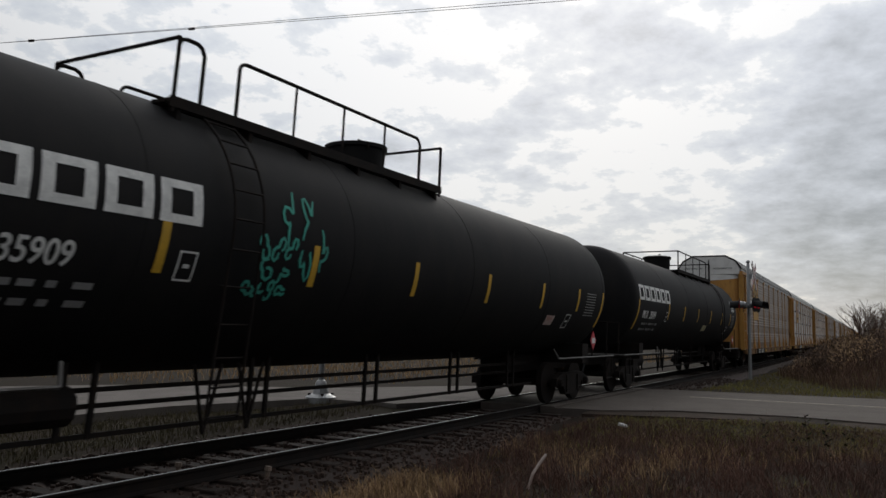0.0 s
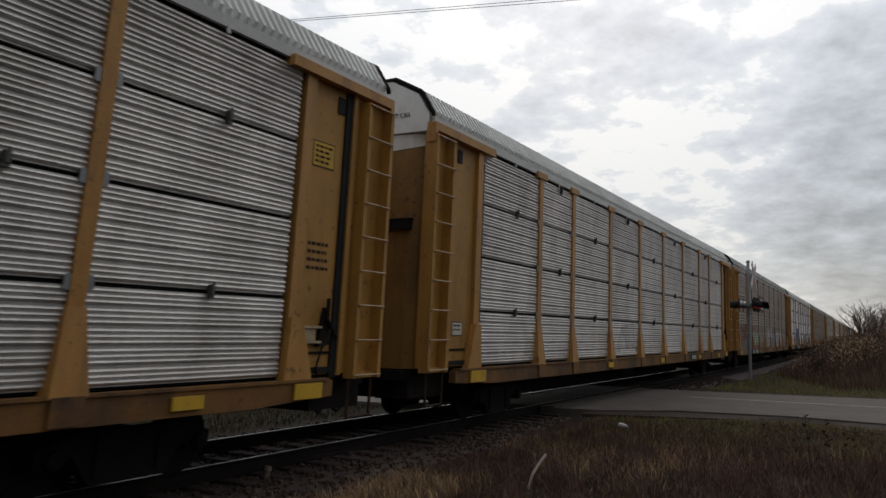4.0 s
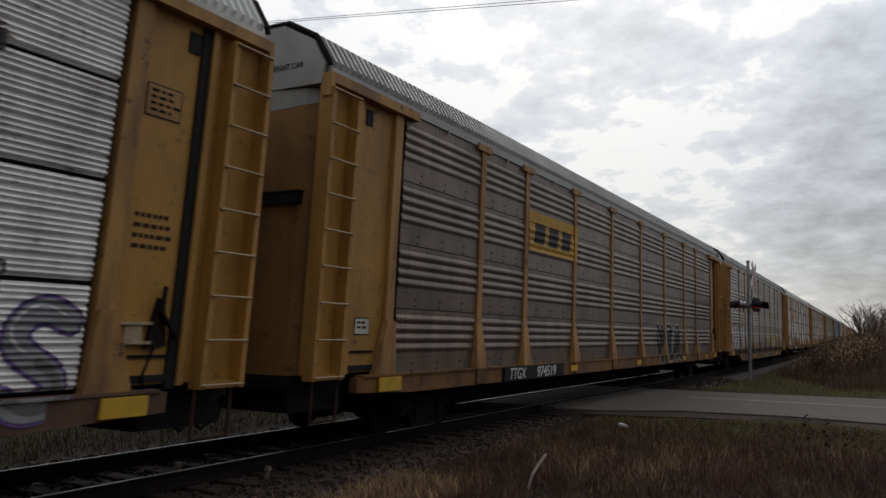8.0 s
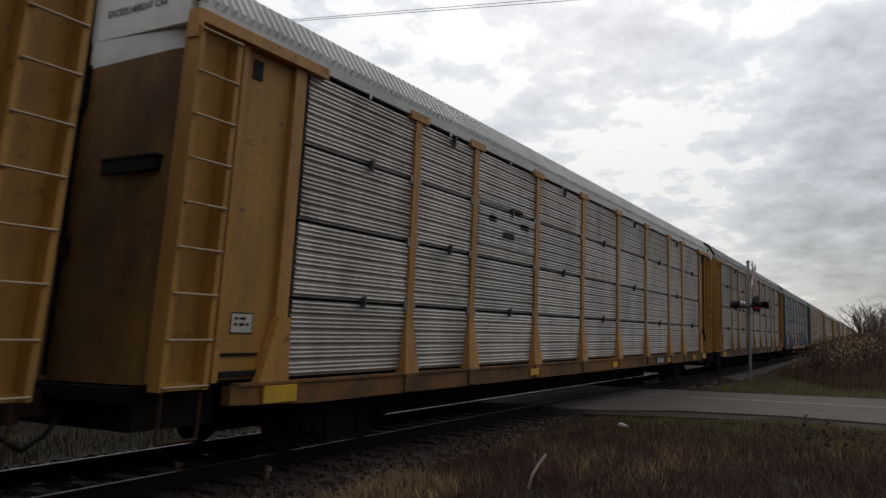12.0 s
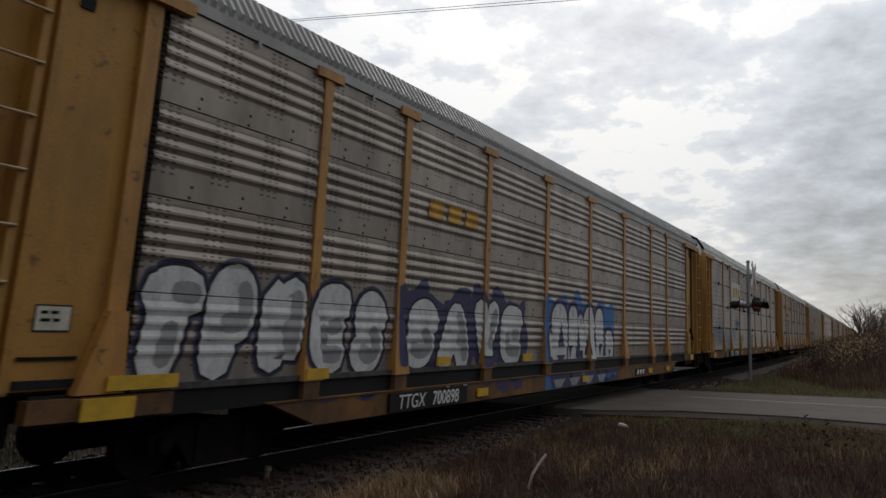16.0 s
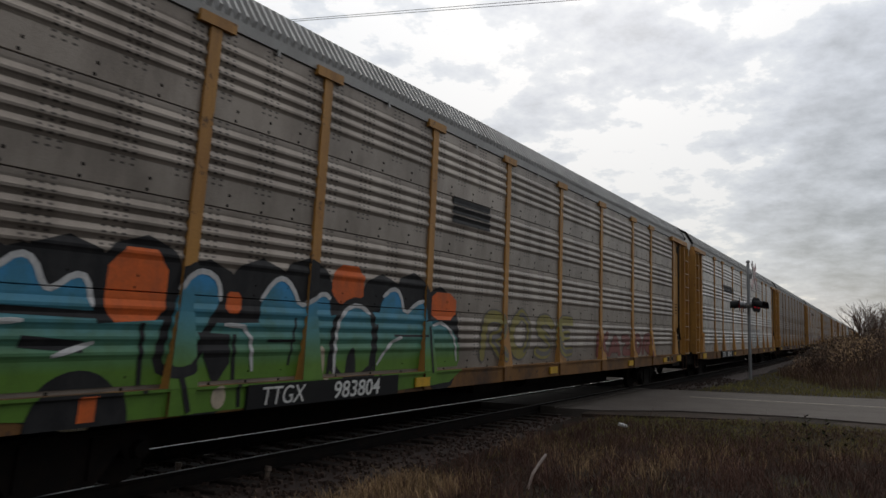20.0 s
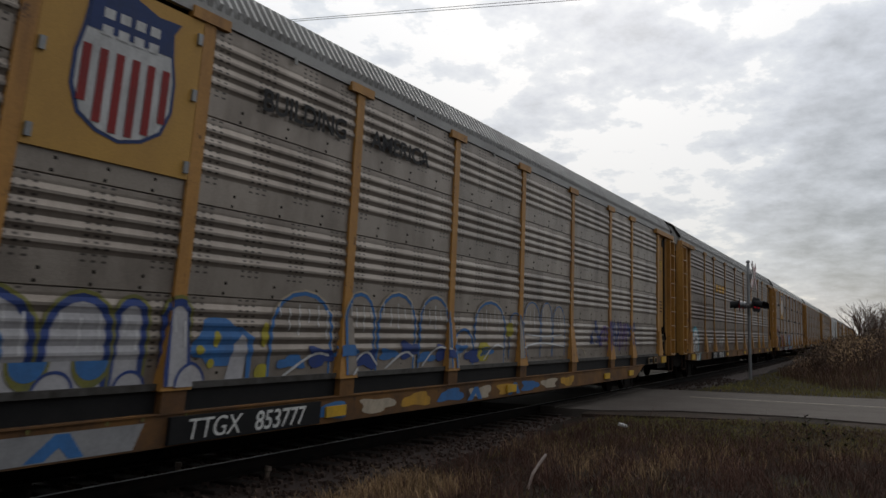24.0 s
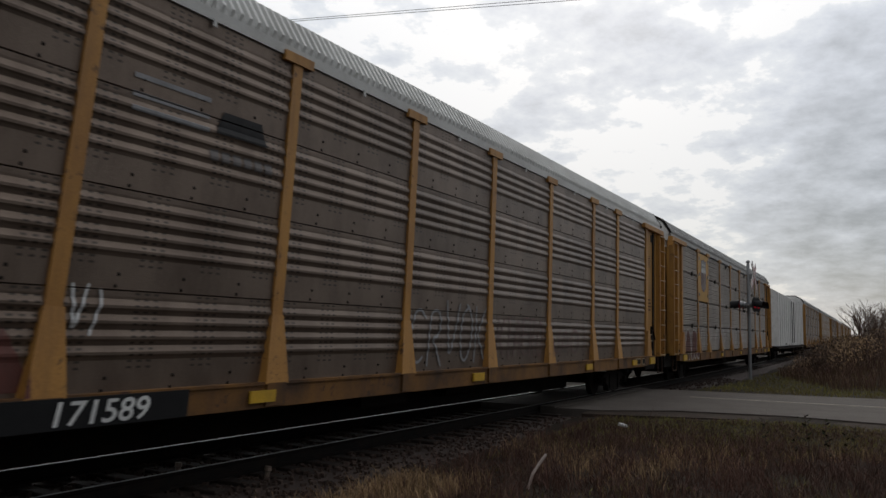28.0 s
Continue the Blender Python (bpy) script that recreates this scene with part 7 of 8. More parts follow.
for k in range(18):
    if k not in (5, 11):
        x = 1.9 + 0.225 * k
        flat("sill_letter_bar", [[(x, 0.74), (x + 0.15, 0.74), (x + 0.19, 0.92), (x + 0.04, 0.92)]], I_WHITE, R[10], -SIDE - 0.104, "white slanted bar")
bars_mark(R[11], -7.0, -4.8, 3.2, 3.75, None, B_GOLD, 1, 3)
lettering(R[11], "TPN", -12.15, -9.6, 1.0, 2.2, I_WHITE, I_BLACK, None, 0.25, 0.04, tone=I_GREY, glow=I_DEEP, seed=111)
lettering(R[11], "ES", -9.6, -7.8, 0.98, 2.15, I_WHITE, I_BLACK, None, 0.24, 0.04, tone=I_GREY, glow=I_DEEP, seed=112)
lettering(R[11], "SAVE", -7.4, -3.0, 1.0, 2.1, I_WHITE, I_BLACK, None, 0.24, 0.04, tone=I_GREY, glow=I_DEEP, back=I_DEEP, seed=116)
for x, z, w in ((-12.0, 1.06, 0.8), (-9.43, 1.04, 0.42), (-6.3, 1.12, 0.42), (-3.0, 1.12, 0.42)):
    reflector(R[11], x, z, w, 0.13)
coat("paint_cloud", [blob(random.Random(900 + k), -1.5 + 0.56 * k, 1.45 + 0.12 * (k % 2), 0.5, 0.9 - 0.1 * (k % 3), 4, 0.1) for k in range(8)], I_BLUE, R[11], 0.003, "sprayed blue cloud")
coat("paint_cloud", [[(-2.0, 0.71), (-1.2, 0.71), (-1.4, 0.98), (-1.9, 0.98)]], I_BLUE, R[11], 0.004, "blue paint on the sill")
coat("paint_cloud", [[(-1.6, 0.71), (3.0, 0.71), (3.0, 0.98), (-1.75, 0.98)]], I_DEEP, R[11], 0.0048, "dark paint on the sill")
WORD = ((-1.78, -1.5, 1.1, 1.6), (-1.5, -0.56, 1.0, 2.22), (-0.48, 0.1, 1.0, 2.2), (0.12, 0.5, 1.2, 2.02), (0.5, 1.3, 1.0, 2.2), (1.36, 1.98, 1.0, 2.2), (2.0, 2.8, 1.0, 1.68))
for x0, x1, z0, z1 in WORD:
    ob = coat("painted_letter", [domed(x0, x1, z0, z1)], I_WHITE, R[11], 0.0105, "white sprayed letter with a black edge")
    coat("letter_edge", [offset(domed(x0, x1, z0, z1), 0.11)], I_DEEP, R[11], 0.007, "", ob)
for x, z, w, h in ((-0.95, 1.3, 0.2, 0.55), (-0.93, 1.12, 0.28, -0.18), (0.15, 1.05, 0.16, 0.75), (-0.35, 1.32, 0.12, -0.3), (1.32, 1.05, 0.14, 0.8), (0.75, 1.1, 0.15, 0.45), (1.75, 1.35, 0.13, -0.32), (2.1, 1.05, 0.12, 0.6), (2.5, 1.2, 0.1, -0.2)):
    coat("painted_wedge", [[(x - w, z), (x + w, z), (x, z + h)]], I_DEEP, R[11], 0.0135, "dark wedge between the letters")
for x, z in ((-1.03, 1.95), (-0.2, 1.95), (0.3, 1.75), (0.52, 1.6)):
    coat("painted_line", ribbon([(x, z + 0.26), (x, z)], 0.02), I_BLACK, R[11], 0.0135, "thin black drip")
for k in range(4):
    x = -1.5 + 0.95 * k
    coat("painted_shape", [[(x + 0.12, 0.72), (x + 0.42, 0.72), (x + 0.8, 0.975), (x - 0.12, 0.975)]], I_GREY, R[11], 0.0065, "slanted grey block on the sill")
sheet_board(R[12], 2, 3.15, 4.1, I_WHITE, "white board with a gold mark")
for k in range(3):
    flat("mark", [[(-7.0 + 0.72 * k, 3.42), (-6.5 + 0.72 * k, 3.42), (-6.4 + 0.72 * k, 3.85), (-6.9 + 0.72 * k, 3.85)]], B_GOLD, R[12], -SIDE - 0.053, "gold block")
scrawl(R[12], -11.9, -9.7, 1.15, 2.1, I_SKY, 7, 121, 0.04)
scrawl(R[12], -9.3, -7.6, 1.15, 1.8, I_SKY, 5, 122, 0.03)
for k, (x, z, w, h, m) in enumerate(((-6.5, 1.7, 0.5, 0.3, I_SKY), (-5.5, 2.2, 0.5, 0.12, I_BLUE), (-4.0, 1.45, 0.35, 0.2, I_DUSK))):
    scrawl(R[12], x - w, x + w, z - h, z + h, m, 6, 630 + k, 0.03)
lettering(R[12], "SKE", -1.55, 0.0, 0.98, 1.75, I_BLACK, I_WHITE, None, 0.09, 0.03, seed=124)
coat("paint_patch", [softened(rect(-1.5, -0.4, 1.2, 1.45))], I_YELLOW_DULL, R[13], 0.004, "faded yellow paint patch")
scrawl(R[13], -1.55, -0.35, 1.2, 1.5, I_YELLOW, 6, 131, 0.025)
bars_mark(R[14], -4.2, -1.9, 3.2, 3.9, None, I_BLACK, 3, 1)
GREENBLUE = fade("spray_blue_green", (0.10, 0.22, 0.02), (0.026, 0.26, 0.58), 1.15, 2.15)
coat("paint_cloud", [arc(-11.7 + 0.82 * k, 1.45 + 0.08 * (k % 3), 0.7, 0.82, 0, 330, 11) for k in range(10)], I_BLACK, R[14], 0.003, "black sprayed background")
for x0, x1, z0, z1 in ((-10.45, -9.75, 1.55, 2.3), (-7.1, -6.4, 1.9, 2.4), (-4.6, -3.75, 1.75, 2.18), (-8.95, -8.7, 1.72, 1.95)):
    coat("paint_patch", [softened(rect(x0, x1, z0, z1))], I_ORANGE, R[14], 0.0055, "orange paint patch")
BAND = [(-12.2, 1.35), (-11.5, 1.4), (-10.1, 1.65), (-8.5, 1.6), (-7.0, 1.75), (-6.2, 1.85), (-4.9, 1.7), (-4.25, 1.75), (-3.65, 1.5), (-3.55, 1.0), (-4.2, 0.72), (-12.2, 0.72)]
coat("painted_shape", [softened(BAND)], GREENBLUE, R[14], 0.007, "green sprayed letters running together")
TOPS = (
    [(-12.2, 1.4), (-12.2, 1.9), (-11.9, 2.15), (-11.7, 1.9), (-11.5, 2.0), (-11.33, 2.14), (-11.18, 2.1), (-11.06, 1.87), (-10.97, 1.86), (-10.79, 2.0), (-10.65, 1.98), (-10.57, 1.72), (-10.43, 1.46)],
    [(-8.4, 1.5), (-8.41, 1.86), (-8.22, 2.09), (-8.05, 2.15), (-7.87, 2.05), (-7.71, 1.82), (-7.48, 1.92), (-7.25, 2.01), (-7.12, 1.94), (-7.11, 1.6)],
    [(-6.02, 1.7), (-5.93, 2.02), (-5.68, 2.16), (-5.47, 2.1), (-5.34, 1.78), (-5.01, 1.97), (-4.78, 2.01), (-4.67, 1.65)],
)
for top in TOPS:
    ob = coat("painted_letter", [softened(top)], GREENBLUE, R[14], 0.0095, "blue and green sprayed letter")
    coat("letter_edge", [offset(softened(top), 0.1)], I_BLACK, R[14], 0.006, "", ob)
    coat("letter_shine", ribbon(rounded([(x, z + 0.01) for x, z in top[1:-1]], 1), 0.03), I_WHITE, R[14], 0.0125, "", ob)
for loop in ([(-9.6, 1.93), (-9.48, 2.1), (-9.27, 2.15), (-9.07, 2.06), (-9.02, 1.84), (-9.13, 1.71), (-9.25, 1.5), (-9.37, 1.22), (-9.58, 1.17), (-9.73, 1.23), (-9.69, 1.42)],
             [(-6.95, 1.0), (-6.98, 1.57), (-6.82, 1.82), (-6.51, 1.91), (-6.22, 1.79), (-6.15, 1.41), (-6.2, 1.0)]):
    ob = coat("painted_letter", [softened(loop)], GREENBLUE, R[14], 0.011, "blue and green sprayed letter")
    coat("letter_edge", [offset(softened(loop), 0.11)], I_BLACK, R[14], 0.0085, "", ob)
    coat("letter_shine", ribbon(rounded(loop[:5], 1), 0.03), I_WHITE, R[14], 0.014, "", ob)
for a, b, w in (((-11.9, 1.7), (-10.5, 1.66), 0.06), ((-11.2, 1.43), (-10.6, 1.38), 0.09), ((-9.55, 1.12), (-9.42, 0.74), 0.06), ((-8.78, 1.5), (-8.7, 0.74), 0.05), ((-8.25, 1.43), (-7.76, 1.43), 0.03), ((-7.77, 1.7), (-7.85, 1.15), 0.035),
                ((-7.05, 1.6), (-7.08, 1.0), 0.05), ((-6.05, 1.65), (-6.05, 0.9), 0.05), ((-5.6, 1.5), (-4.7, 1.5), 0.03), ((-4.65, 1.65), (-4.62, 0.95), 0.05), ((-10.0, 1.6), (-9.95, 0.95), 0.05)):
    coat("painted_line", ribbon([a, b], w), I_BLACK, R[14], 0.0125, "black line between the letters")
coat("painted_shape", [[(-9.3, 1.52), (-8.85, 1.5), (-8.8, 1.2), (-9.0, 0.95), (-9.2, 1.3)]], I_BLACK, R[14], 0.0125, "black counter shape")
coat("painted_shape", [arc(-10.6, 0.7, 0.5, 0.48, 0, 180, 14), arc(-6.6, 1.0, 0.12, 0.35, 0, 345, 12), arc(-11.9, 0.75, 0.2, 0.3, 0, 180, 8)], I_BLACK, R[14], 0.0125, "rounded black shape")
coat("paint_patch", [rect(-10.62, -10.45, 0.74, 0.96)], I_ORANGE, R[14], 0.0155, "orange paint patch")
for pts in ([(-12.0, 1.5), (-11.6, 1.58), (-11.2, 1.6)], [(-10.9, 1.3), (-10.5, 1.42)], [(-8.95, 1.6), (-8.55, 1.58), (-8.45, 1.1)], [(-6.0, 1.1), (-5.7, 1.4), (-5.4, 1.48)], [(-4.5, 1.66), (-4.2, 1.72), (-3.8, 1.5), (-3.68, 1.1)]):
    coat("painted_line", ribbon(rounded(pts, 1), 0.026), I_WHITE, R[14], 0.0145, "thin white highlight")
for x, z, rx, rz in ((-7.25, 1.15, 0.09, 0.22), (-9.0, 0.86, 0.1, 0.12)):
    coat("painted_shape", [arc(x, z, rx, rz, 0, 345, 12)], I_CREAM, R[14], 0.0145, "pale sprayed spot")
lettering(R[14], "ROSE", -2.9, 1.9, 1.05, 2.0, I_YELLOW_DULL, I_DUSK, None, 0.1, 0.03, tone=I_DUSK, seed=144)
lettering(R[14], "KAZOR", 3.4, 8.6, 0.98, 1.6, I_RED_DULL, I_BROWN, None, 0.08, 0.03, seed=145)
for k in range(8):
    coat("mark", [rect(-7.2 + 0.34 * k, -6.95 + 0.34 * k, 3.55, 3.85)], I_BLACK, R[15], 0.010, "dark block")
lettering(R[15], "MUCKI", 2.0, 5.2, 1.0, 2.0, I_WHITE, I_BLACK, None, 0.11, 0.035, seed=151, slant=0.2)
tag(R[17], -13.05, -12.3, 1.25, 1.65, I_BLUE, 5, 170)
for k, (x0, x1, z1) in enumerate(((-12.0, -11.25, 1.9), (-11.15, -10.2, 1.95), (-10.1, -9.0, 1.86), (-8.9, -8.26, 1.82), (-8.2, -7.88, 1.8), (-7.64, -7.36, 1.82))):
    bubble(R[17], x0, x1, 1.0, z1, I_PALE, I_NAVY, I_OLIVE, 0.045, 0.0006 * k)
for x, r in ((-10.6, 0.3), (-9.5, 0.26), (-8.75, 0.19), (-7.98, 0.17), (-7.3, 0.24)):
    coat("painted_shape", [arc(x, 0.99, r, r * 0.95, 0, 180, 12)], I_PALE, R[17], 0.017, "pale sprayed half round")
    coat("painted_line", ribbon(arc(x, 0.99, r, r * 0.95, 0, 180, 12), 0.014), I_NAVY, R[17], 0.019, "thin dark outline")
for x in (-11.2, -9.0, -8.4):
    coat("painted_shape", [arc(x, 1.26, 0.2, 0.24, 180, 360, 10)], I_OLIVE, R[17], 0.0165, "olive sprayed cup")
    coat("painted_shape", [arc(x, 1.26, 0.17, 0.17, 180, 360, 10)], I_BLUE, R[17], 0.0185, "blue sprayed cup")
for x, z in ((-9.35, 1.35), (-10.5, 1.4)):
    coat("painted_shape", [arc(x, z, 0.11, 0.2, 0, 340, 12)], I_BLUE, R[17], 0.0165, "blue sprayed spot")
    coat("painted_shape", [arc(x, z - 0.05, 0.05, 0.08, 0, 340, 10)], I_OLIVE, R[17], 0.0185, "olive sprayed spot")
coat("painted_band", [[(-12.2, 0.71), (-7.9, 0.71), (-7.8, 0.94), (-12.0, 0.94)]], I_GREY, R[17], 0.004, "pale paint on the sill")
coat("paint_cloud", [blob(random.Random(725), -6.9, 1.42, 0.32, 0.24, 4, 0.15)], I_BLUE, R[17], 0.005, "blue sprayed cloud")
coat("painted_shape", [[(-6.78, 0.97), (-6.66, 1.4), (-6.55, 1.52), (-6.46, 1.4), (-6.5, 0.97)]], I_PALE, R[17], 0.0075, "pale sprayed stem")
coat("painted_line", ribbon([(-6.6, 1.56), (-6.42, 1.45), (-6.42, 0.97)], 0.05), I_BLUE, R[17], 0.0095, "broad blue line")
for x, z, rx, rz in ((-6.93, 1.45, 0.05, 0.09), (-7.15, 1.34, 0.06, 0.05), (-6.98, 1.2, 0.05, 0.05), (-6.2, 1.5, 0.06, 0.14), (-6.2, 1.08, 0.12, 0.1)):
    coat("paint_patch", [arc(x, z, rx, rz, 0, 340, 11)], I_YELLOW, R[17], 0.0095, "yellow sprayed spot")
for k, (x0, x1, z1) in enumerate(((-6.1, -4.98, 2.0), (-4.72, -4.02, 2.05), (-3.92, -2.94, 2.09), (-2.8, -1.9, 2.1), (-1.75, -1.0, 1.62), (-0.98, 0.24, 2.1), (0.45, 1.0, 1.95), (1.1, 1.95, 2.18), (2.0, 2.6, 2.2), (2.65, 3.35, 2.15))):
    bubble(R[17], x0, x1, 1.0 if k < 6 else 1.1, z1, STEEL_OLD, I_BLUE, I_CREAM, 0.03 if k < 6 else 0.018, 0.0005 * k)
for k in range(11):
    x = -5.7 + 0.52 * k
    coat("painted_shape", [blob(random.Random(740 + k), x, 1.18 + 0.06 * (k % 3), 0.24, 0.07 + 0.04 * (k % 2), 3, 0.25)], (I_BLUE, I_NAVY)[k % 2], R[17], 0.0195, "blue paint across the letters")
for pts in ([(-5.9, 1.0), (-5.3, 1.3), (-5.0, 1.25)], [(-4.6, 1.0), (-4.2, 1.35), (-3.9, 1.1)], [(-3.7, 1.05), (-3.2, 1.3), (-2.95, 1.2)], [(-2.7, 1.05), (-2.3, 1.35), (-1.9, 1.3)], [(-0.6, 1.1), (-0.2, 1.38), (0.2, 1.3)], [(1.0, 1.3), (2.0, 1.4), (3.3, 1.3)], [(1.2, 1.55), (2.2, 1.5), (3.2, 1.55)]):
    coat("painted_line", ribbon(rounded(pts), 0.016), I_WHITE, R[17], 0.0215, "thin white highlight")
for x0, x1, z0, z1 in ((-0.85, -0.4, 1.08, 1.4), (0.3, 0.6, 1.5, 1.75)):
    coat("paint_patch", [softened(rect(x0, x1, z0, z1))], I_YELLOW, R[17], 0.0195, "yellow sprayed patch")
coat("painted_line", ribbon(arc(4.4, 0.99, 0.4, 0.28, 10, 170, 10), 0.02), I_CREAM, R[17], 0.008, "pale painted arch")
for k in range(9):
    coat("painted_shape", [blob(random.Random(720 + k), -5.0 + 1.05 * k, 0.84, 0.4, 0.09, 3, 0.2)], (I_BLUE, I_CREAM, B_GOLD)[k % 3], R[17], 0.005, "rounded paint patch on the sill")
for k in range(5):
    scrawl(R[17], 5.1 + 0.75 * k, 5.9 + 0.75 * k, 1.35 - 0.1 * (k % 2), 1.85, (I_NAVY, I_PURPLE)[k % 2], 3, 175 + k, 0.03)
for x in (-11.0, -8.65, -1.0, 0.6):
    coat("painted_shape", [[(x - 0.3, 0.72), (x - 0.05, 0.93), (x + 0.08, 0.93), (x + 0.25, 0.72), (x + 0.1, 0.72), (x, 0.82), (x - 0.12, 0.72)]], I_BLUE, R[17], 0.0065, "blue peaked shape on the sill")
bars_mark(R[18], -7.3, -4.6, 3.3, 3.9, None, B_GOLD, 1, 3)
# a teal-edged white oval broken up by plain dark patches
coat("painted_oval", [arc(-11.4, 1.24, 0.64, 0.70, 0, 345, 23)], I_CYAN, R[18], 0.003, "teal painted oval")
coat("painted_oval", [arc(-11.38, 1.23, 0.52, 0.60, 0, 345, 23)], I_WHITE, R[18], 0.005, "white painted oval")
for pts, w in (([(-11.8, 1.25), (-11.55, 1.5), (-11.2, 1.46)], 0.05), ([(-11.6, 0.75), (-11.5, 1.05), (-11.62, 1.2)], 0.04), ([(-11.35, 0.7), (-11.3, 1.0), (-11.42, 1.2), (-11.2, 1.3)], 0.05),
               ([(-11.05, 0.85), (-11.12, 1.1), (-10.95, 1.35)], 0.06), ([(-11.5, 1.55), (-11.45, 1.75)], 0.02), ([(-11.3, 1.52), (-11.28, 1.74)], 0.02), ([(-11.15, 1.5), (-11.08, 1.66)], 0.025), ([(-11.75, 0.98), (-11.4, 0.92)], 0.02)):
    coat("painted_line", ribbon(pts, w), I_BLACK, R[18], 0.007, "black paint stroke")
tag(R[18], -13.05, -12.45, 1.98, 2.2, I_BLACK, 6, 183, 0.011)
tag(R[18], -12.95, -12.5, 1.85, 1.95, I_BLACK, 2, 185, 0.011)
notice(R[18], -12.9, 3.45, 0.52, 0.6, YELLOW_INK, 184)
scrawl(R[18], -8.8, -7.8, 1.2, 1.7, I_WHITE, 3, 181, 0.02)
scrawl(R[18], -6.4, -5.2, 1.2, 1.6, I_WHITE, 4, 182, 0.02)
lettering(R[19], "PZA", -12.1, -9.4, 0.73, 2.0, I_BLACK, I_WHITE, I_GREY, 0.16, 0.05, tone=I_DUSK, back=I_BROWN, seed=191)
lettering(R[19], "KS", -9.5, -7.75, 0.73, 1.85, I_RED, I_WHITE, None, 0.14, 0.045, back=I_BLACK, seed=192)
lettering(R[19], "AKE", -5.2, -1.7, 0.73, 1.8, I_SKY, I_BLUE, I_WHITE, 0.16, 0.05, tone=I_CYAN, glow=I_PINK, seed=193)
for z in (3.9, 3.72, 3.58):
    coat("mark", [rect(-7.0, -6.0, z, z + 0.05)], I_GREY, R[20], 0.010, "faint pale bar")
for k in range(6):
    coat("mark", [rect(-5.95 + 0.17 * k, -5.83 + 0.17 * k, 3.3, 3.42)], I_DUSK, R[20], 0.010, "faint dark block")
coat("mark", [[(-5.9, 3.6), (-5.1, 3.6), (-5.2, 3.85), (-5.8, 3.85)]], I_BLACK, R[20], 0.010, "faded dark shape")
flat("reflector", [rect(-13.14, -13.06, 1.15, 1.75)], YELLOW_INK, R[20], -SIDE - 0.03, "yellow reflective strip")
piece(R[20], -12.2, -10.4, 0.74, 1.95, I_BROWN, I_WHITE, None, 2, 201, drop=False)
scrawl(R[20], -10.2, -9.7, 1.6, 1.85, I_WHITE, 3, 202, 0.016)
coat("painted_shape", [[(-8.12, 0.98), (-7.64, 0.98), (-7.66, 1.2), (-7.9, 1.55)]], I_BROWN, R[20], 0.005, "red-brown painted wedge")
handwriting(R[20], "VI", -7.38, -6.95, 1.48, 1.92, I_WHITE, 0.016, 203)
handwriting(R[20], "CRVOK", -1.75, 0.85, 1.05, 2.0, I_GREY, 0.022, 204)
handwriting(R[20], "KIAERO", 1.25, 3.5, 1.1, 1.85, I_DUSK_PINK, 0.02, 205)
handwriting(R[20], "NAOI", 3.8, 6.3, 1.1, 1.7, I_DUSK_PINK, 0.02, 206)
lettering(R[21], "AR", -11.9, -9.7, 0.74, 1.8, I_BROWN, I_WHITE, None, 0.2, 0.04, seed=211)
for k in range(4):
    scrawl(R[21], -9.2 + 3.2 * k, -6.6 + 3.2 * k, 1.2, 1.9, I_WHITE, 4, 215 + k, 0.03)
for n in (2, 8, 11, 12, 16, 19):
    bm = bmesh.new()
    low = 0.27 * (n in DEEP)
    box(bm, 4.6, 5.6, -SIDE - 0.1, -SIDE - 0.086, 0.74 - low, 0.93 - low)
    plate_ob = part("sill_plate", bm, BLACK, R[n], "small dark plate with white bars")
    for k in range(3):
        x = 4.75 + 0.27 * k
        flat("bar", [[(x, 0.77 - low), (x + 0.16, 0.77 - low), (x + 0.2, 0.9 - low), (x + 0.04, 0.9 - low)]], WHITE_INK, plate_ob, -SIDE - 0.104)
for n in (14, 17, 18, 20):
    for x, w in ((10.3, 0.45), (10.85, 0.25)):
        bm = bmesh.new()
        box(bm, x - w / 2, x + w / 2, -SIDE - 0.1, -SIDE - 0.086, 0.76, 0.93)
        box_ob = part("data_plate", bm, B_PALE, R[n], "small white-edged data plate")
        flat("data_field", [rect(x - w / 2 + 0.02, x + w / 2 - 0.02, 0.78, 0.91)], IRON, box_ob, -SIDE - 0.104)


# ---- grass, brush and trees ----
def blades(name, spots, height, width, material, label, sprawl=0.75):
    """Thin bent leaves of grass in one mesh."""
    n = len(spots)
    a = rng.uniform(0, 2 * math.pi, n)
    h = height * rng.uniform(0.45, 1.25, n)
    lean = rng.uniform(0.05, sprawl, n) * h
    la = rng.uniform(0, 2 * math.pi, n)
    w = width * rng.uniform(0.6, 1.4, n)
    base = np.asarray(spots, float)
    side = np.stack([np.cos(a) * w, np.sin(a) * w, np.zeros(n)], -1)
    tilt = np.stack([np.cos(la) * lean, np.sin(la) * lean, np.zeros(n)], -1)
    up = np.stack([np.zeros(n), np.zeros(n), h], -1)
    v = np.stack([base - side, base + side, base + 0.25 * tilt + 0.55 * up + side * 0.7, base + 0.25 * tilt + 0.55 * up - side * 0.7, base + tilt + up * 0.97], 1)
    k = 5 * np.arange(n)[:, None]
    quads, tris = (k + np.array([0, 1, 2, 3])).tolist(), (k + np.array([3, 2, 4])).tolist()
    me = bpy.data.meshes.new(name)
    me.from_pydata(v.reshape(-1, 3).tolist(), [], quads + tris)
    me.materials.append(material)
    return tagged(new(name, me), label, "grass", kind="stuff")


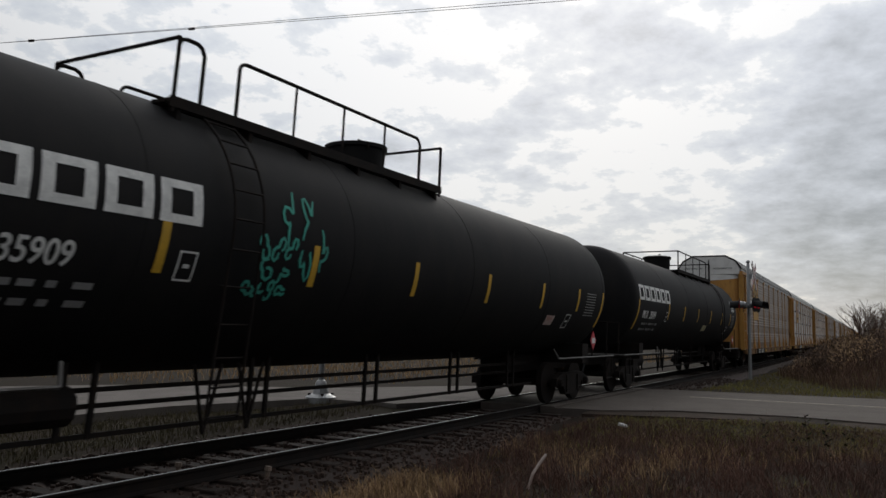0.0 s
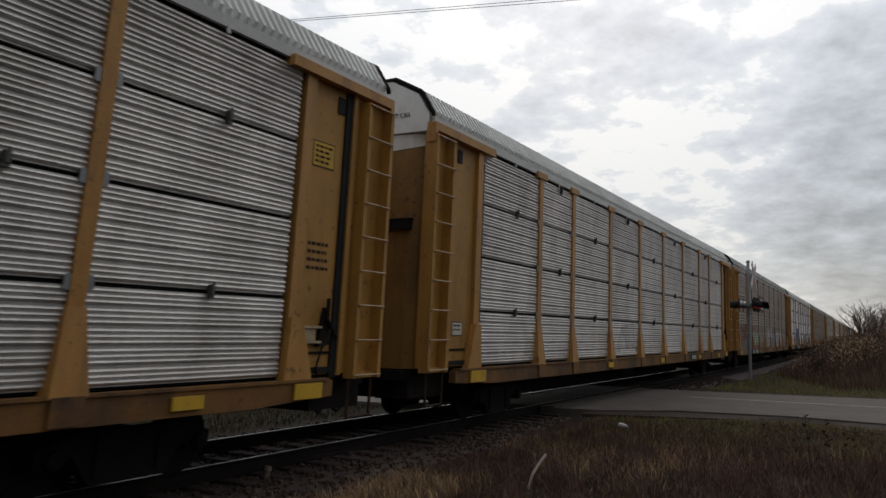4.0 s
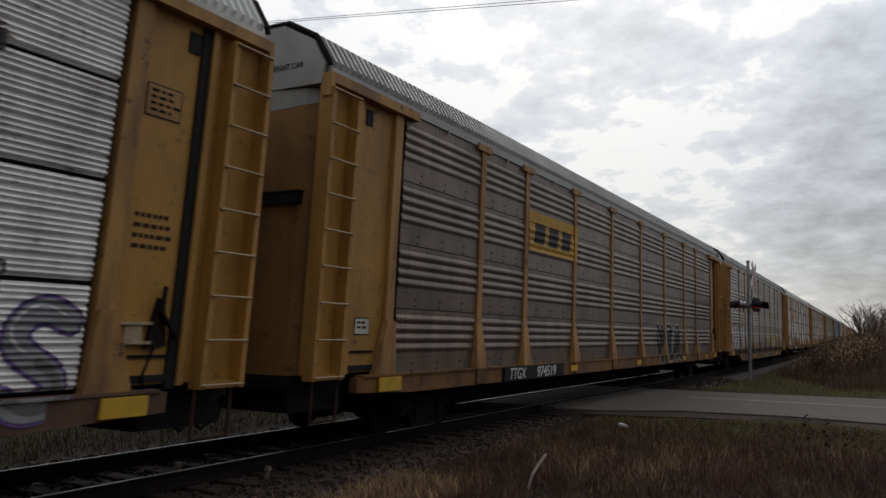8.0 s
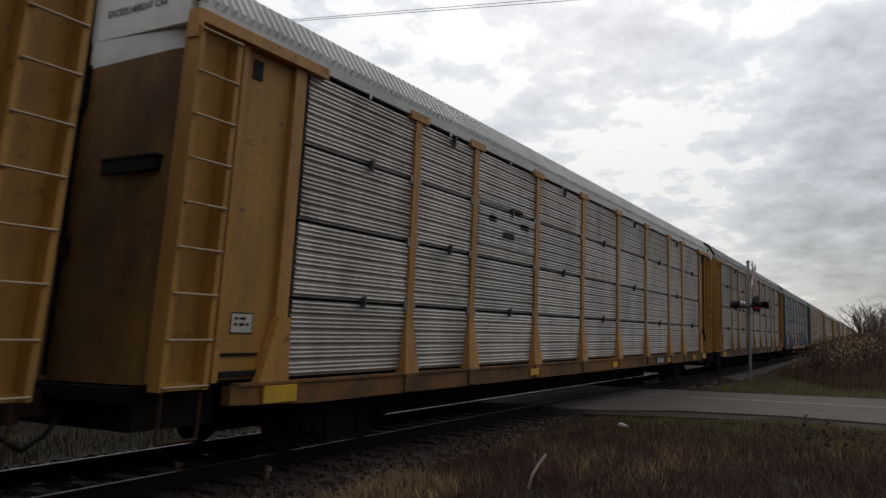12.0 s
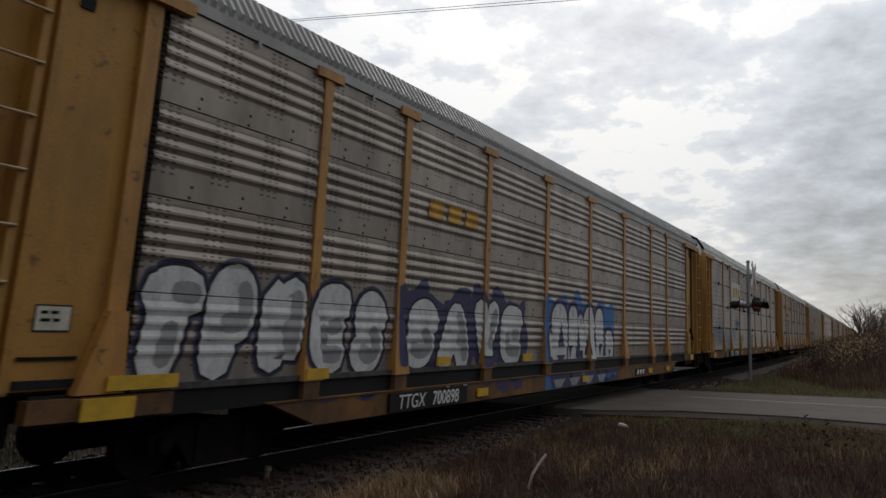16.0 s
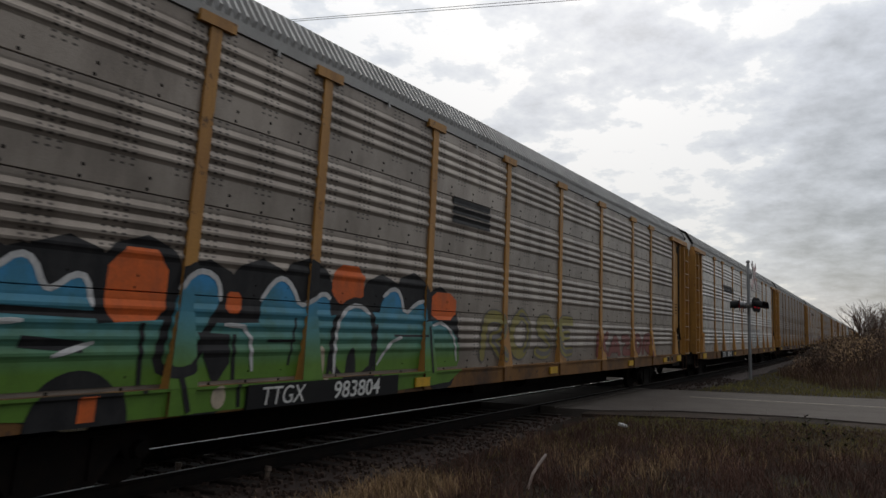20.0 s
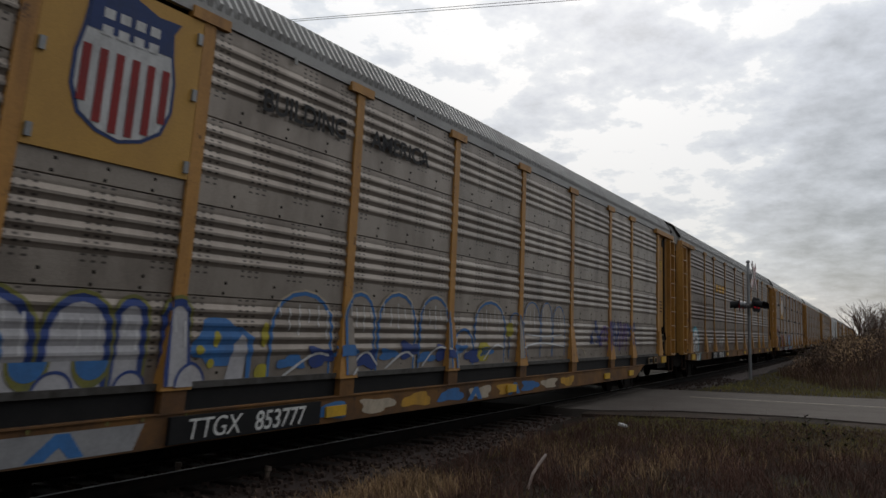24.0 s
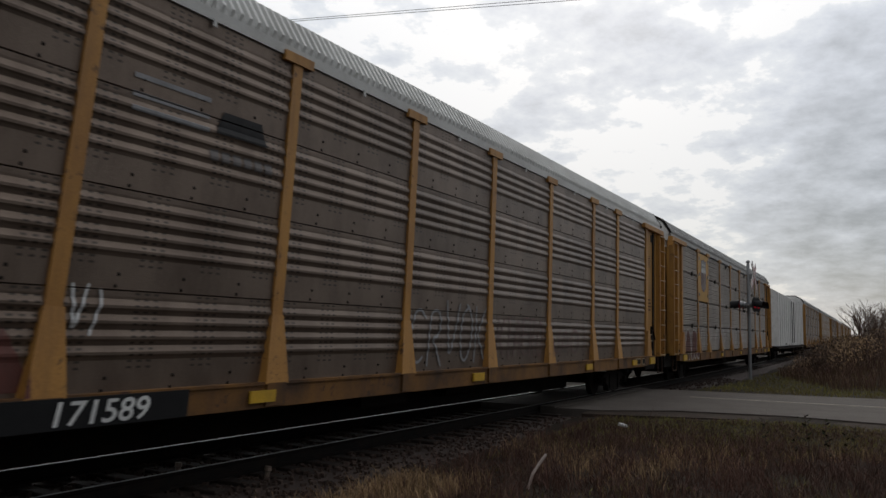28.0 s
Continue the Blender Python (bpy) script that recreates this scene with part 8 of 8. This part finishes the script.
def field(n, x0, x1, y0, y1, keep=None):
    """Random spots on the ground, in drifts."""
    x, y = rng.uniform(x0, x1, n), rng.uniform(y0, y1, n)
    out = []
    for px, py in zip(x, y):
        if keep is None or keep(px, py):
            out.append((px, py, ground_height(px, py) - 0.02))
    return np.array(out)


def drift(x, y, s, seed):
    return noise.noise(Vector((x * s, y * s, seed)))


def verge(x, y):
    """South of the ballast and short of the road's shoulder."""
    return y < TRACK_Y - 2.2 - 0.3 * drift(x, y, 0.9, 2) and x < 16.6 + 0.25 * drift(x, y, 1.3, 4) - (0.5 if y > 3.7 else 0)


def clumps(n, size, x0, x1, y0, y1, spread, keep):
    """Spots gathered in tufts."""
    out = []
    for _ in range(n):
        cx, cy = rng.uniform(x0, x1), rng.uniform(y0, y1)
        if not keep(cx, cy):
            continue
        m = int(size * rng.uniform(0.4, 1.5))
        for px, py in zip(rng.normal(cx, spread, m), rng.normal(cy, spread, m)):
            out.append((px, py, ground_height(px, py) - 0.02))
    return np.array(out)


blades("dry_grass", field(26000, 3.9, 16.4, -1.5, 5.4, lambda x, y: verge(x, y) and drift(x, y, 0.8, 1) > -0.3), 0.13, 0.005, DRY, "reddish brown dry grass", 1.3)
blades("tall_dry_grass", clumps(520, 22, 4.0, 14.7, -0.8, 5.0, 0.10, lambda x, y: verge(x, y) and x - 0.3 * y < 13.3), 0.30, 0.0042, DRY, "tall reddish brown grass clumps", 1.1)
blades("tan_grass", clumps(260, 26, 4.0, 13.1, 0.0, 5.2, 0.12, lambda x, y: verge(x, y) and drift(x, y, 0.5, 7) > 0.0), 0.24, 0.0045, TAN, "straw-coloured dry grass tufts", 1.0)
blades("tuft_grass", clumps(90, 40, 5.6, 8.4, 4.1, 5.2, 0.11, verge), 0.22, 0.0045, TAN, "pale straw tuft beside the ballast", 1.0)
blades("dark_litter", field(16000, 3.9, 16.6, -1.5, 5.4, lambda x, y: verge(x, y) and drift(x, y, 1.1, 21) > -0.15), 0.10, 0.007, LEAF, "dark matted dead leaves", 1.8)
blades("low_green", field(9000, 4.4, 14.7, -1.0, 5.1, lambda x, y: verge(x, y) and drift(x, y, 0.7, 12) > 0.1), 0.09, 0.006, GREEN, "low green grass among the dry")
blades("green_grass", field(24000, 10.8, 17.2, -2.5, 5.2, lambda x, y: x + 0.15 * y > 12.6 + 1.2 * drift(x, y, 0.5, 5) and x < 16.85 + 0.7 * drift(x, y, 1.4, 3) - 0.3 * max(0, y - 3)), 0.085, 0.007, GREEN, "short green grass along the road")
blades("stalk_weeds", clumps(170, 6, 7.3, 15.6, -0.5, 4.8, 0.09, verge), 0.42, 0.0035, TWIG, "thin dark weed stalks")
blades("far_verge_grass", field(16000, -3, 15.2, 9.85, 12.9, lambda x, y: y < 12.7 - 0.5 * max(0, x - 12.3)), 0.13, 0.007, FAR_VERGE, "green and brown grass beyond the track")
blades("signal_grass", field(14000, 25.4, 45, -6, 5.2, lambda x, y: x > 25.5 + 0.1 * drift(x, y, 1, 2)), 0.13, 0.010, GREEN, "short green grass round the signal")
blades("bank_grass", field(26000, 31.5, 75, -10, 4.8, lambda x, y: y < 4.0 - 0.34 * max(0.0, 40 - x) + 0.6), 0.5, 0.012, BRUSH, "tan brush on the bank")
blades("bank_weeds", field(16000, 31.5, 95, -10, 5.0, lambda x, y: y < 4.0 - 0.34 * max(0.0, 40 - x) + 0.4), 0.75, 0.012, DRY, "brown weeds on the bank")
blades("far_field_grass", field(9000, 16, 70, 13.7, 40, lambda x, y: x > 15 + (y < 18) * 6), 0.3, 0.02, TAN, "tan field beyond the yard")


def twigs(bm, base, way, length, r, depth, rnd):
    """A branching stem."""
    tip = base + way * length
    rod(bm, base, tip, r, 3 if depth < 2 else 5, r * 0.55)
    if depth == 0:
        return
    for k in range(rnd.randint(3, 4)):
        f = rnd.uniform(0.35, 1.0)
        d = (way + Vector((rnd.uniform(-0.8, 0.8), rnd.uniform(-0.8, 0.8), rnd.uniform(-0.1, 0.6)))).normalized()
        twigs(bm, base.lerp(tip, f), d, length * rnd.uniform(0.45, 0.7), r * 0.55, depth - 1, rnd)


def leaves(bm, n, spread, z0, z1, size, rnd):
    for _ in range(n):
        c = Vector((rnd.gauss(0, spread), rnd.gauss(0, spread), rnd.uniform(z0, z1)))
        u = Vector((rnd.uniform(-1, 1), rnd.uniform(-1, 1), rnd.uniform(-1, 1))).normalized() * size
        v = u.orthogonal().normalized() * size * 0.5
        bm.faces.new([bm.verts.new(c + q) for q in (u, v, -u, -v)])


def bush(seed, leafy):
    rnd = random.Random(seed)
    b = thing("shrub", "leafless reddish-brown shrub on the bank" if not leafy else "brown-leaved shrub on the bank", "shrub", "shrubs on the bank")
    bm = bmesh.new()
    for _ in range(9):
        d = Vector((rnd.uniform(-0.5, 0.5), rnd.uniform(-0.5, 0.5), 1)).normalized()
        twigs(bm, Vector((rnd.uniform(-0.25, 0.25), rnd.uniform(-0.25, 0.25), -0.1)), d, rnd.uniform(0.6, 1.0), 0.016, 2, rnd)
    part("stem", bm, TWIG, b)
    bm = bmesh.new()
    leaves(bm, 420 if leafy else 160, 0.45, 0.15, 1.25, 0.045, rnd)
    part("foliage", bm, LEAF if not leafy else TAN, b)
    return b


def bare_tree(seed):
    rnd = random.Random(seed)
    t = thing("tree", "leafless grey-brown tree beside the line", "tree", "trees beyond the bank")
    bm = bmesh.new()
    rod(bm, (0, 0, -0.3), (0.1, 0, 2.2), 0.11, 8, 0.07)
    part("trunk", bm, TWIG, t)
    bm = bmesh.new()
    for _ in range(9):
        d = Vector((rnd.uniform(-0.7, 0.7), rnd.uniform(-0.7, 0.7), 1)).normalized()
        twigs(bm, Vector((0.08, 0, rnd.uniform(1.0, 2.2))), d, rnd.uniform(1.2, 1.9), 0.045, 3, rnd)
    part("crown", bm, TWIG, t)
    return t


rnd = random.Random(11)
kinds = [bush(1, False), bush(2, True), bush(3, False)]
spots = []
for k in range(110):
    x = rnd.uniform(38, 105)
    edge = 3.1 + 0.012 * x
    spots.append((x, edge - abs(rnd.gauss(0, 2.6)), rnd.uniform(0.45, 0.95) + 0.008 * x))
for k, (x, y, s) in enumerate(spots):
    m = pose(x, y, ground_height(x, y), 0, 0, rnd.uniform(0, 360)) @ Matrix.Scale(s, 4)
    if k < 3:
        kinds[k].matrix_basis = m
        kinds[k].scale = (s, s, s)
    else:
        b = copy_thing(kinds[k % 3], m)
        b.scale = (s, s, s)
trees = [bare_tree(5), bare_tree(6)]
for k in range(26):
    x = rnd.uniform(78, 150)
    y = rnd.uniform(-6.0, 2.6) + (x - 78) * 0.02
    s = rnd.uniform(0.7, 1.35)
    m = pose(x, y, ground_height(x, y), 0, 0, rnd.uniform(0, 360))
    t = trees[k] if k < 2 else copy_thing(trees[k % 2], m)
    t.matrix_basis = m
    t.scale = (s, s, s)


# tall weeds and a dead stick before the road
def weed(seed):
    rnd = random.Random(seed)
    w = thing("weed", "dark leafy weed stalk in the grass", "weed", "weeds by the road")
    bm = bmesh.new()
    rod(bm, (0, 0, -0.05), (0.03, 0.02, 0.5), 0.006, 4, 0.003)
    part("stalk", bm, TWIG, w)
    for k in range(12):
        bm = bmesh.new()
        z = 0.14 + 0.03 * k
        a = k * 2.4
        d = Vector((math.cos(a), math.sin(a), 0.5)).normalized()
        c = Vector((0.03 * z * 2, 0.02 * z * 2, z))
        s = Vector((-math.sin(a), math.cos(a), 0)) * 0.02
        bm.faces.new([bm.verts.new(q) for q in (c, c + d * 0.045 + s, c + d * 0.10, c + d * 0.045 - s)])
        part("leaf", bm, paint("weed_leaf", (0.018, 0.02, 0.009), (0.03, 0.02, 0.01), bump=0, rough=0.95, spec=0.05), w)
    return w


WEEDS = [weed(1), weed(2)]
for k, (x, y, s) in enumerate(((12.57, 1.57, 1.1), (12.02, 1.13, 0.9), (12.43, 0.98, 1.3), (11.88, 0.72, 0.87), (12.2, 0.80, 1.15), (12.08, 0.53, 0.97), (13.54, 3.42, 0.58), (13.14, 2.11, 0.58), (12.81, 0.48, 1.05))):
    m = pose(x, y, ground_height(x, y), 0, 8 * (k % 3) - 8, 70 * k)
    w = WEEDS[k] if k < 2 else copy_thing(WEEDS[k % 2], m)
    w.matrix_basis = m
    w.scale = (s, s, s)
bm = bmesh.new()
pipe(bm, [(8.2, 3.44, -0.1), (8.26, 3.42, 0.04), (8.36, 3.38, 0.15), (8.46, 3.34, 0.24)], 0.017, 6)
tagged(new("stick", to_mesh("stick", bm, paint("bleached_wood", (0.33, 0.27, 0.24), (0.2, 0.15, 0.12), scale=20))), "bleached dead stick leaning in the grass", "stick")
bm = bmesh.new()
turned(bm, [(-0.06, 0.028), (0.0, 0.032), (0.09, 0.03), (0.12, 0.012)], "x", 10)
tagged(new("litter", to_mesh("litter", bm, WHITE)), "white paper cup lying in the grass", "litter").matrix_basis = pose(14.04, 4.13, 0.0, 0, 15, -40)


# a pale car waiting on the yard's far road
def parked_car(m):
    c = thing("parked_car", "white sedan parked beyond the track", "car", m=m)
    bm = bmesh.new()
    prism(bm, [(-0.85, 0.3), (0.85, 0.3), (0.88, 0.55), (0.84, 0.82), (-0.84, 0.82), (-0.88, 0.55)], -2.2, 2.2)
    body = part("body", bm, WHITE, c, "white painted body")
    bm = bmesh.new()
    lo = [bm.verts.new(p) for p in ((-1.5, -0.8, 0.82), (1.1, -0.8, 0.82), (1.1, 0.8, 0.82), (-1.5, 0.8, 0.82))]
    hi = [bm.verts.new(p) for p in ((-0.9, -0.65, 1.4), (0.4, -0.65, 1.4), (0.4, 0.65, 1.4), (-0.9, 0.65, 1.4))]
    for k in range(4):
        bm.faces.new((lo[k], lo[(k + 1) % 4], hi[(k + 1) % 4], hi[k]))
    bm.faces.new(hi)
    part("cabin", bm, BLACK, c, "dark glass cabin")
    bm = bmesh.new()
    box(bm, -0.88, 0.38, -0.64, 0.64, 1.4, 1.43)
    part("roof", bm, WHITE, c)
    for x in (-1.35, 1.35):
        for y in (-0.8, 0.8):
            bm = bmesh.new()
            turned(bm, [(y - 0.1, 0.28), (y - 0.09, 0.32), (y + 0.09, 0.32), (y + 0.1, 0.28)], "y", 18, (x, 0, 0.32))
            part("wheel", bm, BLACK, c, "", True)
    return c


parked_car(pose(52, 24.5, ground_height(52, 24.5), 0, 0, 20))


# ---- what moves ----
def rolled(t):
    """How far the train has come: it slows down very slightly, with a short check near the end."""
    return 22.0812 * t - 0.00407 * t * t - 0.45 * smooth(26.72, 26.98, t)


def on_line(x):
    """A car's pose with its trucks on the line."""
    a, b = bend(x - 10.0), bend(x + 10.0)
    return pose(x, TRACK_Y + (a + b) / 2, 0, 0, 0, math.degrees(math.atan2(b - a, 20.0)))


def motions():
    times = [0.5 * k for k in range(54)] + [26.7, 26.8, 26.9, 27.0, 27.2, 27.6, SECONDS]
    for car, at in CARS:
        walk(car, [(t, on_line(at - rolled(t))) for t in times])
    # wheels turn while they pass
    for wheel, at, r in WHEELSETS:
        x, z = wheel.location.x, wheel.location.z
        near, past = max(0.0, (at - 28) / 22.0), min(SECONDS, (at + 6) / 21.9)
        rows = [(0.0, pose(x, 0, z))]
        k0 = math.ceil(near * FPS) + 1
        for k in range(k0, int(past * FPS)):
            rows.append((k / FPS, pose(x, 0, z, 0, -86.0 * (k - k0), 0)))
        end = rows[-1][1]
        if rows[-1][0] < SECONDS:
            rows.append((SECONDS, end))
        walk(wheel, rows)


motions()
